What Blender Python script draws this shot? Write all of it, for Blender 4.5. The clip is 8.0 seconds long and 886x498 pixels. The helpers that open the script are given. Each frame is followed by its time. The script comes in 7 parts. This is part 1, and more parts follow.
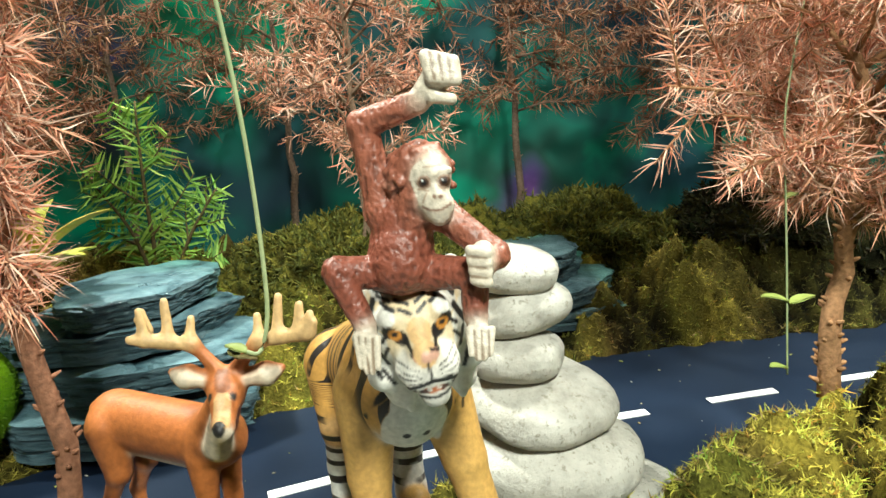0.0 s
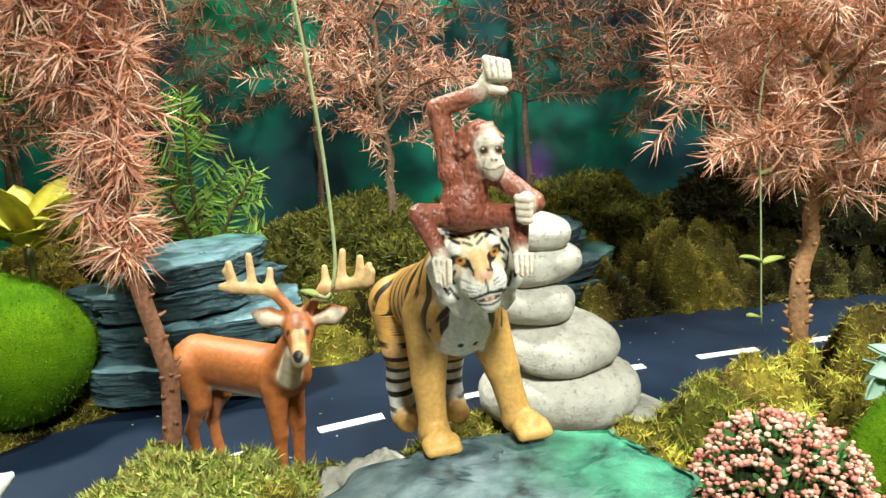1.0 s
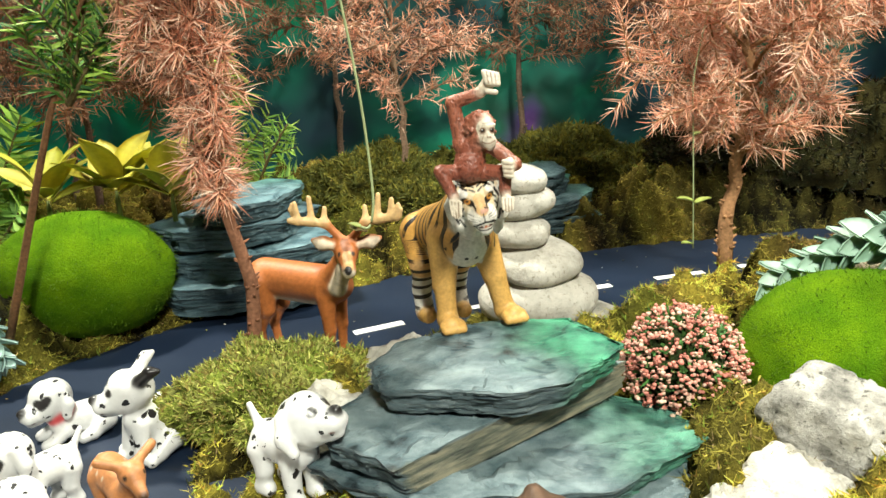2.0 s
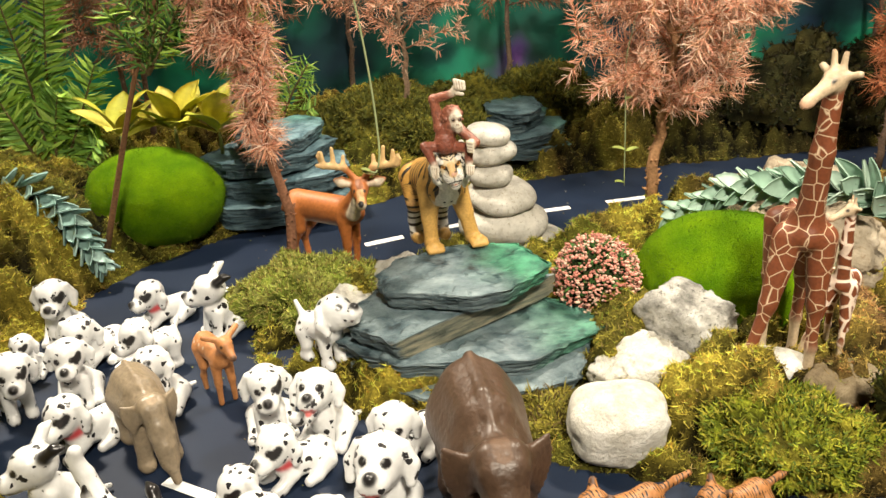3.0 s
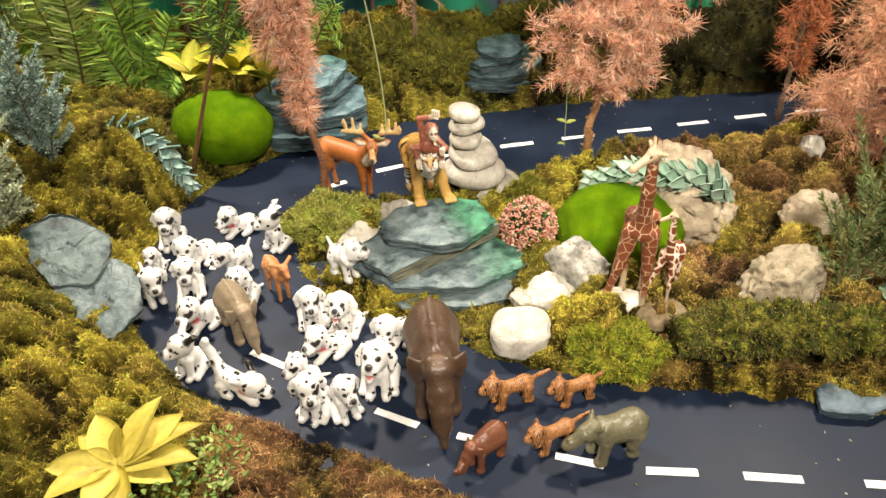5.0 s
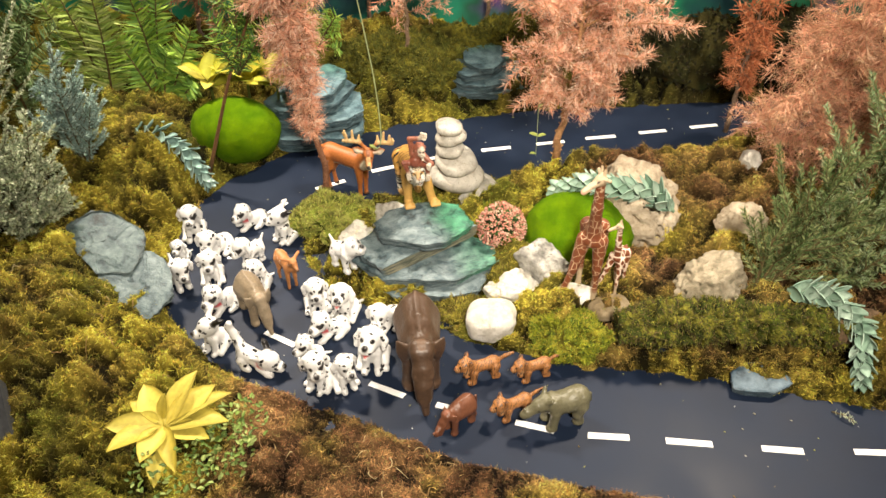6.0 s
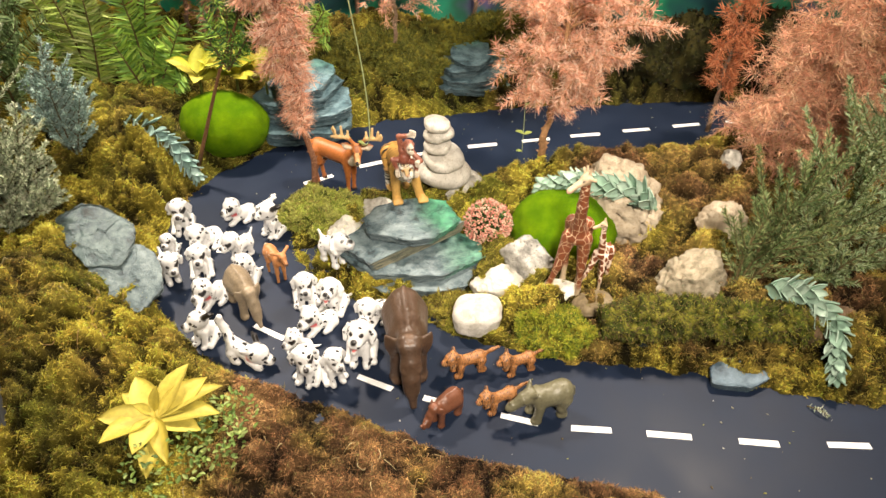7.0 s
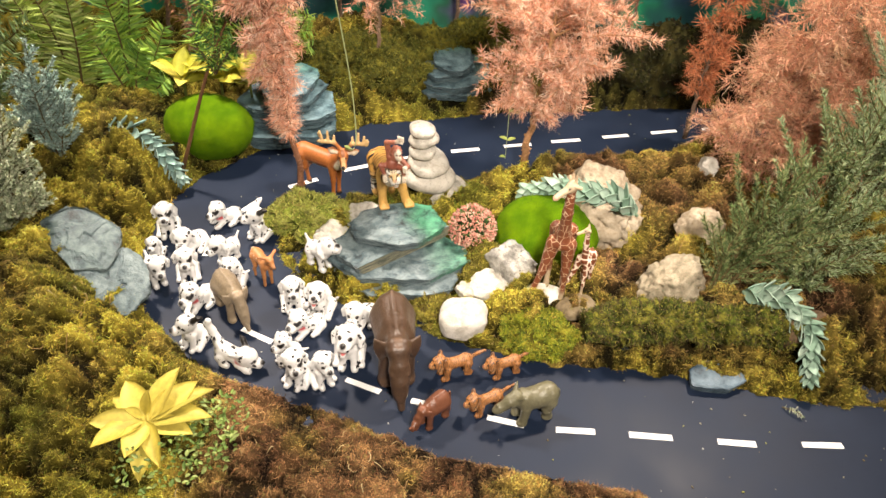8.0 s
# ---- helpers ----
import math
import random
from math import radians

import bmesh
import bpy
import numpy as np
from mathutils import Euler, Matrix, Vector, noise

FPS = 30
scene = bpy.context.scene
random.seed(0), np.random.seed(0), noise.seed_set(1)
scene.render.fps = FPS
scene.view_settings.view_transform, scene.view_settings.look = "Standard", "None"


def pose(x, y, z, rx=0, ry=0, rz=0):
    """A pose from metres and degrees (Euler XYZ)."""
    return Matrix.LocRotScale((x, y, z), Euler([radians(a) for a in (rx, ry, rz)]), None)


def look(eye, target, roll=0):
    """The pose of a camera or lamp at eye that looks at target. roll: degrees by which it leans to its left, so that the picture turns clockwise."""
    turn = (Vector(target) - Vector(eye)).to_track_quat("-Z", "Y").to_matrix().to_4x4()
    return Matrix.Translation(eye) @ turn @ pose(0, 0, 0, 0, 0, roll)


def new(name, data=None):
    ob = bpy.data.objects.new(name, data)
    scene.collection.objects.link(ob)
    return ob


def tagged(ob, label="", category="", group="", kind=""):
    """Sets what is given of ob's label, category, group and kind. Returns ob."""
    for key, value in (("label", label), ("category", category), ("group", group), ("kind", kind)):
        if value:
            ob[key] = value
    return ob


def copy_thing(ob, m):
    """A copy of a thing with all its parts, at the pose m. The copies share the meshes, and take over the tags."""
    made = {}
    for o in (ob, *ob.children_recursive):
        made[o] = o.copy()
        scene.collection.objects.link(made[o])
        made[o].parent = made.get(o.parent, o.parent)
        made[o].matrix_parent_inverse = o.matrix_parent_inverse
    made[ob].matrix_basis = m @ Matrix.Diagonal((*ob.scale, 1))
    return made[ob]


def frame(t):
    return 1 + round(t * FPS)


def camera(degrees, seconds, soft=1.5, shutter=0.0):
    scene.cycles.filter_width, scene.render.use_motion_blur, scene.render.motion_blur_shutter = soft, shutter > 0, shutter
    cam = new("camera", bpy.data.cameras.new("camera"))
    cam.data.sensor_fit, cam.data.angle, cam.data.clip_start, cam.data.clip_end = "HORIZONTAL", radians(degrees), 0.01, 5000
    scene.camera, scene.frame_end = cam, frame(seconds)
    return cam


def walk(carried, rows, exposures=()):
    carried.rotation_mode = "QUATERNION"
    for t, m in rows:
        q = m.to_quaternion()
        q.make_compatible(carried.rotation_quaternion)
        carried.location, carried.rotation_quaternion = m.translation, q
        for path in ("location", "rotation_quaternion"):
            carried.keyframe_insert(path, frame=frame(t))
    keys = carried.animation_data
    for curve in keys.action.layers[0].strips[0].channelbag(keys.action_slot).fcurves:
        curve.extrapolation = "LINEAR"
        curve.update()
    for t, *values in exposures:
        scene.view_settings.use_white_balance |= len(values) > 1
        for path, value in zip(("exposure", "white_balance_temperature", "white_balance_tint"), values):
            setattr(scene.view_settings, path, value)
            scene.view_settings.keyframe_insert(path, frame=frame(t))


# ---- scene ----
cam = camera(58.8, 8.0)
PATH = [
    (0, (0.068, 0.083, 0.162), (-0.024, 2.043, -0.221), -3.3),
    (0.5, (0.064, 0.07, 0.166), (-0.026, 2.03, -0.222), -3.3),
    (1, (0.057, 0.027, 0.163), (-0.035, 1.984, -0.241), -3.1),
    (1.5, (0.058, -0.024, 0.166), (-0.039, 1.911, -0.333), -3.3),
    (1.7, (0.055, -0.043, 0.173), (-0.041, 1.886, -0.346), -3.3),
    (2.8, (0.073, -0.18, 0.241), (-0.036, 1.668, -0.505), -2.85),
    (3, (0.079, -0.202, 0.258), (-0.048, 1.62, -0.557), -3.0),
    (3.5, (0.095, -0.243, 0.288), (-0.112, 1.517, -0.639), -3.8),
    (4, (0.117, -0.277, 0.35), (-0.113, 1.436, -0.657), -4.1),
    (4.5, (0.125, -0.313, 0.41), (-0.078, 1.301, -0.754), -3.3),
    (4.7, (0.126, -0.326, 0.434), (-0.066, 1.263, -0.762), -2.6),
    (5.8, (0.146, -0.414, 0.566), (-0.01, 1.098, -0.729), -0.4),
    (6, (0.145, -0.424, 0.578), (-0.004, 1.085, -0.727), -0.1),
    (6.5, (0.144, -0.431, 0.586), (0.014, 1.07, -0.729), 0.7),
    (7, (0.14, -0.432, 0.59), (0.038, 1.067, -0.73), 1.5),
    (7.5, (0.132, -0.434, 0.594), (0.066, 1.066, -0.727), 2.6),
    (8, (0.124, -0.439, 0.602), (0.096, 1.064, -0.717), 3.6),
]
walk(cam, [(t, look(eye, target, roll)) for t, eye, target, roll in PATH],
     [(0.0, -0.1, 5750, -6), (1.5, -0.06, 5900, -4), (3.5, -0.4, 6950, 9), (6.5, -0.28, 6950, 11), (8.0, -0.24, 6800, 14)])

# ---- world and lamps ----
world = bpy.data.worlds.new("room_air")
scene.world = world
world.use_nodes = True
world.node_tree.nodes["Background"].inputs[0].default_value = (1.0, 0.93, 0.85, 1)
world.node_tree.nodes["Background"].inputs[1].default_value = 0.002


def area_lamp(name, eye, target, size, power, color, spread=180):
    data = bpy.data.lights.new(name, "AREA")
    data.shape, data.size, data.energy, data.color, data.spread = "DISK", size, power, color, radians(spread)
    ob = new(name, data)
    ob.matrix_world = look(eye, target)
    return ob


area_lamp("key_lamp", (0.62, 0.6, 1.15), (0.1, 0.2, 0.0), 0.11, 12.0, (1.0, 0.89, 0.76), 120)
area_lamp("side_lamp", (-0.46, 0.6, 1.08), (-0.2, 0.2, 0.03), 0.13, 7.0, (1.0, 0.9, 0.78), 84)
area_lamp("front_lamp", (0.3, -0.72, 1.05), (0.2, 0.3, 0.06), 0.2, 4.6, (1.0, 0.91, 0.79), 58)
scene.view_settings.exposure = 0.0


# ---- numeric tools ----
def lattice(ix, iy, iz, seed):
    h = (ix * 374761393 + iy * 668265263 + iz * 1274126177 + seed * 974634777) & 0xFFFFFFFF
    h = ((h ^ (h >> 13)) * 1103515245) & 0xFFFFFFFF
    h = ((h ^ (h >> 15)) * 2246822519) & 0xFFFFFFFF
    return ((h ^ (h >> 16)) & 0xFFFF) / 65535.0


def vnoise(p, scale, seed=0):
    """Smooth value noise in 0..1 at points p (n, 3)."""
    q = np.asarray(p, float) * scale
    i = np.floor(q).astype(np.int64)
    f = q - i
    f = f * f * (3 - 2 * f)
    out = 0
    for a in (0, 1):
        for b in (0, 1):
            for c in (0, 1):
                w = (f[:, 0] if a else 1 - f[:, 0]) * (f[:, 1] if b else 1 - f[:, 1]) * (f[:, 2] if c else 1 - f[:, 2])
                out = out + w * lattice(i[:, 0] + a, i[:, 1] + b, i[:, 2] + c, seed)
    return out


def fbm(p, scale, seed=0, octaves=4, gain=0.5):
    total, amp, norm = 0, 1.0, 0
    for o in range(octaves):
        total = total + amp * vnoise(p, scale * 2 ** o, seed + o * 17)
        norm += amp
        amp *= gain
    return total / norm


def ramp(x, a, b):
    t = np.clip((np.asarray(x, float) - a) / (b - a), 0, 1)
    return t * t * (3 - 2 * t)


def unit(v):
    v = np.asarray(v, float)
    return v / (np.linalg.norm(v, axis=-1, keepdims=True) + 1e-12)


class Heap:
    """Gathers triangles with a colour at each corner point."""

    def __init__(self):
        self.v, self.f, self.c, self.n = [], [], [], 0

    def add(self, v, f, c=(1, 1, 1)):
        v = np.asarray(v, float).reshape(-1, 3)
        self.v.append(v)
        self.f.append(np.asarray(f, np.int64).reshape(-1, 3) + self.n)
        self.c.append(np.broadcast_to(np.asarray(c, float), v.shape))
        self.n += len(v)

    def mesh(self, name, material, smooth=True, origin=(0, 0, 0)):
        v = np.concatenate(self.v) - np.asarray(origin, float)
        return tri_mesh(name, v, np.concatenate(self.f), material, np.concatenate(self.c), smooth)


def tri_mesh(name, v, f, material, colors=None, smooth=True):
    me = bpy.data.meshes.new(name)
    f = np.asarray(f, np.int32)
    me.vertices.add(len(v))
    me.vertices.foreach_set("co", np.asarray(v, np.float32).ravel())
    me.loops.add(f.size)
    me.loops.foreach_set("vertex_index", f.ravel())
    me.polygons.add(len(f))
    me.polygons.foreach_set("loop_start", np.arange(0, f.size, 3, dtype=np.int32))
    me.polygons.foreach_set("use_smooth", np.full(len(f), smooth))
    me.update(calc_edges=True)
    me.validate()
    if colors is not None:
        at = me.color_attributes.new("Col", "FLOAT_COLOR", "POINT")
        rgba = np.ones((len(v), 4), np.float32)
        rgba[:, :3] = colors
        at.data.foreach_set("color", rgba.ravel())
    me.materials.append(material)
    return me


def part(name, me, parent, label=""):
    """A mesh as one part under a thing."""
    ob = new(name, me)
    ob.parent = parent
    return tagged(ob, label) if label else ob


def thing(name, me, m, label, category, group="", kind=""):
    ob = new(name, me)
    ob.matrix_world = m
    return tagged(ob, label, category, group, kind)


def holder(name, at, label, category, group=""):
    """An Empty at the base of a thing made of parts."""
    ob = new(name)
    ob.empty_display_size = 0.01
    ob.location = at
    return tagged(ob, label, category, group)


def tube(heap, pts, radii, sides=6, color=(1, 1, 1)):
    """A tapered tube with closed ends along a polyline."""
    pts = np.asarray(pts, float)
    radii = np.broadcast_to(np.asarray(radii, float), (len(pts),))
    t = unit(np.gradient(pts, axis=0))
    up = np.where(np.abs(t[:, 2:3]) > 0.9, [[1.0, 0, 0]], [[0, 0, 1.0]])
    u = unit(np.cross(up, t))
    w = np.cross(t, u)
    a = np.arange(sides) * 2 * math.pi / sides
    ring = (np.cos(a)[None, :, None] * u[:, None] + np.sin(a)[None, :, None] * w[:, None]) * radii[:, None, None] + pts[:, None]
    n = len(pts)
    v = np.concatenate([ring.reshape(-1, 3), pts[:1], pts[-1:]])
    f = []
    for i in range(n - 1):
        for j in range(sides):
            k = (j + 1) % sides
            p, q, r, s = i * sides + j, i * sides + k, (i + 1) * sides + k, (i + 1) * sides + j
            f += [(p, q, r), (p, r, s)]
    for j in range(sides):
        k = (j + 1) % sides
        f += [(n * sides, k, j), (n * sides + 1, (n - 1) * sides + j, (n - 1) * sides + k)]
    heap.add(v, f, color)


def blades(heap, base, way, bend, length, width, colors, segs=2):
    """Many thin curved pointed blades at once: base, way, bend (n, 3); length, width (n,)."""
    n = len(base)
    base, way, bend = (np.asarray(a, float) for a in (base, way, bend))
    length, width = np.broadcast_to(length, (n,)), np.broadcast_to(width, (n,))
    side = unit(np.cross(way, bend + 1e-6))
    rows = []
    for s in range(segs + 1):
        t = s / segs
        mid = base + way * (length * t)[:, None] + bend * (length * t * t)[:, None]
        if s < segs:
            w = width * (1.0 if s else 0.7) * (1 - 0.35 * t)
            rows += [mid - side * w[:, None] / 2, mid + side * w[:, None] / 2]
        else:
            rows.append(mid)
    v = np.stack(rows, 1)
    k = len(rows)
    f = []
    for s in range(segs - 1):
        f += [(2 * s, 2 * s + 1, 2 * s + 3), (2 * s, 2 * s + 3, 2 * s + 2)]
    f.append((k - 3, k - 2, k - 1))
    faces = (np.asarray(f)[None] + (np.arange(n) * k)[:, None, None]).reshape(-1, 3)
    heap.add(v.reshape(-1, 3), faces, np.repeat(np.broadcast_to(colors, (n, 3)), k, axis=0))


def ball(level):
    """The points and triangles of a unit icosphere."""
    bm = bmesh.new()
    bmesh.ops.create_icosphere(bm, subdivisions=level, radius=1.0)
    bm.verts.ensure_lookup_table()
    v = np.array([p.co[:] for p in bm.verts])
    f = np.array([[p.index for p in q.verts] for q in bm.faces])
    bm.free()
    return v, f


BALLS = {k: ball(k) for k in (1, 2, 3, 4, 5)}
rng = np.random.default_rng(7)


def surface(d, lo, cell):
    """Triangles of the zero level of a field sampled on a grid (surface nets)."""
    n = d.shape
    inside = d < 0
    corner = [(a, b, c) for a in (0, 1) for b in (0, 1) for c in (0, 1)]
    cnt = sum(inside[a:n[0] - 1 + a, b:n[1] - 1 + b, c:n[2] - 1 + c].astype(int) for a, b, c in corner)
    act = np.argwhere((cnt > 0) & (cnt < 8))
    index = -np.ones([k - 1 for k in n], np.int64)
    index[tuple(act.T)] = np.arange(len(act))
    total, hits = np.zeros((len(act), 3)), np.zeros(len(act))
    for p in corner:
        for axis in range(3):
            if p[axis]:
                continue
            q = list(p)
            q[axis] = 1
            dp, dq = d[tuple((act + p).T)], d[tuple((act + q).T)]
            cross = (dp < 0) != (dq < 0)
            t = np.where(cross, dp / np.where(cross, dp - dq, 1), 0)
            spot = np.asarray(p, float) + np.eye(3)[axis] * t[:, None]
            total += spot * cross[:, None]
            hits += cross
    v = np.asarray(lo) + cell * (act + total / hits[:, None])
    faces = []
    for axis in range(3):
        b, c = (axis + 1) % 3, (axis + 2) % 3
        s0 = [slice(1, -1)] * 3
        s0[axis] = slice(0, -1)
        s1 = list(s0)
        s1[axis] = slice(1, None)
        e0, e1 = inside[tuple(s0)], inside[tuple(s1)]
        for flip in (False, True):
            at = np.argwhere((e0 & ~e1) if not flip else (~e0 & e1))
            if not len(at):
                continue
            o = np.zeros(3, int)
            o[b] = o[c] = 1
            at = at + o
            quad = []
            for db, dc in ((-1, -1), (0, -1), (0, 0), (-1, 0)):
                k = at.copy()
                k[:, b] += db
                k[:, c] += dc
                quad.append(index[tuple(k.T)])
            q = np.stack(quad[::-1] if flip else quad, 1)
            faces += [q[:, [0, 1, 2]], q[:, [0, 2, 3]]]
    return v, np.concatenate(faces)


# ---- materials ----
def material(name, rough=0.6, metal=0.0, spec=0.5, sheen=0.0):
    m = bpy.data.materials.new(name)
    m.use_nodes = True
    b = m.node_tree.nodes["Principled BSDF"]
    b.inputs["Roughness"].default_value = rough
    b.inputs["Metallic"].default_value = metal
    b.inputs["Specular IOR Level"].default_value = spec
    b.inputs["Sheen Weight"].default_value = sheen
    return m


def node(m, kind, **inputs):
    n = m.node_tree.nodes.new(kind)
    for key, value in inputs.items():
        n.inputs[key.replace("_", " ")].default_value = value
    return n


def wire(m, a, b):
    m.node_tree.links.new(a, b)


def shader(m):
    return m.node_tree.nodes["Principled BSDF"]


def noise_tex(m, scale, detail=4.0, rough=0.55, coords=None):
    n = node(m, "ShaderNodeTexNoise", Scale=scale, Detail=detail, Roughness=rough)
    if coords is None:
        coords = m.node_tree.nodes.new("ShaderNodeTexCoord").outputs["Object"]
    wire(m, coords, n.inputs["Vector"])
    return n


def color_ramp(m, source, stops):
    r = m.node_tree.nodes.new("ShaderNodeValToRGB")
    while len(r.color_ramp.elements) < len(stops):
        r.color_ramp.elements.new(0.5)
    for e, (at, col) in zip(r.color_ramp.elements, stops):
        e.position, e.color = at, (*col, 1)
    wire(m, source, r.inputs["Fac"])
    return r.outputs["Color"]


def mix(m, kind, fac, a, b):
    x = m.node_tree.nodes.new("ShaderNodeMix")
    x.data_type, x.blend_type = "RGBA", kind
    for slot, value in ((0, fac), (6, a), (7, b)):
        if isinstance(value, bpy.types.NodeSocket):
            wire(m, value, x.inputs[slot])
        elif slot == 0:
            x.inputs[0].default_value = value
        else:
            x.inputs[slot].default_value = (*value, 1)
    return x.outputs[2]


def bump(m, height, strength, distance):
    b = node(m, "ShaderNodeBump", Strength=strength, Distance=distance)
    wire(m, height, b.inputs["Height"])
    wire(m, b.outputs["Normal"], shader(m).inputs["Normal"])


def point_color(m):
    a = m.node_tree.nodes.new("ShaderNodeAttribute")
    a.attribute_name = "Col"
    return a.outputs["Color"]


def tinted(name, rough=0.7, grain=900.0, amount=0.35, depth=0.0004, strength=0.5, spec=0.4):
    """The points' own colours, broken up by two sizes of mottling, with fine relief."""
    m = material(name, rough, 0, spec)
    fine, wide = noise_tex(m, grain), noise_tex(m, grain / 9, 3.0)
    shade = color_ramp(m, fine.outputs["Fac"], [(0.3, (1 - amount,) * 3), (0.7, (1 + 0.0 * amount,) * 3)])
    shade2 = color_ramp(m, wide.outputs["Fac"], [(0.3, (1 - amount * 0.6,) * 3), (0.65, (1, 1, 1))])
    c = mix(m, "MULTIPLY", 1.0, mix(m, "MULTIPLY", 1.0, point_color(m), shade), shade2)
    wire(m, c, shader(m).inputs["Base Color"])
    bump(m, fine.outputs["Fac"], strength, depth)
    return m


# ---- the road and the banks ----
OUTER = [(0.95, 0.64), (0.7, 0.635), (0.469, 0.606), (0.312, 0.581), (0.15, 0.547), (-0.005, 0.5), (-0.105, 0.446), (-0.16, 0.405), (-0.193, 0.372),
         (-0.214, 0.325), (-0.229, 0.267), (-0.231, 0.215), (-0.223, 0.159), (-0.189, 0.103), (-0.15, 0.07), (-0.105, 0.035),
         (-0.045, 0.022), (0.012, 0.008), (0.094, -0.027), (0.169, -0.042), (0.217, -0.046), (0.283, -0.058), (0.45, -0.075), (0.95, -0.08)]
INNER = [(0.95, 0.07), (0.7, 0.058), (0.516, 0.06), (0.431, 0.064), (0.396, 0.071), (0.33, 0.083), (0.275, 0.088), (0.22, 0.079), (0.165, 0.094),
         (0.096, 0.112), (0.047, 0.13), (0.008, 0.149), (-0.03, 0.165), (-0.06, 0.187), (-0.078, 0.221), (-0.088, 0.261), (-0.08, 0.294),
         (-0.023, 0.328), (0.06, 0.36), (0.148, 0.386), (0.25, 0.432), (0.341, 0.455), (0.405, 0.472), (0.458, 0.512), (0.7, 0.55), (0.95, 0.56)]


def smooth_line(pts, n=6):
    p = np.array(pts, float)
    t = np.concatenate([[0], np.cumsum(np.linalg.norm(np.diff(p, axis=0), axis=1))])
    s = np.linspace(0, t[-1], len(p) * n)
    out = np.stack([np.interp(s, t, p[:, k]) for k in (0, 1)], 1)
    for _ in range(12):
        out[1:-1] = 0.25 * out[:-2] + 0.5 * out[1:-1] + 0.25 * out[2:]
    return out


LOOP = np.concatenate([smooth_line(OUTER), smooth_line(INNER)])


def edge_distance(p):
    """Metres from the road's edge, negative on the road."""
    p = np.asarray(p, float)[:, :2]
    a, b = LOOP, np.roll(LOOP, -1, axis=0)
    best, odd = np.full(len(p), 9.0), np.zeros(len(p), bool)
    for (ax, ay), (bx, by) in zip(a, b):
        ux, uy = bx - ax, by - ay
        h = np.clip(((p[:, 0] - ax) * ux + (p[:, 1] - ay) * uy) / (ux * ux + uy * uy + 1e-12), 0, 1)
        best = np.minimum(best, (p[:, 0] - ax - h * ux) ** 2 + (p[:, 1] - ay - h * uy) ** 2)
        if ay != by:
            odd ^= ((ay > p[:, 1]) != (by > p[:, 1])) & (p[:, 0] < ax + (p[:, 1] - ay) * ux / uy)
    best = np.sqrt(best)
    return np.where(odd, -best, best)


# hills: x, y, radius, height
HILLS = [(-0.36, 0.04, 0.12, 0.05), (-0.27, 0.02, 0.09, 0.03), (-0.27, 0.33, 0.06, 0.035), (-0.35, 0.42, 0.12, 0.05), (-0.42, 0.25, 0.1, 0.05),
         (-0.02, 0.66, 0.09, 0.022), (0.27, 0.69, 0.09, 0.032), (0.5, 0.72, 0.12, 0.035), (-0.22, 0.6, 0.1, 0.03),
         (0.205, 0.41, 0.05, 0.03), (0.27, 0.35, 0.06, 0.02), (0.4, 0.36, 0.1, 0.015), (-0.3, -0.12, 0.12, 0.04),
         (-0.05, 0.25, 0.04, 0.012), (0.215, 0.125, 0.035, 0.018), (0.36, 0.12, 0.06, 0.02), (0.5, 0.13, 0.08, 0.015), (0.6, 0.3, 0.15, 0.03),
         (0.07, 0.185, 0.055, -0.026), (0.11, 0.2, 0.03, -0.012), (0.02, 0.2, 0.03, -0.01), (0.19, 0.19, 0.03, -0.006),
         (-0.255, 0.155, 0.035, -0.016), (-0.215, 0.115, 0.04, -0.02), (0.33, 0.088, 0.035, -0.03), (0.39, 0.09, 0.035, -0.03), (0.45, 0.095, 0.03, -0.02), (0.28, 0.09, 0.025, -0.012)]


def front_bank(p):
    return ramp(p[:, 0], -0.12, -0.04) * ramp(p[:, 1], 0.06, 0.02)


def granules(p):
    """Height of the moss's own lumps, and the shade painted in by them (0 in the gaps, 1 on the tops)."""
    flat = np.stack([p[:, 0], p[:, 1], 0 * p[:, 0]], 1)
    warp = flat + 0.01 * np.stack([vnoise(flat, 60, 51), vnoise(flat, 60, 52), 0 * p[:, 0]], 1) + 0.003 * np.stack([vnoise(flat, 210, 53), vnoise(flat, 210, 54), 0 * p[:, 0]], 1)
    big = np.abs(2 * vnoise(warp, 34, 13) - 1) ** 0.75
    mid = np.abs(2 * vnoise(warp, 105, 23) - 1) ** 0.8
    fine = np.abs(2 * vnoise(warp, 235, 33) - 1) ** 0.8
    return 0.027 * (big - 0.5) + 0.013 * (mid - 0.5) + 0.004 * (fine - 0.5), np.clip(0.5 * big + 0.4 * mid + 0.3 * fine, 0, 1)


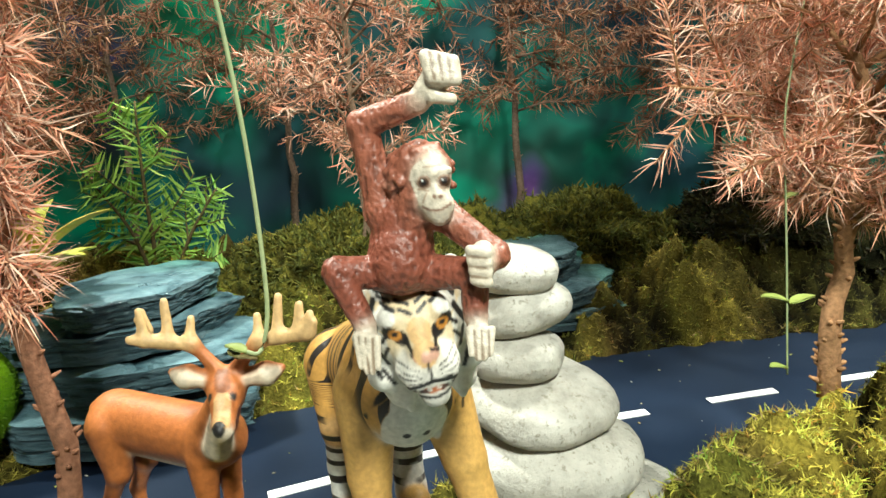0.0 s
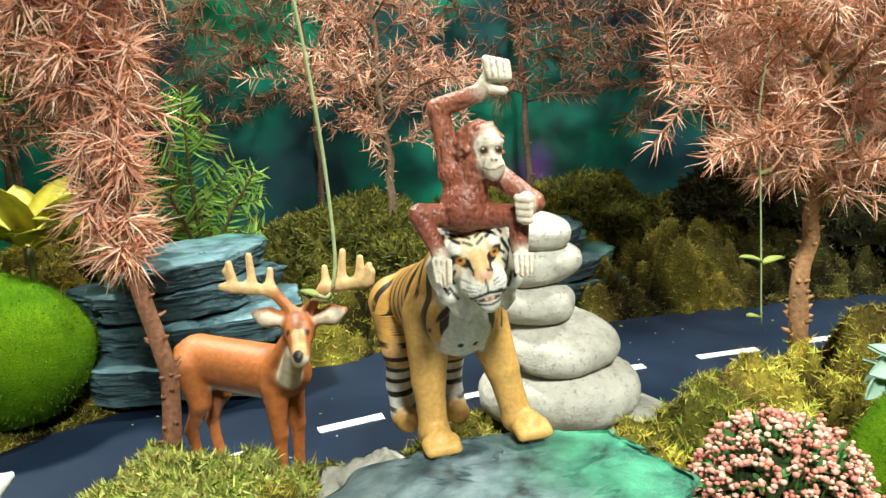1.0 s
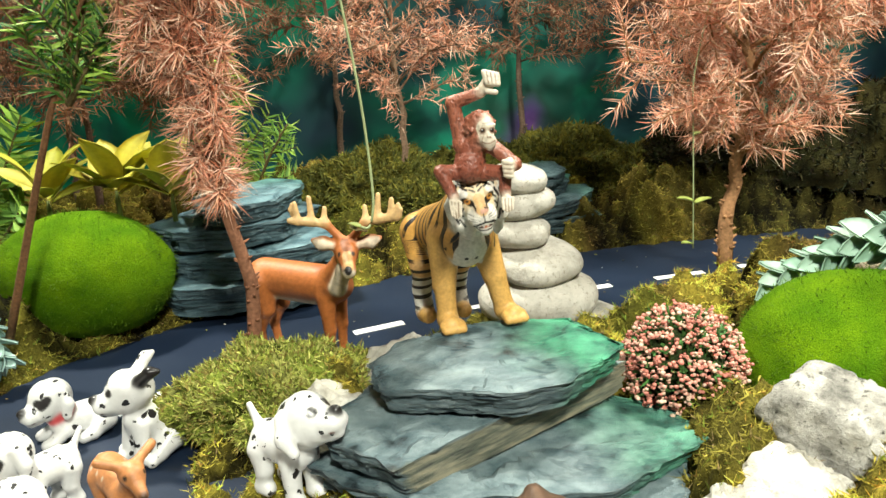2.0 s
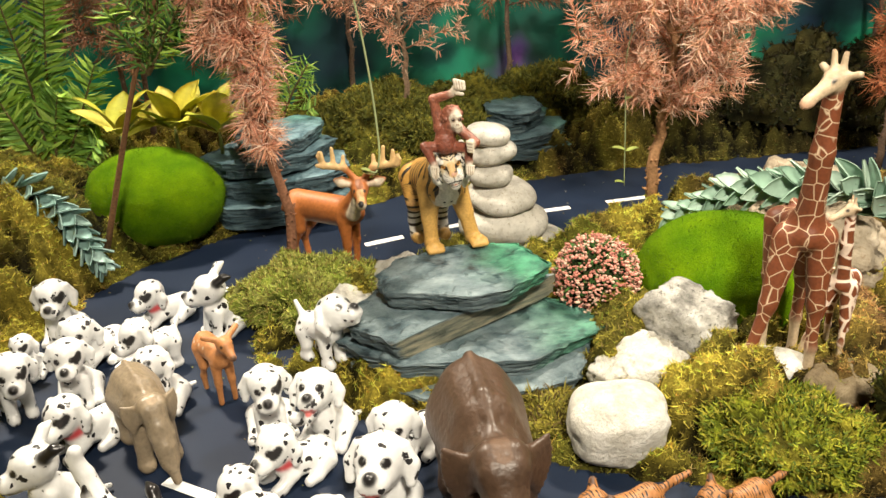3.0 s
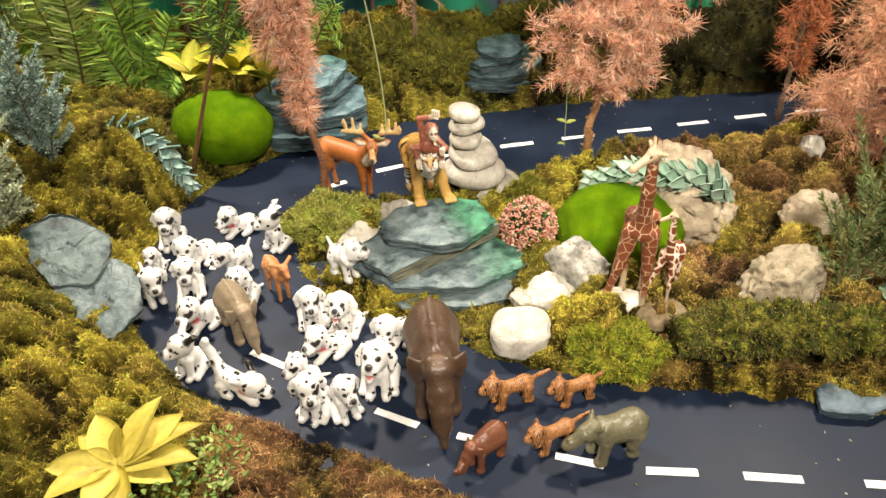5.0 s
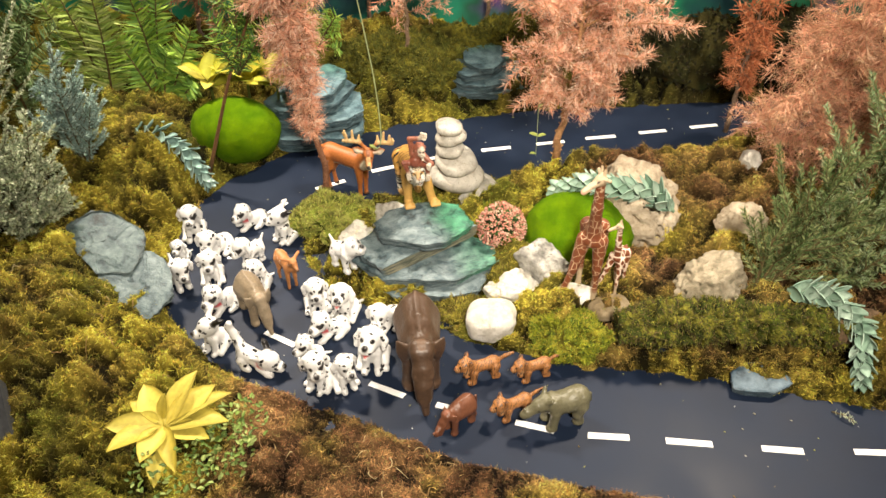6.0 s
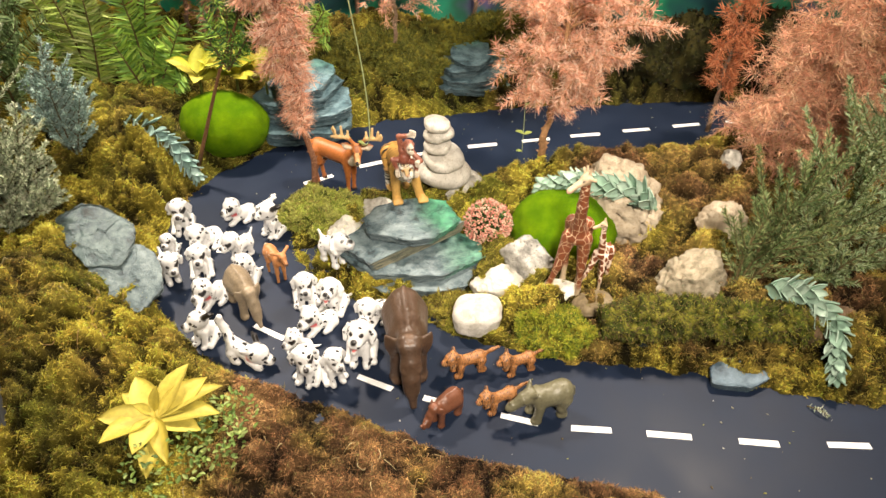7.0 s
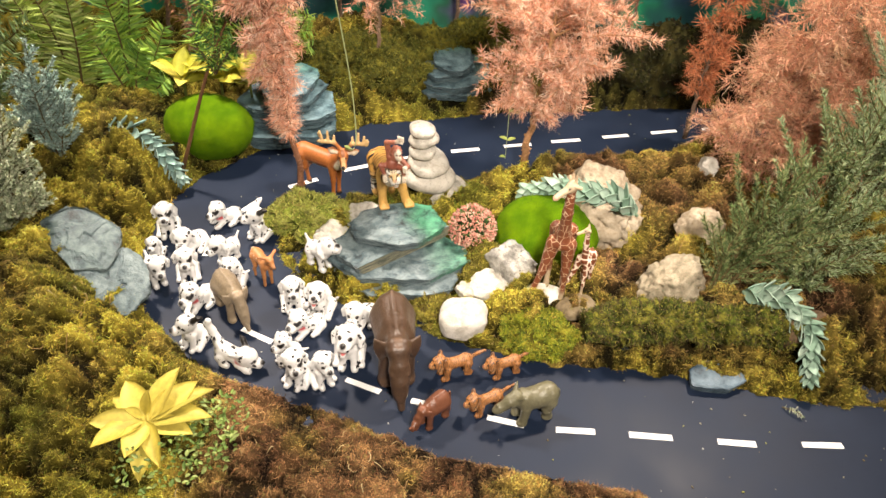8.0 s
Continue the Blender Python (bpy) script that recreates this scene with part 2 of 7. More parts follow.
def ground_parts(p, d):
    back = ramp(p[:, 1], 0.5, 0.8)
    h = 0.013 * ramp(d, 0.0, 0.018) + 0.012 * ramp(d, 0.01, 0.06) + 0.012 * back * ramp(d, 0, 0.1)
    for x, y, r, a in HILLS:
        h = h + a * np.exp(-((p[:, 0] - x) ** 2 + (p[:, 1] - y) ** 2) / (r * r)) * ramp(d, 0.0, 0.035)
    flat = np.stack([p[:, 0], p[:, 1], 0 * d], 1)
    lump = (fbm(flat, 20, 3, 2) - 0.5) * 0.034 + (1 - 0.55 * front_bank(p)) * granules(p)[0]
    h = np.maximum(h, 0.012 * ramp(d, 0.0, 0.015))
    lump = lump * (1 - 0.8 * ramp(p[:, 0], 0.25, 0.29) * ramp(p[:, 0], 0.5, 0.46) * ramp(p[:, 1], 0.115, 0.1))
    edge = (p[:, 0] + 0.19) * 0.72 + (p[:, 1] + 0.12) * 0.69
    return (h + lump * ramp(d, -0.002, 0.02)) - 0.26 * ramp(-edge, -0.015, 0.14)


def ground_height(x, y):
    p = np.array([[x, y, 0.0]])
    return float(ground_parts(p, edge_distance(p))[0])


def dryness(p):
    """0 where the moss is fresh and yellow-green, 1 where it is brown and dry; raised at the back for tree shade."""
    flat = np.stack([p[:, 0], p[:, 1], 0 * p[:, 0]], 1)
    front = ramp(p[:, 0], -0.12, -0.04) * ramp(p[:, 1], 0.06, 0.02)
    right = ramp(p[:, 0], 0.17, 0.3) * ramp(p[:, 1], 0.05, 0.1) * ramp(p[:, 1], 0.54, 0.46)
    # browner towards the back, put in for the trees' shade
    far = 0.2 * ramp(p[:, 1], 0.5, 0.7)
    return np.clip(np.maximum(front, right * 0.72) + far + 1.7 * (fbm(flat, 20, 41, 3) - 0.52), 0, 1)


def moss_color(p, seed):
    k = dryness(p)[:, None]
    flat = np.stack([p[:, 0], p[:, 1], 0 * p[:, 0]], 1)
    a = ramp(0.5 * fbm(flat, 45, seed, 3) + 0.5 * fbm(flat, 15, seed + 21, 2), 0.32, 0.66)[:, None]
    b = ramp(fbm(flat, 160, seed + 3, 2), 0.25, 0.75)[:, None]
    fresh = (1 - a) * np.array([0.3, 0.26, 0.04]) + a * np.array([0.9, 0.72, 0.1])
    dry = (1 - a) * np.array([0.2, 0.1, 0.045]) + a * np.array([0.5, 0.28, 0.12])
    green = np.array([0.2, 0.24, 0.03])
    g = 0.45 * ramp(fbm(flat, 17, seed + 9, 2), 0.5, 0.7)[:, None]
    c = (fresh * (1 - g) + green * g) * (1 - k) + dry * k
    # far right bank: the shade under the trees is mixed into the colour
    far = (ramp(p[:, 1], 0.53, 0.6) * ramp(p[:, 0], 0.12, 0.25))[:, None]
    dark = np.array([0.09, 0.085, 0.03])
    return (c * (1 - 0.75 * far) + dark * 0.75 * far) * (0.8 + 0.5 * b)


def board_mesh(name, lo, hi, top, thick, mat):
    bm = bmesh.new()
    bmesh.ops.create_cube(bm, size=1.0)
    for v in bm.verts:
        v.co = Vector((lo[0] + (v.co.x + 0.5) * (hi[0] - lo[0]), lo[1] + (v.co.y + 0.5) * (hi[1] - lo[1]), top - thick + (v.co.z + 0.5) * thick))
    me = bpy.data.meshes.new(name)
    bm.to_mesh(me)
    bm.free()
    me.materials.append(mat)
    return me


m_road = material("dark_card", 0.5, 0, 0.22)
_n = noise_tex(m_road, 14, 5)
_f = noise_tex(m_road, 900, 3)
_s = noise_tex(m_road, 230, 6, 0.7)
_c = color_ramp(m_road, _n.outputs["Fac"], [(0.3, (0.0055, 0.011, 0.026)), (0.7, (0.01, 0.018, 0.038))])
_d = color_ramp(m_road, _s.outputs["Fac"], [(0.68, (0, 0, 0)), (0.8, (1, 1, 1))])
wire(m_road, mix(m_road, "MIX", _d, _c, (0.05, 0.048, 0.045)), shader(m_road).inputs["Base Color"])
wire(m_road, color_ramp(m_road, _n.outputs["Fac"], [(0.3, (0.44,) * 3), (0.7, (0.56,) * 3)]), shader(m_road).inputs["Roughness"])
bump(m_road, _f.outputs["Fac"], 0.25, 0.0003)

m_moss = tinted("moss_bed", 0.95, 700, 0.6, 0.002, 0.9, 0.1)
m_tuft = tinted("moss_tufts", 0.85, 1500, 0.35, 0.0002, 0.2, 0.25)

road = thing("road", board_mesh("road", (-0.9, -0.6), (1.2, 1.0), 0.0, 0.02, m_road), Matrix(),
             "dark blue-grey card road curving round the mossy island", "road", kind="structure")


def make_banks():
    cell = 0.003
    xs, ys = np.arange(-0.7, 0.85, cell), np.arange(-0.3, 0.845, cell)
    gx, gy = np.meshgrid(xs, ys, indexing="ij")
    p = np.stack([gx.ravel(), gy.ravel(), np.zeros(gx.size)], 1)
    d = edge_distance(p)
    wob = (fbm(p, 60, 77, 3) - 0.5) * 0.016
    d = d + wob
    p[:, 2] = np.where(d > 0, ground_parts(p, d), -0.004 + 0 * d) + ramp(d, -0.004, 0.004) * 0.002
    keep = (d > -0.006).reshape(gx.shape)
    nx, ny = gx.shape
    idx = np.arange(gx.size).reshape(nx, ny)
    ok = keep[:-1, :-1] & keep[1:, :-1] & keep[1:, 1:] & keep[:-1, 1:]
    a, b, c, e = idx[:-1, :-1][ok], idx[1:, :-1][ok], idx[1:, 1:][ok], idx[:-1, 1:][ok]
    f = np.concatenate([np.stack([a, b, c], 1), np.stack([a, c, e], 1)])
    # the gaps' shade goes into the ground colour, nearly black at the bottom
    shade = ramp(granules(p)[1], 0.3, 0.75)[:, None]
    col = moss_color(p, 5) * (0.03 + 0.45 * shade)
    inside = island_mask(p)
    for name, label, mask in (("ground_island", "mossy island ground inside the bend of the road", inside),
                              ("ground_outer", "mossy bank ground round the outside of the road", ~inside)):
        g = f[mask[f[:, 0]]]
        used, inv = np.unique(g, return_inverse=True)
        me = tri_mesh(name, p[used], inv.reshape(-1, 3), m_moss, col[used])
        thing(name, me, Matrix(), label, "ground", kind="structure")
    return p, d


def island_mask(p):
    """True for points on the inner side of the road."""
    line = smooth_line(INNER)
    ring = np.concatenate([line, [[1.5, 0.56], [1.5, 0.07]]])
    odd = np.zeros(len(p), bool)
    for (ax, ay), (bx, by) in zip(ring, np.roll(ring, -1, axis=0)):
        if ay != by:
            odd ^= ((ay > p[:, 1]) != (by > p[:, 1])) & (p[:, 0] < ax + (p[:, 1] - ay) * (bx - ax) / (by - ay))
    dd = np.min(np.linalg.norm(p[:, None, :2] - line[None, ::4], axis=2), axis=1) if len(p) < 5000 else None
    if dd is not None:
        return odd | (dd < 0.012)
    near = np.full(len(p), 9.0)
    for q in line[::4]:
        near = np.minimum(near, (p[:, 0] - q[0]) ** 2 + (p[:, 1] - q[1]) ** 2)
    return odd | (near < 0.012 ** 2)


BANK_P, BANK_D = make_banks()


def make_moss():
    """Loose moss over the banks: flaky tufts in granules, with shade painted into the gaps between them."""
    pick = np.argwhere((BANK_D > -0.001) & (BANK_P[:, 0] > -0.46) & (BANK_P[:, 0] < 0.64) & (BANK_P[:, 1] > -0.17) & (BANK_P[:, 1] < 0.74))[:, 0]
    pick = rng.choice(pick, 360000)
    n = len(pick)
    p = BANK_P[pick] + np.stack([rng.uniform(-0.0018, 0.0018, n), rng.uniform(-0.0018, 0.0018, n), np.full(n, -0.0002)], 1)
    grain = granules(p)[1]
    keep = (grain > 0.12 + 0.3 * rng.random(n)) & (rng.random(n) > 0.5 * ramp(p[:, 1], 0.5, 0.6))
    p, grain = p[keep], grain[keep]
    # tufts low in the gaps take the same painted-in shade
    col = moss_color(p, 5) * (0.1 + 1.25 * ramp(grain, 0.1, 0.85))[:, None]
    odd = rng.random(len(p))[:, None]
    straw = np.array([0.4, 0.29, 0.12]) * rng.uniform(0.6, 1.2, (len(p), 1))
    col = np.where(odd < 0.03, straw, np.where(odd > 0.88, col * [0.6, 0.9, 0.7], np.where(odd > 0.78, col * [0.8, 0.58, 0.6], col)))
    inside = island_mask(p)
    for name, label, mask in (("island_moss", "yellow-green and brown dried moss over the island", inside),
                              ("bank_moss", "olive and brown dried moss covering the outer banks", ~inside)):
        heap = Heap()
        q, c = p[mask], col[mask]
        clumpy = rng.uniform(0.7, 1.25, (len(q), 1))
        for turn in range(3):
            n = len(q)
            way = unit(np.stack([rng.normal(0, 0.8, n), rng.normal(0, 0.8, n), rng.uniform(-0.1, 1.0, n)], 1))
            bend = rng.normal(0, 0.8, (n, 3))
            shade = rng.uniform(0.7, 1.3, (n, 1)) * clumpy
            size = rng.uniform(0.0011, 0.0025, n)
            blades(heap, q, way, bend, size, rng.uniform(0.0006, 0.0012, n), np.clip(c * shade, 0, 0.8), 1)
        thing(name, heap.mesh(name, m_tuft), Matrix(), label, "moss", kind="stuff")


make_moss()

# white dashes of the road, cut from paper: two ends each
m_paper = material("white_paper", 0.6)
_n = noise_tex(m_paper, 120, 4)
wire(m_paper, color_ramp(m_paper, _n.outputs["Fac"], [(0.3, (0.72, 0.73, 0.72)), (0.7, (0.85, 0.85, 0.83))]), shader(m_paper).inputs["Base Color"])
DASHES = [(-0.088, 0.342, -0.056, 0.363), (-0.026, 0.386, 0.004, 0.401), (0.035, 0.417, 0.07, 0.432), (0.11, 0.447, 0.148, 0.458), (0.182, 0.469, 0.219, 0.479), (0.248, 0.489, 0.288, 0.499),
          (0.321, 0.51, 0.358, 0.52), (0.392, 0.531, 0.43, 0.541), (0.468, 0.55, 0.506, 0.558), (0.029, 0.045, 0.064, 0.033), (0.094, 0.026, 0.127, 0.02),
          (0.167, 0.013, 0.201, 0.007), (0.231, 0.005, 0.267, 0.006), (0.299, 0.006, 0.339, 0.006), (0.381, 0.006, 0.416, 0.006),
          (0.46, 0.01, 0.498, 0.012), (0.54, 0.013, 0.58, 0.014), (-0.086, 0.1, -0.052, 0.085), (-0.136, 0.285, -0.118, 0.312), (-0.155, 0.205, -0.153, 0.24)]
for x0, y0, x1, y1 in DASHES:
    l = math.hypot(x1 - x0, y1 - y0)
    bm = bmesh.new()
    bmesh.ops.create_cube(bm, size=1.0)
    for v in bm.verts:
        v.co = Vector((v.co.x * (l + rng.uniform(-0.0012, 0.0012)), v.co.y * 0.0062 + rng.uniform(-0.0003, 0.0003), v.co.z * 0.0006 + 0.0004))
    me = bpy.data.meshes.new("road_dash")
    bm.to_mesh(me)
    bm.free()
    me.materials.append(m_paper)
    thing("road_dash", me, pose((x0 + x1) / 2, (y0 + y1) / 2, 0, 0, 0, math.degrees(math.atan2(y1 - y0, x1 - x0))),
          "white paper lane dash glued on the dark road", "road marking", "lane dashes")

# ---- backdrop and room ----
m_back = material("painted_backdrop", 0.75)
_n = noise_tex(m_back, 7, 3, 0.5)
_v = node(m_back, "ShaderNodeTexVoronoi", Scale=12.0)
_v.feature = "SMOOTH_F1"
_v.inputs["Smoothness"].default_value = 0.6
_w = noise_tex(m_back, 11, 4, 0.6)
wire(m_back, mix(m_back, "MIX", 0.12, m_back.node_tree.nodes.new("ShaderNodeTexCoord").outputs["Object"], _w.outputs["Color"]), _v.inputs["Vector"])
_a = color_ramp(m_back, _n.outputs["Fac"], [(0.30, (0.015, 0.05, 0.11)), (0.42, (0.012, 0.13, 0.12)), (0.52, (0.015, 0.36, 0.2)), (0.6, (0.02, 0.16, 0.09)), (0.7, (0.2, 0.08, 0.34))])
_b = color_ramp(m_back, _v.outputs["Color"], [(0.25, (0.25, 0.3, 0.4)), (0.5, (1, 1, 1)), (0.8, (0.5, 0.9, 0.7))])
wire(m_back, mix(m_back, "MULTIPLY", 0.9, _a, _b), shader(m_back).inputs["Base Color"])
thing("backdrop", board_mesh("backdrop", (-0.95, 0.745), (1.25, 0.76), 1.0, 1.02, m_back), Matrix(),
      "backdrop board painted with blurred green and purple jungle", "backdrop", kind="structure")
thing("backdrop_left", board_mesh("backdrop_left", (-0.965, -0.6), (-0.95, 0.945), 1.0, 1.02, m_back), Matrix(),
      "side board painted with dark green and purple jungle", "backdrop", kind="structure")
thing("backdrop_right", board_mesh("backdrop_right", (1.25, -0.6), (1.265, 0.945), 1.0, 1.02, m_back), Matrix(),
      "side board painted with dark green jungle", "backdrop", kind="structure")
m_plaster = material("plaster", 0.9)
_n = noise_tex(m_plaster, 6, 4)
wire(m_plaster, color_ramp(m_plaster, _n.outputs["Fac"], [(0.3, (0.09, 0.085, 0.08)), (0.7, (0.12, 0.115, 0.11))]), shader(m_plaster).inputs["Base Color"])
for name, lo, hi, top, thick in (("floor", (-2.2, -2.6), (2.4, 1.6), -0.75, 0.1), ("ceiling", (-2.2, -2.6), (2.4, 1.6), 1.9, 0.1),
                                 ("wall_south", (-2.2, -2.7), (2.4, -2.6), 1.9, 2.75), ("wall_north", (-2.2, 1.6), (2.4, 1.7), 1.9, 2.75),
                                 ("wall_west", (-2.3, -2.7), (-2.2, 1.7), 1.9, 2.75), ("wall_east", (2.4, -2.7), (2.5, 1.7), 1.9, 2.75)):
    thing(name, board_mesh(name, lo, hi, top, thick, m_plaster), Matrix(), "plain dark grey plaster " + name.split("_")[0] + " of the room", name.split("_")[0], kind="structure")
thing("table", board_mesh("table", (-0.97, -0.62), (1.27, 1.0), -0.02, 0.73, m_plaster), Matrix(),
      "plain dark grey plinth that carries the diorama", "plinth", kind="structure")

# ---- stones and slates ----
m_slate = material("slate", 0.42, 0, 0.5)
_co = m_slate.node_tree.nodes.new("ShaderNodeTexCoord").outputs["Object"]
_st = node(m_slate, "ShaderNodeMapping")
_st.inputs["Scale"].default_value = (1, 1, 9)
wire(m_slate, _co, _st.inputs["Vector"])
_n = noise_tex(m_slate, 55, 6, 0.65, _st.outputs["Vector"])
_w = noise_tex(m_slate, 18, 4, 0.6)
_f = noise_tex(m_slate, 260, 6, 0.7, _st.outputs["Vector"])
_c = color_ramp(m_slate, _n.outputs["Fac"], [(0.32, (0.008, 0.014, 0.018)), (0.44, (0.075, 0.115, 0.13)), (0.68, (0.24, 0.3, 0.31))])
_sp = color_ramp(m_slate, _f.outputs["Fac"], [(0.62, (0, 0, 0)), (0.76, (1, 1, 1))])
_c = mix(m_slate, "MIX", _sp, _c, (0.22, 0.27, 0.3))
_c = mix(m_slate, "MULTIPLY", 0.85, _c, point_color(m_slate))
wire(m_slate, _c, shader(m_slate).inputs["Base Color"])
bump(m_slate, _f.outputs["Fac"], 0.9, 0.0012)


def stone_material(name, dark, mid, light, scale=60, rough=0.8, depth=0.0012, spot=None):
    m = material(name, rough, 0, 0.35)
    a, b, c = noise_tex(m, scale, 6, 0.65), noise_tex(m, scale * 6, 5, 0.7), noise_tex(m, scale * 0.3, 3)
    col = color_ramp(m, a.outputs["Fac"], [(0.25, dark), (0.5, mid), (0.75, light)])
    if spot:
        s = color_ramp(m, b.outputs["Fac"], [(0.56, (0, 0, 0)), (0.66, (1, 1, 1))])
        col = mix(m, "MIX", s, col, spot)
    shade = color_ramp(m, c.outputs["Fac"], [(0.3, (0.8, 0.78, 0.74)), (0.7, (1, 1, 1))])
    wire(m, mix(m, "MULTIPLY", 1.0, col, shade), shader(m).inputs["Base Color"])
    bump(m, b.outputs["Fac"], 0.8, depth)
    return m


m_pebble = stone_material("pale_pebble", (0.26, 0.25, 0.22), (0.52, 0.5, 0.45), (0.64, 0.62, 0.56), 70, 0.75, 0.001, (0.3, 0.28, 0.23))
m_white = stone_material("white_rubble", (0.36, 0.34, 0.29), (0.66, 0.64, 0.58), (0.8, 0.78, 0.73), 80, 0.9, 0.0026, (0.5, 0.47, 0.4))
m_speck = stone_material("grey_pebble", (0.16, 0.155, 0.14), (0.38, 0.37, 0.33), (0.52, 0.5, 0.45), 90, 0.8, 0.0014, (0.2, 0.19, 0.17))
m_grey = stone_material("speckled_rock", (0.02, 0.02, 0.019), (0.4, 0.39, 0.36), (0.74, 0.72, 0.67), 62, 0.85, 0.0024, (0.09, 0.088, 0.08))
m_lime = stone_material("pitted_limestone", (0.2, 0.15, 0.1), (0.5, 0.42, 0.31), (0.66, 0.58, 0.46), 60, 0.9, 0.0034, (0.36, 0.27, 0.17))
m_bark_stone = stone_material("brown_stone", (0.08, 0.055, 0.03), (0.22, 0.17, 0.1), (0.34, 0.28, 0.19), 70, 0.9, 0.002)
m_lichen = stone_material("lichened_rock", (0.13, 0.11, 0.07), (0.42, 0.36, 0.26), (0.6, 0.53, 0.41), 70, 0.9, 0.0034, (0.24, 0.27, 0.17))


def slate_mesh(name, sx, sy, thick, seed, tint=(1, 1, 1), green=0.0, sawn=None):
    """A riven slab with a straight-broken outline and a ragged, layered edge; its top lies at z = thick.

    sawn: (angle, distance) of an upright sawn face, seen from the slab's middle."""
    g = np.random.default_rng(seed)
    n, rings, layers = 132, 12, 13
    a = np.arange(n) * 2 * math.pi / n
    ca, sa = np.cos(a), np.sin(a)
    r = np.full(n, 1.12)
    for q in range(8):
        d = np.cos(a - (q + g.uniform(-0.35, 0.35)) * 2 * math.pi / 8)
        r = np.where(d > 0.2, np.minimum(r, g.uniform(0.86, 1.06) / np.maximum(d, 0.2)), r)
    circ = np.stack([ca, sa, np.full(n, seed * 3.1)], 1)
    r = r + 0.07 * (fbm(circ, 4, seed, 3) - 0.5) + 0.05 * (fbm(circ, 14, seed + 5, 2) - 0.5)
    v, f = [], []
    def level(scale, z):
        return np.stack([ca * r * scale * sx / 2, sa * r * scale * sy / 2, np.full(n, z)], 1)
    for k in range(1, rings + 1):
        q = level((k / rings) ** 0.8 * 0.985, thick)
        flat = q * [1, 1, 0] + [seed, 0, 0]
        terrace = fbm(flat, 24, seed + 2, 3)
        q[:, 2] += (fbm(flat, 30, seed, 4) - 0.5) * thick * 0.14 - thick * (0.07 * (terrace > 0.54) + 0.07 * (terrace > 0.61)) - 0.1 * thick * (k / rings) ** 6
        v.append(q)
    cuts = np.sort(np.concatenate([g.uniform(0.06, 0.94, layers), g.uniform(0.06, 0.94, layers)]))[::-1]
    off = np.zeros(n)
    for k, c in enumerate(cuts):
        if k % 2 == 0:
            off = 0.12 * (fbm(circ * [1, 1, 0] + [0, 0, k * 5.3], 3.2, seed + 11, 3) - 0.5) + 0.05 * (fbm(circ * [1, 1, 0] + [0, 0, k * 2.1], 17, seed, 2) - 0.5) - 0.11 * (1 - c)
        q = level(1, thick * c) * np.stack([1 + off, 1 + off, np.ones(n)], 1)
        q[:, 2] += (fbm(q * [1, 1, 0] + [0, 0, seed], 45, seed + 4, 2) - 0.5) * thick * 0.16
        v.append(q)
    v.append(level(0.74, 0))
    count = len(v)
    v = np.concatenate(v + [np.array([[0, 0, thick]]), np.array([[0, 0, 0]])])
    i = np.arange(n)
    j = (i + 1) % n
    for k in range(count - 1):
        f += [np.stack([k * n + i, (k + 1) * n + i, (k + 1) * n + j], 1), np.stack([k * n + i, (k + 1) * n + j, k * n + j], 1)]
    f.append(np.stack([np.full(n, count * n), i, j], 1))
    f.append(np.stack([np.full(n, count * n + 1), (count - 1) * n + j, (count - 1) * n + i], 1))
    col = np.ones((len(v), 3)) * tint
    # edge shade painted into the broken strata: darker than the top, varying by layer
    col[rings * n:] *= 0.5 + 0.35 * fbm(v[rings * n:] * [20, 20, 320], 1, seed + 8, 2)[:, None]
    if green:
        w = green * ramp(v[:, 0] / sx + 0.5 * (fbm(v, 30, seed, 3) - 0.5) + 0.2 * v[:, 1] / sy, 0.05, 0.4)[:, None]
        col = col * (1 - w) + w * np.array([0.25, 1.15, 0.55])
    if sawn:
        face = np.array([math.cos(radians(sawn[0])), math.sin(radians(sawn[0])), 0])
        over = v @ face - sawn[1]
        v = v - np.maximum(over, 0)[:, None] * face
        edge = (over > -1e-4) & (np.arange(len(v)) >= (rings - 1) * n)
        col[edge] = (1.5, 1.05, 0.62)
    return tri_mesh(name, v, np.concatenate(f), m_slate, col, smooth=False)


def slate(x, y, z, sx, sy, thick, seed, tilt=(0, 0, 0), label="blue-grey slate slab in a stack", tint=(1, 1, 1), green=0.0, group="slate slabs", sawn=None):
    return thing("slate_slab", slate_mesh("slate_slab", sx, sy, thick, seed, tint, green, sawn), pose(x, y, z, *tilt), label, "slate", group)


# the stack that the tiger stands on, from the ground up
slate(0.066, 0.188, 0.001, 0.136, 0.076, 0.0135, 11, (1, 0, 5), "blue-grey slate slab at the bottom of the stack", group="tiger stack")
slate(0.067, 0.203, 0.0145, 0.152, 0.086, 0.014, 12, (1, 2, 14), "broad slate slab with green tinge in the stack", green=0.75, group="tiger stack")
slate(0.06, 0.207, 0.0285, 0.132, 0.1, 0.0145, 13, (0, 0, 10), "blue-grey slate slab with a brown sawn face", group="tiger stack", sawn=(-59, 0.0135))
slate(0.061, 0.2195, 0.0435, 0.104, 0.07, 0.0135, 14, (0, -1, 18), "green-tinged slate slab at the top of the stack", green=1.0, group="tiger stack")
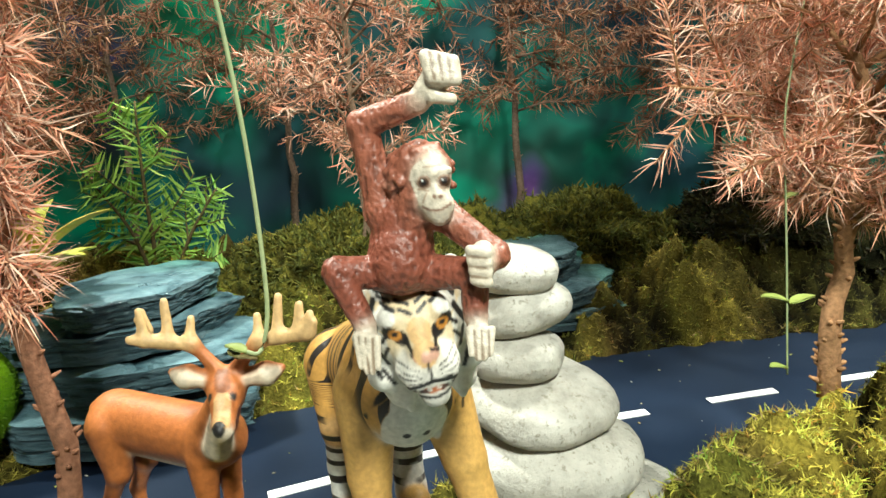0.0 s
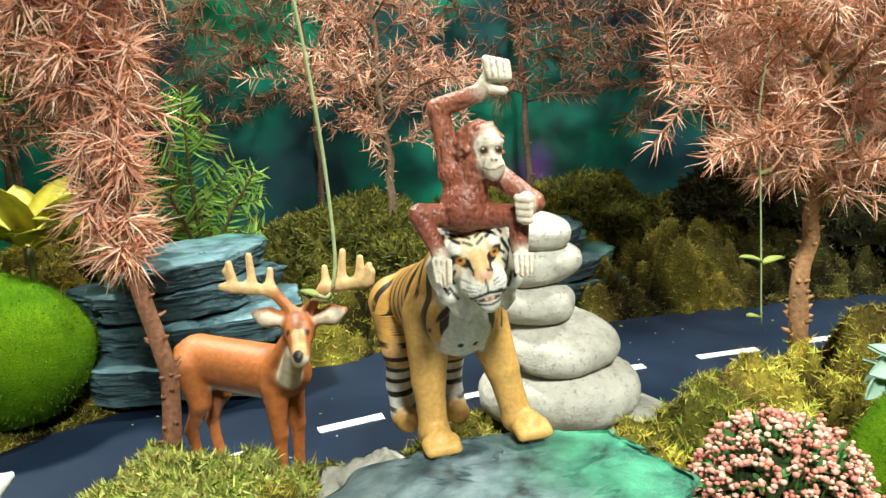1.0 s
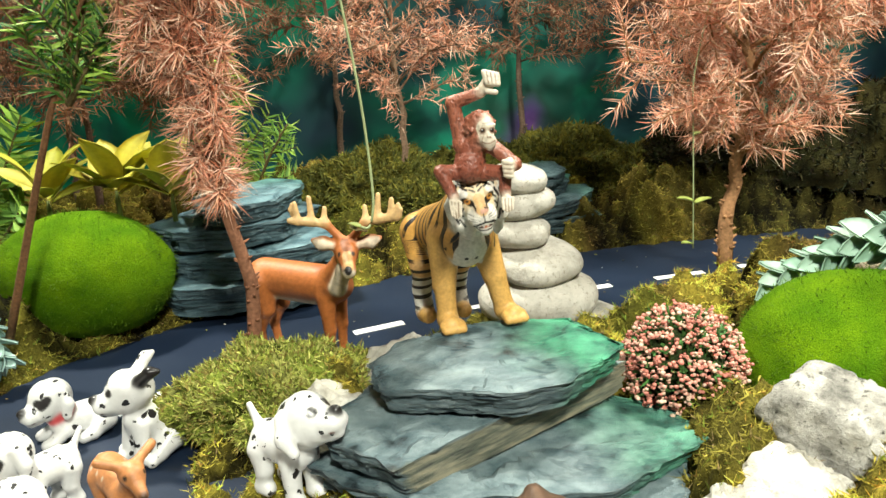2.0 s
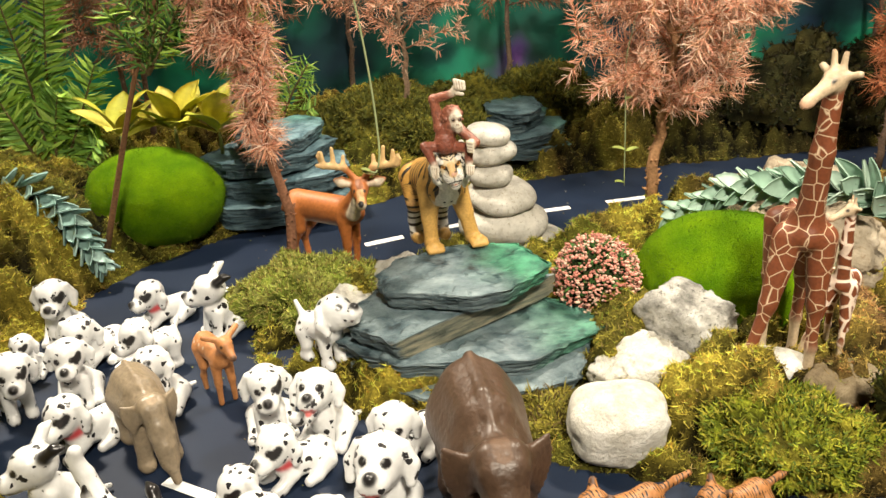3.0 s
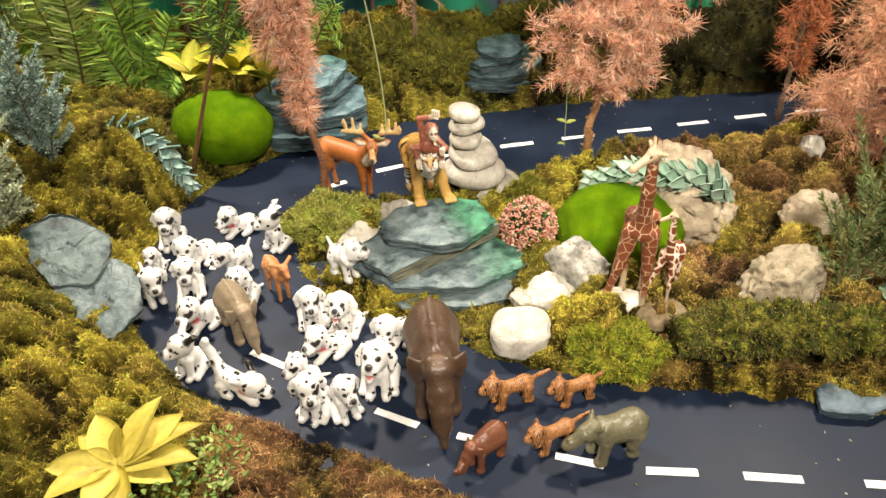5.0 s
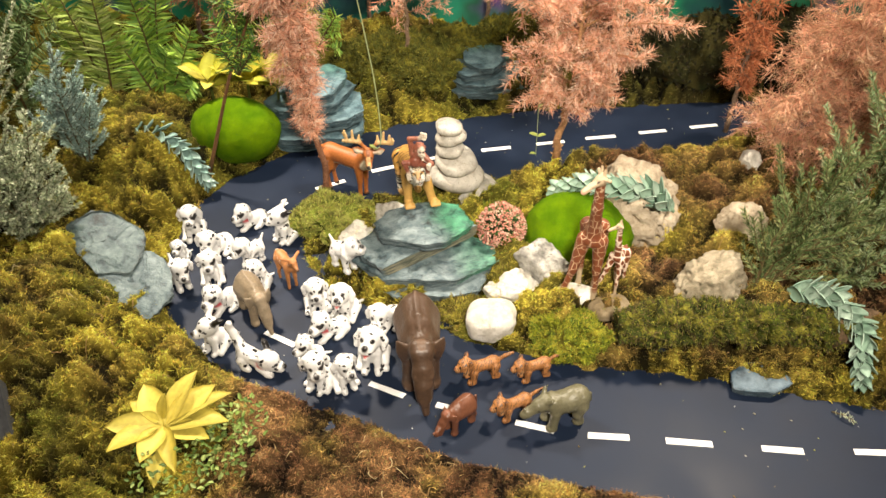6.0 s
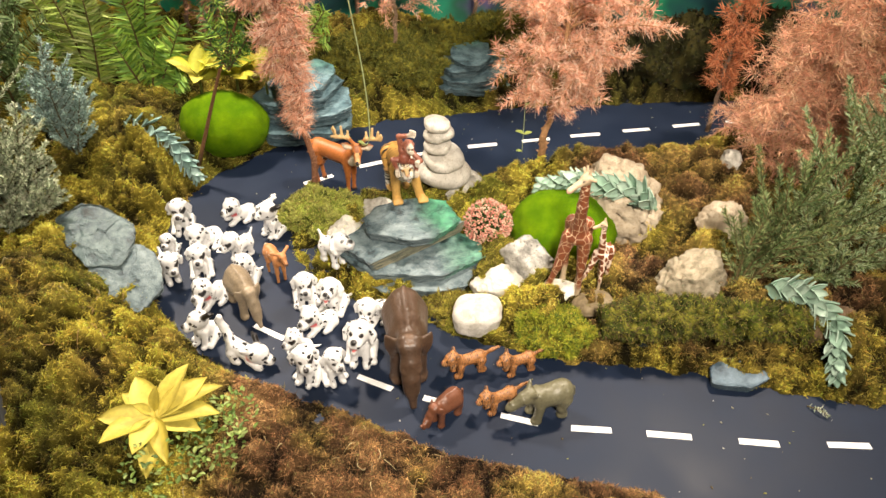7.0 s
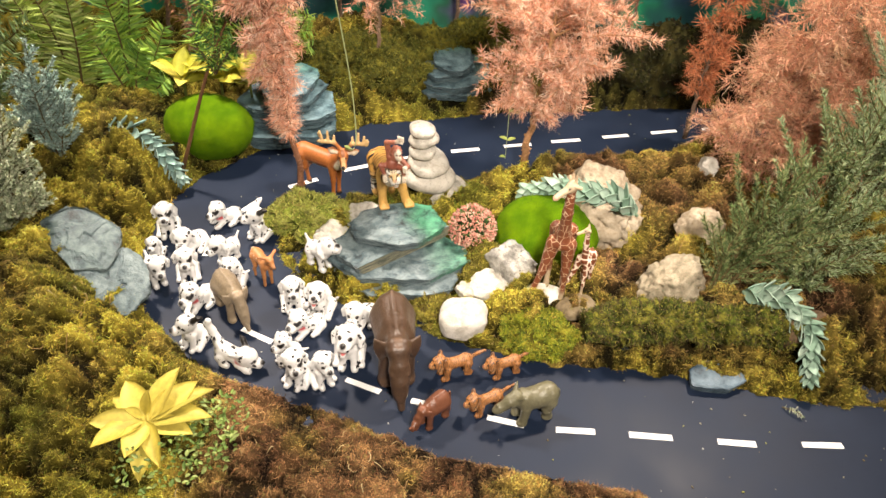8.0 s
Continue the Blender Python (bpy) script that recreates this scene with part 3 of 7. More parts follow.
# stack behind the deer
for k, (dx, dy, sx, th) in enumerate(((-0.004, 0, 0.138, 0.024), (0.006, 0.004, 0.128, 0.02), (-0.006, 0.008, 0.12, 0.018), (0.004, 0.012, 0.1, 0.016))):
    slate(-0.112 + dx, 0.458 + dy, (0.004, 0.027, 0.046, 0.063)[k], sx, sx * 0.72, th, 21 + k, (0, (1, -2, 2, 0)[k], k * 23), "teal-grey slate slab stacked behind the deer",
          tint=(0.8, 1.05, 1.15), green=0.4 if k == 3 else 0, group="stack behind the deer")
# far stack beyond the road
for k, (dx, dy, sx, th) in enumerate(((0, 0, 0.122, 0.014), (0.004, 0.004, 0.112, 0.014), (-0.004, 0.008, 0.1, 0.013), (0.002, 0.01, 0.084, 0.012))):
    slate(0.102 + dx, 0.592 + dy, (0.012, 0.025, 0.038, 0.05)[k], sx, sx * 0.7, th, 31 + k, (0, (1, -2, 1, 0)[k], k * 31), "dark slate slab stacked on the far bank",
          tint=(0.55, 0.7, 0.75), green=0.7 if k > 1 else 0.3, group="far stack")
# two slabs leaning on the bank
slate(-0.262, 0.163, 0.046, 0.092, 0.062, 0.011, 41, (14, 10, -33), "grey slate slab leaning on the mossy bank", tint=(0.55, 0.62, 0.58), group="bank slates")
slate(-0.218, 0.118, 0.029, 0.082, 0.07, 0.01, 42, (14, 14, -38), "grey slate slab sloping from bank to road", tint=(0.72, 0.76, 0.74), group="bank slates")
# ledge under the mossy log
slate(0.393, 0.079, 0.0, 0.06, 0.036, 0.012, 43, (6, 0, 5), "dark slate ledge under the mossy log", tint=(0.5, 0.6, 0.75))


def pebble_mesh(name, sx, sy, sz, seed, mat, level=4, rough=0.06, power=2.3):
    v, f = BALLS[level]
    s = 1 / (np.abs(v) ** power).sum(1, keepdims=True) ** (1 / power)
    p = v * s
    p = p * (1 + rough * 2 * (fbm(v + seed * 3.7, 1.3, seed, 3)[:, None] - 0.5)) * [sx / 2, sy / 2, sz / 2]
    return tri_mesh(name, p, f, mat)


def boulder_mesh(name, sx, sy, sz, seed, mat, facets=14, rough=0.34, pits=0.0):
    """A broken rock: a ball cut by planes, with lumps, cracks and pits."""
    v, f = BALLS[5]
    r = np.random.default_rng(seed)
    reach = np.ones(len(v)) * 1.25
    for _ in range(facets):
        nrm = unit(r.normal(size=3))
        off = r.uniform(0.72, 1.0)
        d = v @ nrm
        reach = np.where(d > 0.05, np.minimum(reach, off / np.maximum(d, 0.05)), reach)
    p = v * reach[:, None]
    w = fbm(p + seed, 2.2, seed, 5, 0.55) - 0.5
    ridge = 1 - np.abs(2 * fbm(p + seed, 3.5, seed + 3, 4) - 1)
    p = p * (1 + 0.6 * rough * w - 0.1 * ridge ** 8 + 0.16 * (fbm(p + seed, 9, seed + 5, 4) - 0.5))[:, None]
    if pits:
        hole = ramp(fbm(p + 9.1, 7.5, seed + 8, 2), 0.6, 0.68)
        p = p * (1 - pits * hole)[:, None]
    p = p * [sx / 2, sy / 2, sz / 2]
    return tri_mesh(name, p, f, mat, smooth=True)


# the balanced pebbles beside the tiger, top first: x, y, z, sizes
for k, (x, y, z, sx, sy, sz) in enumerate(((0.0775, 0.331, 0.106, 0.031, 0.028, 0.0155), (0.0795, 0.333, 0.0925, 0.036, 0.031, 0.0175), (0.0785, 0.332, 0.077, 0.035, 0.032, 0.0175),
                                           (0.0855, 0.332, 0.061, 0.052, 0.046, 0.0205), (0.087, 0.333, 0.0395, 0.064, 0.056, 0.031), (0.104, 0.334, 0.0185, 0.064, 0.058, 0.028))):
    thing("pebble", pebble_mesh("pebble", sx, sy, sz, 51 + k, m_pebble if k < 5 else m_speck, 4, 0.1), pose(x, y, z, (3, -4, 2, -2, 1, 0)[k], (6, -5, 4, -7, 3, 5)[k], 40 * k),
          "rounded cream pebble in a balanced stack" if k < 5 else "rounded grey pebble under the balanced stack", "pebble", "balanced pebbles")


def boulder(x, y, z, sx, sy, sz, seed, mat, label, rz=0, **kw):
    return thing("rock", boulder_mesh("rock", sx, sy, sz, seed, mat, **kw), pose(x, y, z, 0, 0, rz), label, "rock", "loose rocks")


thing("rock", pebble_mesh("rock", 0.05, 0.042, 0.036, 61, m_white, 5, 0.16, 2.8), pose(0.139, 0.122, 0.016, 0, 0, 10), "rounded chalk-white rock beside the slate stack", "rock", "loose rocks")
boulder(0.158, 0.166, 0.018, 0.05, 0.036, 0.036, 62, m_white, "small white rock between moss and slate", 20, rough=0.14)
boulder(0.189, 0.196, 0.028, 0.062, 0.046, 0.056, 63, m_grey, "rough grey and white speckled rock", -20, facets=18, rough=0.3)
boulder(0.284, 0.298, 0.042, 0.118, 0.092, 0.096, 64, m_lime, "large tan limestone full of pits", -30, pits=0.24, rough=0.36, facets=12)
boulder(0.358, 0.17, 0.036, 0.075, 0.055, 0.062, 65, m_lichen, "tan rock with grey-green lichen", 15, rough=0.36, pits=0.2)
boulder(0.4, 0.256, 0.04, 0.05, 0.04, 0.06, 66, m_lime, "pale tan upright rock on the moss", 0)
boulder(0.437, 0.392, 0.036, 0.034, 0.03, 0.032, 67, m_white, "small white rock in brown moss", 0)
thing("rock", pebble_mesh("rock", 0.042, 0.028, 0.016, 68, m_white, 4, 0.12), pose(0.222, 0.157, 0.026, 0, 0, -10), "flat white stone under the giraffe's hoof", "rock", "loose rocks")
thing("rock", pebble_mesh("rock", 0.045, 0.03, 0.018, 69, m_bark_stone, 4, 0.2), pose(0.254, 0.144, 0.024, 0, 0, 20), "flat brown stone at the giraffe's feet", "rock", "loose rocks")
boulder(0.024, 0.262, 0.03, 0.05, 0.035, 0.032, 70, m_pebble, "pale blue-grey stone behind the slate stack", 10)
boulder(-0.012, 0.232, 0.024, 0.05, 0.04, 0.03, 71, m_white, "pale stone at the side of the slate stack", 30)
boulder(-0.075, 0.294, 0.013, 0.04, 0.026, 0.018, 72, m_lichen, "brown stone at the foot of the tree", 0)

# ---- velvety moss cushions ----
m_velvet = material("velvet_moss", 1.0, 0, 0.05)
_a, _b = noise_tex(m_velvet, 1400, 3, 0.7), noise_tex(m_velvet, 40, 4)
_c = color_ramp(m_velvet, _b.outputs["Fac"], [(0.3, (0.06, 0.15, 0.004)), (0.7, (0.15, 0.27, 0.006))])
_d = color_ramp(m_velvet, _a.outputs["Fac"], [(0.3, (0.55, 0.6, 0.5)), (0.7, (1.15, 1.1, 1))])
wire(m_velvet, mix(m_velvet, "MULTIPLY", 1.0, _c, _d), shader(m_velvet).inputs["Base Color"])
bump(m_velvet, _a.outputs["Fac"], 1.0, 0.0012)


def cushion(x, y, z, sx, sy, sz, seed, label, rz=0):
    v, f = BALLS[5]
    p = v * (1 + 0.12 * (fbm(v + seed, 1.4, seed, 3) - 0.5) + 0.012 * fbm(v + seed, 40, seed, 2))[:, None] * [sx, sy, sz]
    heap = Heap()
    heap.add(p, f, (1, 1, 1))
    ob = holder("moss_cushion", (x, y, z), label, "moss cushion", "moss cushions")
    ob.rotation_euler = (0, 0, radians(rz))
    part("body", heap.mesh("body", m_velvet), ob)
    fuzz = Heap()
    r = np.random.default_rng(seed)
    k = r.integers(0, len(p), 9000)
    way = unit(v[k] / [sx, sy, sz] * sx + r.normal(0, 0.5, (len(k), 3)))
    col = np.array([0.12, 0.23, 0.008]) * r.uniform(0.5, 1.1, (len(k), 1))
    blades(fuzz, p[k] * 0.995 + r.normal(0, 0.0006, (len(k), 3)), way, r.normal(0, 0.3, (len(k), 3)), r.uniform(0.0008, 0.002, len(k)), 0.0004, col, 2)
    tagged(part("fuzz", fuzz.mesh("fuzz", m_tuft), ob), kind="stuff")
    return ob


cushion(-0.2, 0.402, 0.042, 0.056, 0.045, 0.041, 3, "bright green velvety moss cushion beside the road")
cushion(0.226, 0.248, 0.033, 0.058, 0.05, 0.04, 4, "large bright green moss cushion behind the rocks", -15)

# ---- painted toy animals: each one a single moulded mesh ----
def paint_material(name, rough=0.5, grain=500, relief=0.0003, amount=0.25):
    m = material(name, rough, 0, 0.45)
    fine, wide = noise_tex(m, grain, 4), noise_tex(m, grain / 8, 3)
    a = color_ramp(m, fine.outputs["Fac"], [(0.3, (1 - amount,) * 3), (0.65, (1, 1, 1))])
    b = color_ramp(m, wide.outputs["Fac"], [(0.3, (1 - amount * 0.7,) * 3), (0.65, (1, 1, 1))])
    c = mix(m, "MULTIPLY", 1.0, mix(m, "MULTIPLY", 1.0, point_color(m), a), b)
    bump(m, fine.outputs["Fac"], 0.7, relief)
    return m, c


def finish_paint(m, c):
    wire(m, c, shader(m).inputs["Base Color"])
    return m


def mark_mask(m):
    """How strongly a point takes the coat's marks: kept in a second attribute."""
    a = m.node_tree.nodes.new("ShaderNodeAttribute")
    a.attribute_name = "mark"
    return a.outputs["Fac"]


def multiply(m, a, b):
    x = m.node_tree.nodes.new("ShaderNodeMath")
    x.operation = "MULTIPLY"
    wire(m, a, x.inputs[0])
    if isinstance(b, bpy.types.NodeSocket):
        wire(m, b, x.inputs[1])
    else:
        x.inputs[1].default_value = b
    return x.outputs[0]


def shifted_coords(m):
    """Object coordinates moved by each object's own random number, so that copies differ."""
    co = m.node_tree.nodes.new("ShaderNodeTexCoord").outputs["Object"]
    rnd = m.node_tree.nodes.new("ShaderNodeObjectInfo").outputs["Random"]
    add = m.node_tree.nodes.new("ShaderNodeVectorMath")
    add.operation = "ADD"
    wire(m, co, add.inputs[0])
    wire(m, rnd, add.inputs[1])
    return add.outputs[0]


def tiger_material(name, scale, gap, warp=4.5, bare=0.36):
    """Dark bands across the measure kept in the band attribute, wavy and broken."""
    m, c = paint_material(name, 0.5, 700, 0.0002)
    co = m.node_tree.nodes.new("ShaderNodeTexCoord").outputs["Object"]
    xyz = m.node_tree.nodes.new("ShaderNodeSeparateXYZ")
    wire(m, co, xyz.inputs[0])
    at = m.node_tree.nodes.new("ShaderNodeAttribute")
    at.attribute_name = "band"
    mp = m.node_tree.nodes.new("ShaderNodeCombineXYZ")
    wire(m, at.outputs["Fac"], mp.inputs[0])
    wire(m, multiply(m, xyz.outputs[1], 0.45), mp.inputs[1])
    wire(m, multiply(m, xyz.outputs[2], 0.45), mp.inputs[2])
    w = node(m, "ShaderNodeTexWave", Scale=scale, Distortion=warp, Detail=2.0)
    w.inputs["Detail Scale"].default_value = 0.8
    wire(m, mp.outputs[0], w.inputs["Vector"])
    band = color_ramp(m, w.outputs["Fac"], [(gap, (1, 1, 1)), (gap + 0.06, (0, 0, 0))])
    brk = noise_tex(m, scale * 1.6, 2.0)
    brk = color_ramp(m, brk.outputs["Fac"], [(bare, (0, 0, 0)), (bare + 0.08, (1, 1, 1))])
    f = multiply(m, multiply(m, band, brk), mark_mask(m))
    return finish_paint(m, mix(m, "MIX", f, c, (0.016, 0.012, 0.01)))


def cell_material(name, scale, line, cream):
    """Brown patches parted by a pale net."""
    m, c = paint_material(name, 0.5, 700, 0.0002)
    v = node(m, "ShaderNodeTexVoronoi", Scale=scale, Randomness=0.75)
    v.feature = "DISTANCE_TO_EDGE"
    wire(m, m.node_tree.nodes.new("ShaderNodeTexCoord").outputs["Object"], v.inputs["Vector"])
    net = color_ramp(m, v.outputs["Distance"], [(line, (1, 1, 1)), (line + 0.035, (0, 0, 0))])
    return finish_paint(m, mix(m, "MIX", multiply(m, net, mark_mask(m)), c, cream))


def spot_material(name):
    m, c = paint_material(name, 0.3, 350, 0.0002, 0.08)
    co = shifted_coords(m)
    v = node(m, "ShaderNodeTexVoronoi", Scale=172.0, Randomness=1.0)
    wob = noise_tex(m, 260, 2, 0.5, co)
    mv = node(m, "ShaderNodeMix")
    mv.data_type = "VECTOR"
    mv.inputs[0].default_value = 0.006
    wire(m, co, mv.inputs[4])
    wire(m, wob.outputs["Color"], mv.inputs[5])
    wire(m, mv.outputs[1], v.inputs["Vector"])
    size = multiply(m, v.outputs["Color"], 0.43)
    less = m.node_tree.nodes.new("ShaderNodeMath")
    less.operation = "LESS_THAN"
    wire(m, v.outputs["Distance"], less.inputs[0])
    wire(m, size, less.inputs[1])
    f = multiply(m, less.outputs[0], mark_mask(m))
    return finish_paint(m, mix(m, "MIX", f, c, (0.018, 0.017, 0.018)))


m_tiger = tiger_material("tiger_paint", 50.0, 0.26)
m_cub = tiger_material("cub_paint", 185.0, 0.25, 8.0, 0.4)
m_giraffe = cell_material("giraffe_paint", 140.0, 0.008, (0.6, 0.45, 0.3))
m_young = cell_material("young_giraffe_paint", 135.0, 0.085, (0.78, 0.62, 0.5))
m_spots = spot_material("spotted_paint")
m_coat = finish_paint(*paint_material("coat_paint", 0.5, 420, 0.0003, 0.3))
m_hide = finish_paint(*paint_material("hide_paint", 0.4, 420, 0.0004, 0.2))
m_shag = finish_paint(*paint_material("shaggy_paint", 0.4, 900, 0.0004, 0.25))


def both(*prims):
    """Each limb and its mirror image."""
    out = []
    for a, b, ra, rb, c in prims:
        out += [(a, b, ra, rb, c), ((a[0], -a[1], a[2]), (b[0], -b[1], b[2]), ra, rb, c)]
    return out


def moulded(name, prims, paint, mat, cell=1.1, blend=1.1, mark=(), band=None, relief=None):
    """A figure from soft-joined tapered limbs in millimetres: (a, b, ra, rb, colour).
    paint: (a, b, radius, colour) laid over the colour; mark: colours that take the coat's marks;
    relief: (size, depth, bare colour, darkening in the dips) of the moulded hair or wrinkles."""
    A = np.array([p[0] for p in prims], float)
    B = np.array([p[1] for p in prims], float)
    R0, R1 = np.array([p[2] for p in prims], float), np.array([p[3] for p in prims], float)

    def away(p, a, b):
        ba = b - a
        h = np.clip(((p - a) @ ba) / (ba @ ba + 1e-9), 0, 1)
        return np.linalg.norm(p - a - h[..., None] * ba, axis=-1), h

    rmax = np.maximum(R0, R1)[:, None]
    lo = np.minimum(A - rmax, B - rmax).min(0) - 2 * cell
    hi = np.maximum(A + rmax, B + rmax).max(0) + 2 * cell
    n = np.ceil((hi - lo) / cell).astype(int) + 1
    total = np.zeros(n)
    for i in range(len(prims)):
        reach = rmax[i] + 7 * blend + cell
        a = np.maximum(np.floor((np.minimum(A[i], B[i]) - reach - lo) / cell).astype(int), 0)
        b = np.minimum(np.ceil((np.maximum(A[i], B[i]) + reach - lo) / cell).astype(int) + 1, n)
        g = np.stack(np.meshgrid(*[lo[k] + cell * np.arange(a[k], b[k]) for k in range(3)], indexing="ij"), -1)
        d, h = away(g, A[i], B[i])
        total[a[0]:b[0], a[1]:b[1], a[2]:b[2]] += np.exp(-np.clip(d - (R0[i] + (R1[i] - R0[i]) * h), -30, 60) / blend)
    v, f = surface(-blend * np.log(total + 1e-30), lo, cell)
    tot, col, mk, bare = np.full(len(v), 1e-9), np.zeros((len(v), 3)), np.zeros(len(v)), np.zeros(len(v))
    for i, p in enumerate(prims):
        d, h = away(v, A[i], B[i])
        w = np.exp(-np.clip(d - (R0[i] + (R1[i] - R0[i]) * h), -30, 60) / 0.45)
        tot += w
        col += w[:, None] * np.array(p[4])
        mk += w * (1.0 if p[4] in mark else 0.0)
        bare += w * (1.0 if relief and p[4] == relief[2] else 0.0)
    col, mk, bare = col / tot[:, None], mk / tot, bare / tot
    for a, b, r, c in paint:
        a, b = np.array(a, float), np.array(b, float)
        near = np.argwhere((np.abs(v - (a + b) / 2) < np.abs(b - a) / 2 + r + cell).all(1))[:, 0]
        d, _ = away(v[near], a, b)
        w = ramp(d, r + 0.35 * cell, r - 0.35 * cell)
        col[near] = col[near] * (1 - w[:, None]) + w[:, None] * np.array(c)
        mk[near] = mk[near] * (1 - w) + w * (1.0 if c in mark else 0.0)
    along = band(v) if band else v[:, 0]
    if relief:
        t = v[f]
        nrm = np.zeros_like(v)
        cr = np.cross(t[:, 1] - t[:, 0], t[:, 2] - t[:, 0])
        for k in range(3):
            np.add.at(nrm, f[:, k], cr)
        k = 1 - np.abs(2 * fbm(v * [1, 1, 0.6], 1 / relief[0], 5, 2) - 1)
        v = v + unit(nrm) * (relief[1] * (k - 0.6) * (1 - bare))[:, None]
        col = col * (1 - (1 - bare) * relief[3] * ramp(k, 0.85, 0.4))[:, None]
    v = v * 0.001
    me = tri_mesh(name, v, f, mat, col)
    at = me.attributes.new("band", "FLOAT", "POINT")
    at.data.foreach_set("value", (along * 0.001).astype(np.float32))
    at = me.attributes.new("mark", "FLOAT", "POINT")
    at.data.foreach_set("value", mk.astype(np.float32))
    return me


BLACK = (0.015, 0.013, 0.013)
CREAM = (0.72, 0.62, 0.46)

# the orangutan on the tiger's head (x to its left side, -y to its front)
RUST, RUST2 = (0.25, 0.075, 0.045), (0.31, 0.105, 0.062)
PALE = (0.68, 0.6, 0.48)
ape = [((-3.6, 1.2, 4.2), (-2.8, 0.9, 12), 6.2, 5.2, RUST), ((-3.2, -1.4, 4.6), (-3, -1.2, 6.6), 5.7, 5.3, RUST), ((-6, 0.5, 13.4), (4, 0.5, 13), 3.5, 3.1, RUST2), ((-1, -0.5, 12), (0.8, -1, 16), 3.9, 4.2, RUST2),
       ((0.4, 0.4, 20.2), (1.8, -0.8, 20.8), 5.6, 5.4, RUST2), ((0.5, 0, 17), (1.5, -1.5, 16), 4.4, 4.2, RUST2),
       ((3.4, -3.1, 21.4), (4.1, -3.4, 19.4), 3.5, 3.3, PALE), ((4.2, -4.6, 15.6), (4.9, -4.9, 14.8), 3.3, 3.1, PALE), ((4.8, -5.0, 13.3), (5, -5.1, 13.0), 2.3, 2.1, PALE),
       ((1.9, -5.4, 21.3), (4.4, -6.2, 21.2), 0.8, 0.8, PALE), ((4.4, -6.2, 21.2), (7.2, -4.9, 21.4), 0.8, 0.7, PALE), ((4.6, -6.2, 18.6), (5.2, -7.0, 17.0), 0.75, 1.05, PALE),
       ((2.6, -5.9, 19.5), (2.7, -6.0, 19.5), 0.85, 0.85, BLACK), ((6.3, -5.5, 19.6), (6.4, -5.6, 19.6), 0.85, 0.85, BLACK),
       ((-3.3, -2.2, 19.8), (-3.6, -1.9, 17.4), 1.3, 1.2, RUST2), ((-3.9, -2.6, 19.4), (-4.1, -2.4, 18.0), 0.7, 0.6, PALE),
       ((-6.2, 0.5, 13.6), (-8.9, 0.8, 29.2), 3.0, 2.5, RUST2), ((-8.9, 0.8, 29.2), (1.4, -1.5, 32.6), 2.6, 2.0, RUST2), ((1.8, -1.6, 32.8), (5.4, -2, 36.8), 1.9, 2.7, PALE), ((4.4, -3.2, 33.4), (7.6, -3.6, 32.8), 1.2, 1.0, PALE),
       ((4.6, 0, 13.0), (14.0, -4, 6.0), 2.8, 2.3, RUST2), ((14.0, -4, 6.0), (12.6, -7.2, 5.4), 2.3, 2.0, RUST2), ((12, -8.0, 7.4), (11.8, -8.4, 2.8), 1.9, 1.6, PALE),
       ((-5, -0.5, 2.4), (-14.2, -4.6, 4.0), 3.3, 2.5, RUST), ((-14.2, -4.6, 4.0), (-9.8, -6.0, -5.2), 2.5, 2.0, RUST), ((-9.4, -6.3, -5.8), (-8.6, -8.2, -9.6), 1.8, 1.8, PALE),
       ((1.5, -0.5, 2.4), (10.0, -4.6, 3.0), 3.3, 2.5, RUST), ((10.0, -4.6, 3.0), (10.0, -5.3, -4.2), 2.5, 2.1, RUST), ((10.2, -5.8, -5.2), (10.9, -7.8, -8.8), 1.8, 1.8, PALE)]
for k in range(4):
    ape.append(((3.6 + 1.55 * k, -3.6, 40.2 - 0.4 * k), (4.6 + 1.35 * k, -4.7, 36.4 - 0.2 * k), 1.1, 1.0, PALE))
    ape.append(((9.9 + 0.2 * k, -9.4, 8.0 - 1.7 * k), (12.8, -10.2, 7.6 - 1.7 * k), 0.9, 0.85, PALE))
    ape.append(((-10.8 + 1.3 * k, -8.0 - 0.4 * k, -7.0), (-10.0 + 1.1 * k, -9.9 - 0.3 * k, -13.2 + 0.9 * abs(k - 1.5)), 0.68, 0.5, PALE))
    ape.append(((9.0 + 1.3 * k, -8.2, -6.2), (9.3 + 1.1 * k, -9.9, -11.2 + 0.8 * abs(k - 1.5)), 0.68, 0.5, PALE))
skull = np.array([0.8, 0.2, 17.0])
eased = lambda p: tuple(skull + (np.array(p, float) - skull) * 0.9)
ape = [(eased(a), eased(b), ra * 0.9, rb * 0.9, c) if 4 <= k <= 15 else (a, b, ra, rb, c) for k, (a, b, ra, rb, c) in enumerate(ape)]
for k in range(110):
    z = 1 - 1.55 * (k + 0.5) / 110
    d = np.array([math.cos(2.4 * k) * math.sqrt(1 - z * z), math.sin(2.4 * k) * math.sqrt(1 - z * z), z])
    if d @ np.array([0.58, -0.8, -0.12]) > 0.42:
        continue
    p = np.array([0.9, 0.2, 20.1]) + d * 5.0
    q = p + d * 0.7 + np.array([math.sin(k * 1.7), math.cos(k * 2.3), -0.6 + 0.5 * math.sin(k)]) * 0.7
    ape.append((tuple(p), tuple(q), 0.85, 0.6, RUST2))
ape_paint = [((3.4, -6, 20.2), (5.4, -7, 14.6), 3.5, PALE)]
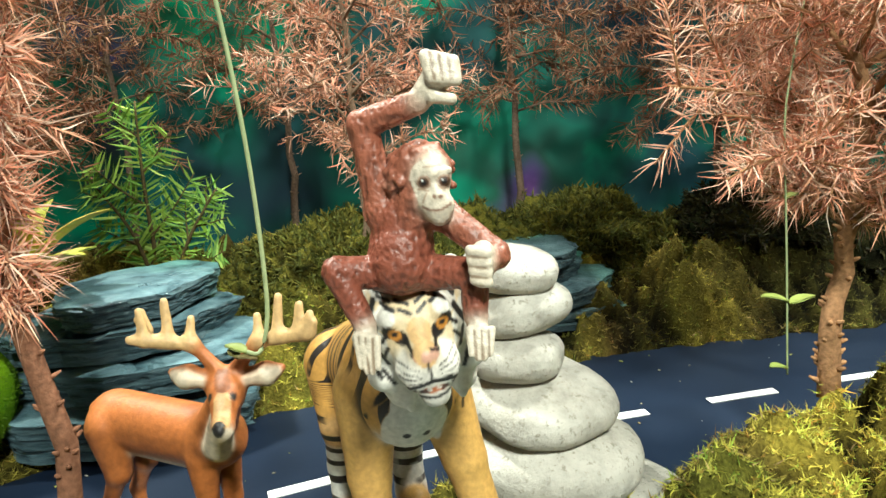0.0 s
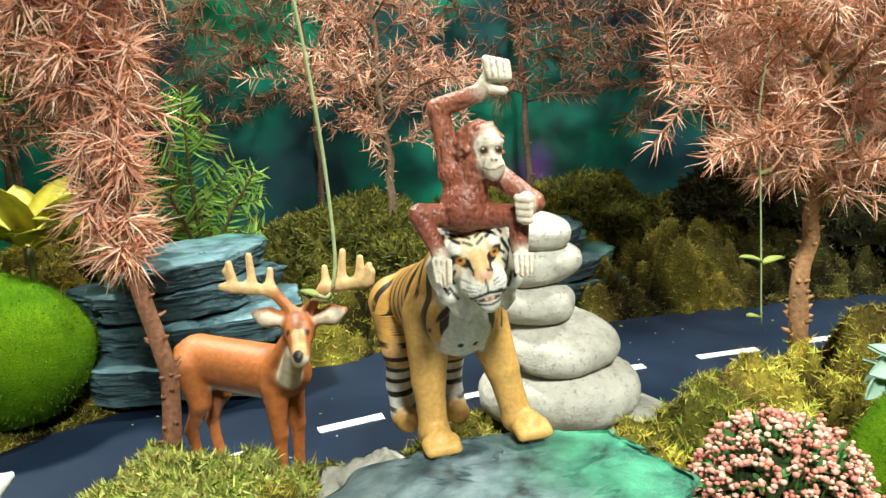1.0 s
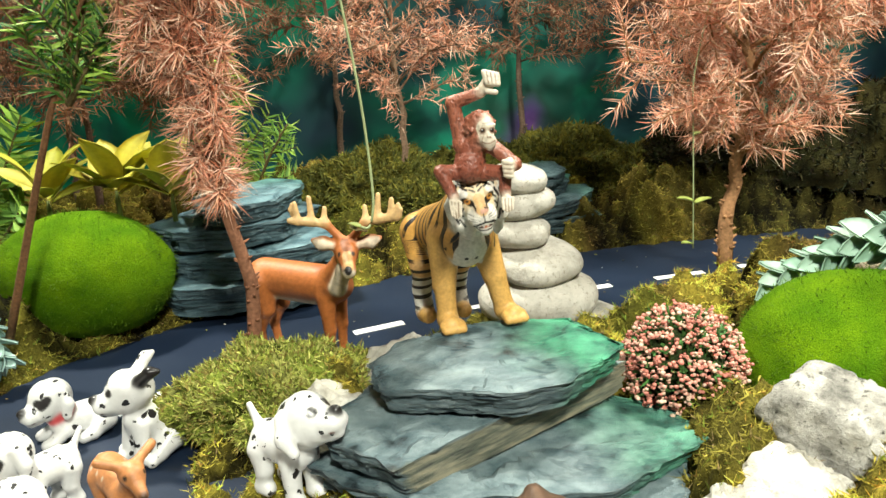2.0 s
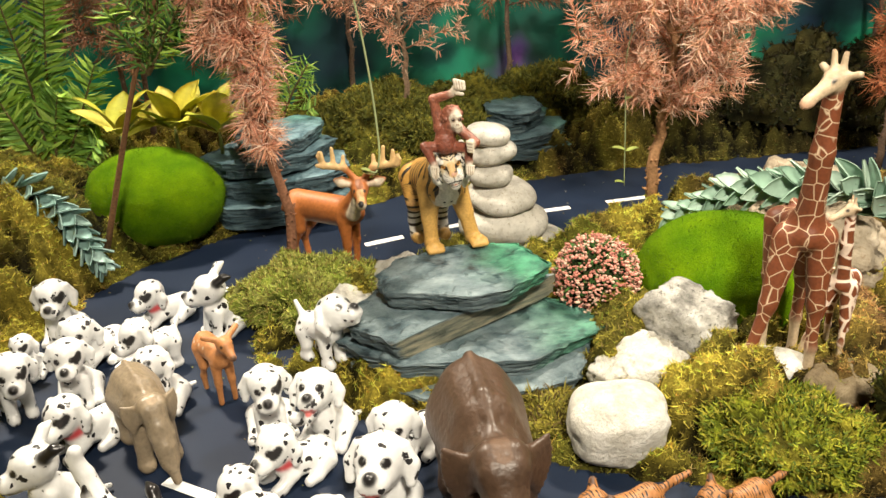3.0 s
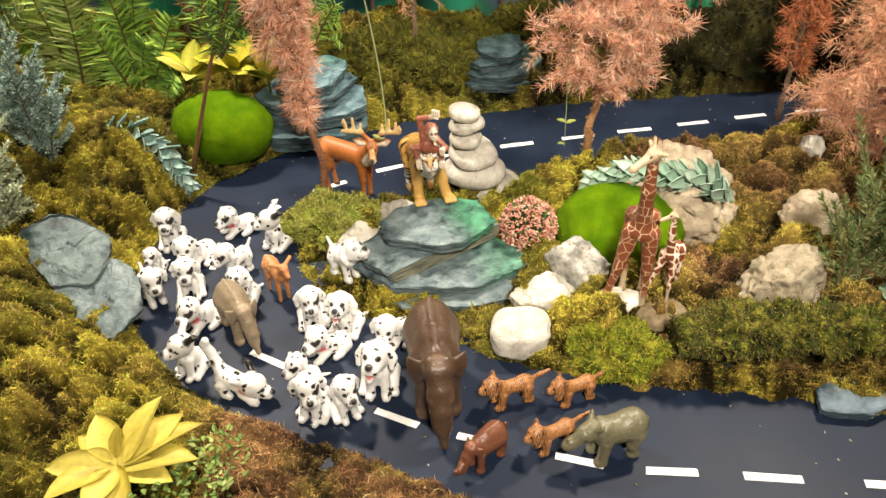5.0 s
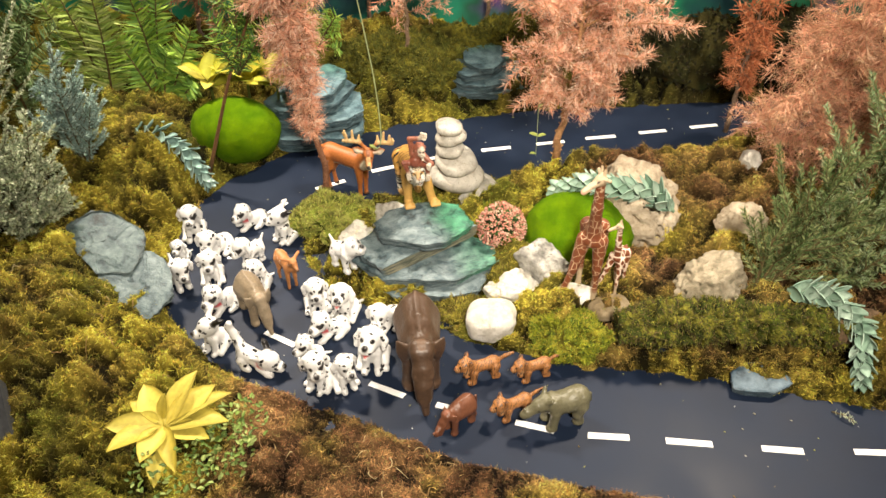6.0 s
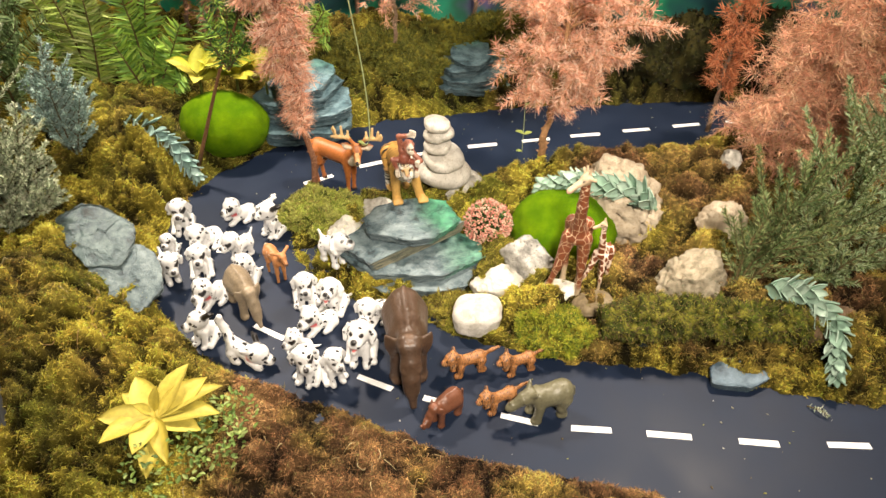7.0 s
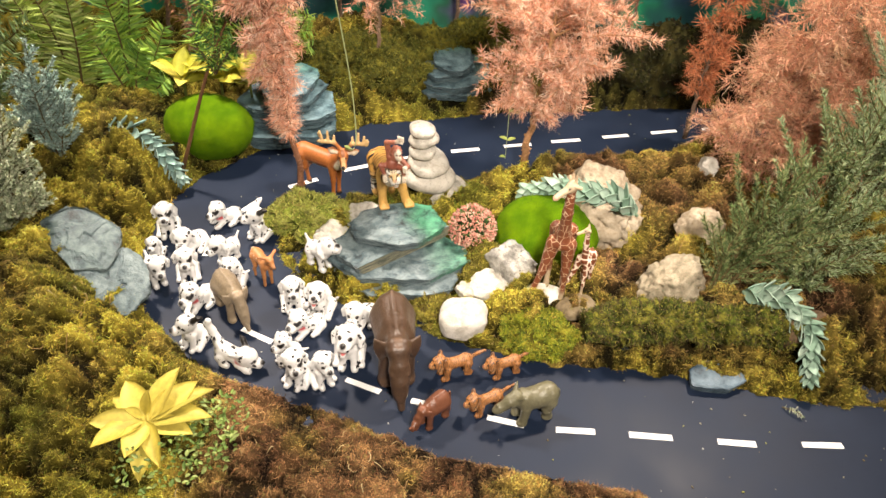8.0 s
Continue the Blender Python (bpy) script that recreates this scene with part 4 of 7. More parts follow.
def dabs(x0, z0, x1, z1, r, c):
    """A brush stroke over the face, laid from the front."""
    n = max(2, int(math.hypot(x1 - x0, z1 - z0) / max(r, 0.3)) + 1)
    return [((x0 + (x1 - x0) * t, -4.6, z0 + (z1 - z0) * t), (x0 + (x1 - x0) * t, -11, z0 + (z1 - z0) * t), r, c) for t in np.linspace(0, 1, n)]


for x in (2.6, 6.4):
    # the last small white dab is a glint painted on the eye
    ape_paint += dabs(x, 19.5, x + 0.1, 19.5, 1.35, (0.42, 0.3, 0.22)) + dabs(x, 19.5, x + 0.1, 19.5, 0.95, (0.09, 0.045, 0.025)) + dabs(x, 19.5, x + 0.05, 19.5, 0.5, BLACK) + dabs(x - 0.3, 19.9, x - 0.25, 19.9, 0.22, (0.85, 0.85, 0.82))
CREASE = (0.27, 0.16, 0.11)
ape_paint += dabs(2.2, 14.9, 3.6, 14.3, 0.26, CREASE) + dabs(3.6, 14.3, 5.6, 14.3, 0.26, CREASE) + dabs(5.6, 14.3, 7.4, 15.2, 0.26, CREASE) + dabs(4.6, 16.9, 4.7, 16.8, 0.36, CREASE) + dabs(5.7, 16.9, 5.8, 16.8, 0.36, CREASE)
ape_paint += dabs(1.4, 18.2, 3.4, 17.9, 0.2, (0.42, 0.3, 0.22)) + dabs(5.9, 18.3, 7.3, 18.4, 0.2, (0.42, 0.3, 0.22)) + dabs(2.6, 22.4, 6.2, 22.5, 0.18, (0.46, 0.34, 0.25)) + dabs(3.0, 17.4, 2.2, 15.6, 0.2, (0.46, 0.34, 0.25))
ape_paint += [((-4.4, -3.0, 18.8), (-4.4, -4.0, 18.6), 0.55, (0.12, 0.05, 0.03))]
ape_paint = [(eased(a), eased(b), r * 0.9, c) for a, b, r, c in ape_paint]
WASH = (0.3, 0.22, 0.15)
for k in range(3):
    ape_paint += [((4.4 + 1.5 * k, -4.4, 41), (5.2 + 1.35 * k, -5.8, 36.2), 0.28, WASH), ((9.8, -10.0, 7.1 - 1.7 * k), (13.0, -11.2, 6.8 - 1.7 * k), 0.26, WASH),
                  ((-10.2 + 1.3 * k, -8.8 - 0.4 * k, -7.0), (-9.3 + 0.9 * k, -10.5 - 0.3 * k, -12.8), 0.26, WASH), ((10.0 + 1.2 * k, -8.8, -6.2), (10.2 + 1.1 * k, -10.6, -11.0), 0.26, WASH)]
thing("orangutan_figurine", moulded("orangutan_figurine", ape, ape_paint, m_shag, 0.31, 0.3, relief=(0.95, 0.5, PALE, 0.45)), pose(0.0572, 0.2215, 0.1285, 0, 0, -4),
      "red-brown toy orangutan with pale face sitting on the tiger", "toy animal")

# the standing tiger
GOLD, WHITE, TAN = (0.6, 0.32, 0.075), (0.7, 0.68, 0.63), (0.68, 0.54, 0.33)
BIB, PAW = (0.72, 0.69, 0.62), (0.62, 0.36, 0.1)
tiger = [((-46, 0, 44), (-6, 0, 47), 12, 13, GOLD), ((-8, 0, 47), (2, 0, 43), 13, 11.5, GOLD), ((-1, 0, 46), (1, 0, 38), 10.5, 8.5, BIB), ((-2, 0, 50), (20, 0, 62), 11.5, 8.5, GOLD),
         ((5, 0, 50), (22, 0, 59), 8.5, 6.5, BIB), ((-46, 0, 36), (-8, 0, 38), 8, 8, BIB)]
tiger += both(((-46, 7.5, 44), (-41, 9, 28), 10, 6.5, GOLD), ((-41, 9, 28), (-49, 9, 15), 5.6, 4.6, WHITE), ((-49, 9, 15), (-47, 9, 6), 4.4, 4.6, WHITE), ((-47, 9, 3.4), (-41, 9, 3.2), 4.4, 4.0, PAW))
tiger += [((-2, 8.5, 42), (2, 13, 24), 7.6, 5.2, PAW), ((2, 13, 24), (3, 17, 8), 4.8, 4.5, PAW), ((3, 17, 7), (8, 19, 6.6), 4.6, 4.3, PAW),
          ((-3, -8.0, 42), (-4, -8.5, 21), 7.6, 5.2, PAW), ((-4, -8.5, 21), (-3, -8, 5), 4.8, 4.4, PAW), ((-3, -8, 4.4), (3, -8, 4.0), 4.8, 4.3, PAW),
          ((-56, 0, 46), (-66, 3, 34), 4, 3.6, GOLD), ((-66, 3, 34), (-72, 4, 18), 3.5, 3.2, GOLD), ((-72, 4, 18), (-80, 4, 12), 3.2, 2.6, GOLD)]
for k in range(4):
    for bx, by, bz in ((11, 19, 6.4), (6, -8, 4)):
        tiger.append(((bx - 2, by - 3.9 + 2.6 * k, bz), (bx + 1.2, by - 3.9 + 2.6 * k, bz - 1), 2.0, 1.8, PAW))
slope = Matrix.Translation((0, 0, 44)) @ Euler((0, radians(-11), 0)).to_matrix().to_4x4() @ Matrix.Translation((0, 0, -44))
lowered = lambda p: tuple(slope @ Vector(p))
tiger = [(lowered(a), lowered(b), ra, rb, c) if c != PAW and a[0] < 1 or a[0] < -30 else (a, b, ra, rb, c) for a, b, ra, rb, c in tiger]
# the head, built level and then tipped and turned
face = [((23, 0, 67.5), (25.5, 0, 66), 9.8, 9.4, TAN), ((32, 0, 62), (36, 0, 61.4), 5.2, 4.2, BIB), ((30, 0, 69), (37.4, 0, 64.2), 3.4, 2.3, TAN), ((33.5, 0, 57), (37, 0, 56.6), 3.6, 2.8, BIB)]
face += both(((24, 6.4, 62), (26.5, 8.6, 57.5), 4.6, 3.0, BIB), ((23, 7.4, 65), (24, 9.6, 60.5), 3.4, 2.2, BIB), ((24, 5.0, 57), (25, 6.4, 52), 3.6, 2.2, BIB), ((22.5, 7.8, 71.6), (21.4, 9.4, 74.2), 2.8, 1.8, BIB),
             ((34.2, 2.8, 60.8), (37.0, 2.5, 60.4), 3.2, 2.6, BIB), ((31.5, 4.4, 70.2), (32.5, 4.2, 69.8), 2.2, 1.8, TAN))
# tufts of the cheek ruff and chin
for k in range(11):
    g = k / 10
    face += both(((24.5, 8.6 - 3.5 * g * g, 68 - 14 * g), (22.5 + 2 * g, 12.2 - 5.5 * g * g, 65 - 15.5 * g), 1.5, 0.5, BIB))
    face += both(((27, 7.2 - 3.2 * g, 63 - 9 * g), (25.5 + 2 * g, 9.6 - 4.5 * g, 59 - 9.5 * g), 1.3, 0.45, BIB))
EYE = (0.55, 0.24, 0.04)
PINK = (0.6, 0.34, 0.24)
# strokes across the face: from, to (sideways, up), radius, colour
strokes = []
for s in (-1, 1):
    strokes += [((0, 68.2), (0, 65), 2.1, (0.68, 0.44, 0.2)), ((5.0 * s, 71.2), (6.8 * s, 70.2), 1.5, BIB), ((8.7 * s, 66.5), (8.2 * s, 60), 2.6, BIB), ((1.6 * s, 75.8), (5.5 * s, 74.6), 1.6, BIB),
                ((3.4 * s, 67.2), (5.2 * s, 68.4), 1.35, BLACK), ((4.3 * s, 67.9), (4.5 * s, 68.0), 1.1, EYE), ((4.4 * s, 68.0), (4.42 * s, 68.0), 0.5, BLACK), ((2.9 * s, 67.0), (2.2 * s, 65.6), 0.4, BLACK), ((6.0 * s, 67.6), (7.0 * s, 66.4), 0.4, BLACK)]
    # brow, forehead and crown
    for k in range(4):
        strokes += [((0.7 * s, 71.0 + 1.5 * k), ((2.4 + 0.4 * k) * s, 71.9 + 1.4 * k), 0.34, BLACK), (((3.4 + 0.5 * k) * s, 72.0 + 1.2 * k), ((5.3 + 0.4 * k) * s, 72.9 + 0.9 * k), 0.36, BLACK)]
    strokes += [((6.6 * s, 73.2), (8.0 * s, 70.6), 0.45, BLACK), ((7.4 * s, 69.4), (8.8 * s, 65.6), 0.5, BLACK), ((8.2 * s, 64.6), (6.9 * s, 61.2), 0.42, BLACK), ((9.8 * s, 67.4), (10.4 * s, 63.4), 0.55, BLACK), ((10.2 * s, 62.4), (9.0 * s, 58.6), 0.5, BLACK),
                ((8.2 * s, 59.8), (6.8 * s, 56.4), 0.42, BLACK), ((6.2 * s, 65.2), (7.2 * s, 63.2), 0.34, BLACK)]
    for k in range(4):
        strokes.append(((1.9 * s, 62.7 - 0.8 * k), (5.4 * s, 63.3 - 1.1 * k), 0.17, BLACK))
    strokes += [((0, 60.2), (4.3 * s, 59.3), 0.4, BLACK), ((4.3 * s, 59.3), (4.6 * s, 57.6), 0.34, BLACK), ((0.2 * s, 58.4), (1.5 * s, 58.4), 0.62, (0.42, 0.14, 0.06)), ((1.5 * s, 58.3), (3.4 * s, 58.4), 0.5, (0.1, 0.05, 0.04)), ((0, 56.9), (3.8 * s, 57.2), 0.3, BLACK), ((0.8 * s, 59.2), (0.9 * s, 58.4), 0.3, BIB), ((2.9 * s, 59.0), (3.0 * s, 58.2), 0.32, BIB),
                ((9.0 * s, 73.6), (9.2 * s, 73), 1.1, (0.5, 0.42, 0.36)), ((0, 64.6), (1.4 * s, 64.7), 1.0, PINK), ((1.2 * s, 65.6), (2.5 * s, 64.9), 0.24, BLACK)]
strokes += [((0, 63.6), (0, 60.4), 0.3, BLACK), ((0, 74.8), (0, 76.2), 0.35, BLACK)]
head_turn = Matrix.Translation((18, 0, 60)) @ Euler((radians(11), radians(5), radians(-9))).to_matrix().to_4x4() @ Matrix.Translation((-18, 0, -60))
turned = lambda p: tuple(head_turn @ Vector(p))
tiger += [(turned(a), turned(b), ra, rb, c) for a, b, ra, rb, c in face]
tiger_paint = []
for (y0, z0), (y1, z1), r, c in strokes:
    for t in np.linspace(0, 1, max(2, int(math.hypot(y1 - y0, z1 - z0) / max(r, 0.4)) + 1)):
        y, z = y0 + (y1 - y0) * t, z0 + (z1 - z0) * t
        tiger_paint.append((turned((24, y, z)), turned((46, y, z)), r, c))
tiger_paint = [((20, 0, 54), (16, 0, 34), 8.2, BIB), ((10, 0, 38), (8, 0, 32), 7.5, BIB)] + tiger_paint
for s in (-1, 1):
    tiger_paint += [((14, 5.5 * s, 49), (6, 9.5 * s, 40), 1.0, BLACK), ((18, 3 * s, 46), (12, 6 * s, 38), 0.9, BLACK), ((10, 2 * s, 36), (14, 4 * s, 32), 0.9, BLACK), ((2, 15 * s, 52), (6, 12.5 * s, 38), 0.7, BLACK), ((-8, 14 * s, 58), (-6, 15 * s, 42), 0.6, BLACK)]
upper = lambda v: (1 - ramp(v[:, 2], 34, 26)) * (v[:, 0] - 0.25 * v[:, 2]) + ramp(v[:, 2], 34, 26) * v[:, 2] * 1.3
thing("tiger_figurine", moulded("tiger_figurine", tiger, tiger_paint, m_tiger, 0.43, 0.55, (GOLD, WHITE), upper), pose(0.0492, 0.2515, 0.055, 0, 0, -71),
      "golden toy tiger with black stripes standing on slate", "toy animal")

# the deer beside the tree
FAWN, BUFF, HORN = (0.42, 0.135, 0.034), (0.72, 0.62, 0.47), (0.66, 0.44, 0.2)
deer = [((-25, 0, 52), (22, 0, 51), 10.5, 10.5, FAWN), ((22, 0, 52), (27, -3, 52), 9.5, 8.5, FAWN), ((24, -3, 55), (39, -11, 72), 7.5, 5.2, FAWN), ((31, -9, 53), (41, -16, 67), 4.6, 4.0, BUFF),
        ((40, -13, 76), (41, -17, 75), 6.4, 5.8, FAWN), ((41.5, -21, 73.5), (43.5, -30, 70), 4.4, 3.2, FAWN), ((43, -30, 68.8), (43.6, -32, 69), 3.2, 2.8, BUFF), ((43.8, -34, 71), (44, -34.6, 70.6), 2.0, 1.8, BLACK),
        ((-20, 0, 45), (14, 0, 44), 6, 6, BUFF), ((-35, 0, 54), (-39, 0, 45), 3.4, 2.4, FAWN)]
deer += both(((-24, 5.5, 50), (-21, 6.5, 34), 8.5, 5, FAWN), ((-21, 6.5, 34), (-28, 6.5, 20), 3.8, 2.7, FAWN), ((-28, 6.5, 20), (-25, 6.5, 3), 2.5, 2.4, FAWN), ((-25, 6.5, 2.5), (-22.5, 6.5, 2), 2.6, 2.0, BLACK),
             ((20, 5.5, 46), (21, 6, 26), 5.8, 3.2, FAWN), ((21, 6, 26), (20, 6, 3), 2.9, 2.3, FAWN), ((20, 6, 2.5), (22.5, 6, 2), 2.6, 2.0, BLACK))
deer += [((35, -13, 78.6), (28, -12.6, 80), 2.4, 3.4, FAWN), ((28, -12.6, 80), (23, -12.6, 81.6), 3.4, 1.2, FAWN), ((33, -15, 79), (27.4, -15, 80), 1.4, 2.4, BUFF), ((27.4, -15, 80), (24.6, -14.6, 81), 2.4, 1.2, BUFF), ((46, -13, 78.6), (53, -12.6, 80), 2.4, 3.4, FAWN), ((53, -12.6, 80), (58, -12.6, 81.6), 3.4, 1.2, FAWN), ((48, -15, 79), (53.6, -15, 80), 1.4, 2.4, BUFF), ((53.6, -15, 80), (56.4, -14.6, 81), 2.4, 1.2, BUFF)]
for s in (-1, 1):
    c = 40.5
    deer += [((c + 3 * s, -12.5, 82), (c + 10 * s, -12, 90), 2.2, 1.9, FAWN), ((c + 10 * s, -12, 90), (c + 20 * s, -13.5, 92), 1.9, 1.8, HORN), ((c + 20 * s, -13.5, 92), (c + 28 * s, -16, 93.5), 1.8, 1.5, HORN),
             ((c + 27 * s, -15.8, 93), (c + 28.5 * s, -16, 99.5), 1.8, 1.2, HORN), ((c + 24 * s, -14.6, 92.5), (c + 25 * s, -14, 102), 1.9, 1.3, HORN), ((c + 17 * s, -13, 91.5), (c + 18 * s, -11, 104), 1.9, 1.3, HORN),
             ((c + 11 * s, -12, 90.5), (c + 10.5 * s, -10, 98), 1.8, 1.2, HORN), ((c + 28 * s, -16, 93.5), (c + 30 * s, -17, 97), 1.3, 0.9, HORN)]
deer_paint = [((42, -24, 76), (44, -33, 72), 2.6, (0.6, 0.36, 0.16)), ((43, -29, 68), (44, -34, 68.5), 3.4, BUFF), ((44, -35, 72.5), (44, -36, 71), 1.9, BLACK), ((45.2, -22.5, 76.6), (46, -23, 76.6), 1.4, BLACK), ((37.4, -22.5, 76.2), (36.6, -23, 76.2), 1.4, BLACK), ((-31, 12, 10), (-31, 12, 24), 4, (0.6, 0.45, 0.28)), ((42, -27, 64), (40, -22, 58), 3.2, WHITE),
              ((40, -17, 82), (41.5, -21, 79.5), 2.6, (0.22, 0.07, 0.02))]
deer_turn = Matrix.Translation((38, -11, 0)) @ Euler((0, 0, radians(24))).to_matrix().to_4x4() @ Matrix.Translation((-38, 11, 0))
turned = lambda p: tuple(deer_turn @ Vector(p))
deer = [(turned(a), turned(b), ra, rb, c) if a[2] > 66 and a[0] > 15 else (a, b, ra, rb, c) for a, b, ra, rb, c in deer]
deer_paint = [(turned(a), turned(b), r, c) if a[2] > 60 else (a, b, r, c) for a, b, r, c in deer_paint]
thing("deer_figurine", moulded("deer_figurine", deer, deer_paint, m_coat, 0.8, 0.8), pose(-0.0455, 0.342, 0.0, 0, 0, -24),
      "brown toy deer with pale antlers standing on the road", "toy animal")

# giraffes
RED, IVORY = (0.21, 0.06, 0.024), (0.56, 0.43, 0.28)
giraffe = [((-24, 0, 76), (9, 0, 84), 11.5, 11.5, RED), ((9, 0, 84), (13, 0, 80), 10.5, 9, RED), ((12, 0, 90), (19, 0, 120), 7.6, 5.8, RED), ((19, 0, 120), (22.5, 0, 148), 5.8, 4.7, RED),
           ((23.5, 0, 152), (24, -2, 153), 6.4, 6.0, IVORY), ((24.5, -4, 151), (26.5, -19, 145), 5.2, 3.2, IVORY), ((26.4, -19, 144), (26.6, -21, 143.4), 3.1, 2.8, (0.66, 0.4, 0.26)),
           ((-38, 0, 84), (-44, 0, 62), 2.6, 1.6, RED), ((-44, 0, 62), (-45, 0, 48), 1.6, 2.2, BLACK)]
giraffe += both(((-28, 6, 76), (-26, 7.5, 48), 10, 5, RED), ((-26, 7.5, 48), (-30, 7.5, 24), 4.2, 3.2, RED), ((-30, 7.5, 24), (-29, 7.5, 4), 3.0, 3.0, IVORY), ((-29, 7.5, 3), (-27, 7.5, 2.6), 3.4, 3.0, IVORY))
giraffe += [((10, 7, 78), (14, 8, 46), 9, 5, RED), ((14, 8, 46), (16, 8.5, 24), 4.2, 3.2, RED), ((16, 8.5, 24), (16, 8.5, 4), 3.0, 3.0, IVORY), ((16, 8.5, 3), (18.5, 8.5, 2.6), 3.4, 3.0, IVORY),
            ((10, -7, 78), (17, -13, 46), 9, 5, RED), ((17, -13, 46), (22, -19, 24), 4.2, 3.2, RED), ((22, -19, 24), (25, -25, 4), 3.0, 3.0, IVORY), ((25, -25, 3), (28, -26.5, 2.6), 3.4, 3.0, IVORY),
            ((20, 1, 157), (18.5, 1, 165), 1.9, 1.7, IVORY), ((26, 1, 157), (26.5, 1, 165), 1.9, 1.7, IVORY), ((18, 1, 154), (11, 2, 157), 2.2, 2.4, IVORY), ((29, 1, 154), (36, 2.5, 156), 2.2, 2.4, IVORY)]
giraffe_paint = [((30, -7, 153.5), (31, -7, 153.5), 1.8, BLACK), ((20, -7, 153.5), (19, -7, 153.5), 1.8, BLACK), ((18.5, 1, 166), (18.5, 1, 167), 1.4, (0.25, 0.15, 0.08)), ((26.5, 1, 166), (26.5, 1, 167), 1.4, (0.25, 0.15, 0.08))]
short = lambda p: (p[0] * (0.55 if p[0] < 0 else 0.85), p[1], p[2])
giraffe = [(short(a), short(b), min(ra, 9.6) * 0.8, min(rb, 9.6) * 0.8, c) for a, b, ra, rb, c in giraffe]
giraffe_paint = [(short(a), short(b), r, c) for a, b, r, c in giraffe_paint]
jaw = np.array([20.0, 0.0, 149.0])
twist = np.array(Euler((0, 0, radians(35))).to_matrix())
smaller = lambda p: tuple(jaw + twist @ (np.array(p, float) - jaw) * 0.84)
giraffe = [(smaller(a), smaller(b), ra * 0.84, rb * 0.84, c) if a[2] > 142 else (a, b, ra, rb, c) for a, b, ra, rb, c in giraffe]
giraffe_paint = [(smaller(a), smaller(b), r * 0.84, c) for a, b, r, c in giraffe_paint]
thing("giraffe_figurine", moulded("giraffe_figurine", giraffe, giraffe_paint, m_giraffe, 1.0, 1.0, (RED,)), pose(0.231, 0.164, 0.0165, 0, 0, -99) @ Matrix.Scale(1.07, 4),
      "tall brown toy giraffe with cream net markings", "toy animal", "giraffes")
young = [(tuple(np.array(a) * 0.6), tuple(np.array(b) * 0.6), ra * 0.62, rb * 0.62, c) for a, b, ra, rb, c in giraffe]
young_paint = [(tuple(np.array(a) * 0.6), tuple(np.array(b) * 0.6), r * 0.7, c) for a, b, r, c in giraffe_paint]
thing("young_giraffe_figurine", moulded("young_giraffe_figurine", young, young_paint, m_young, 0.85, 0.7, (RED,)), pose(0.262, 0.178, 0.0175, 0, 0, -122),
      "small toy giraffe with dark brown patches beside its mother", "toy animal", "giraffes")


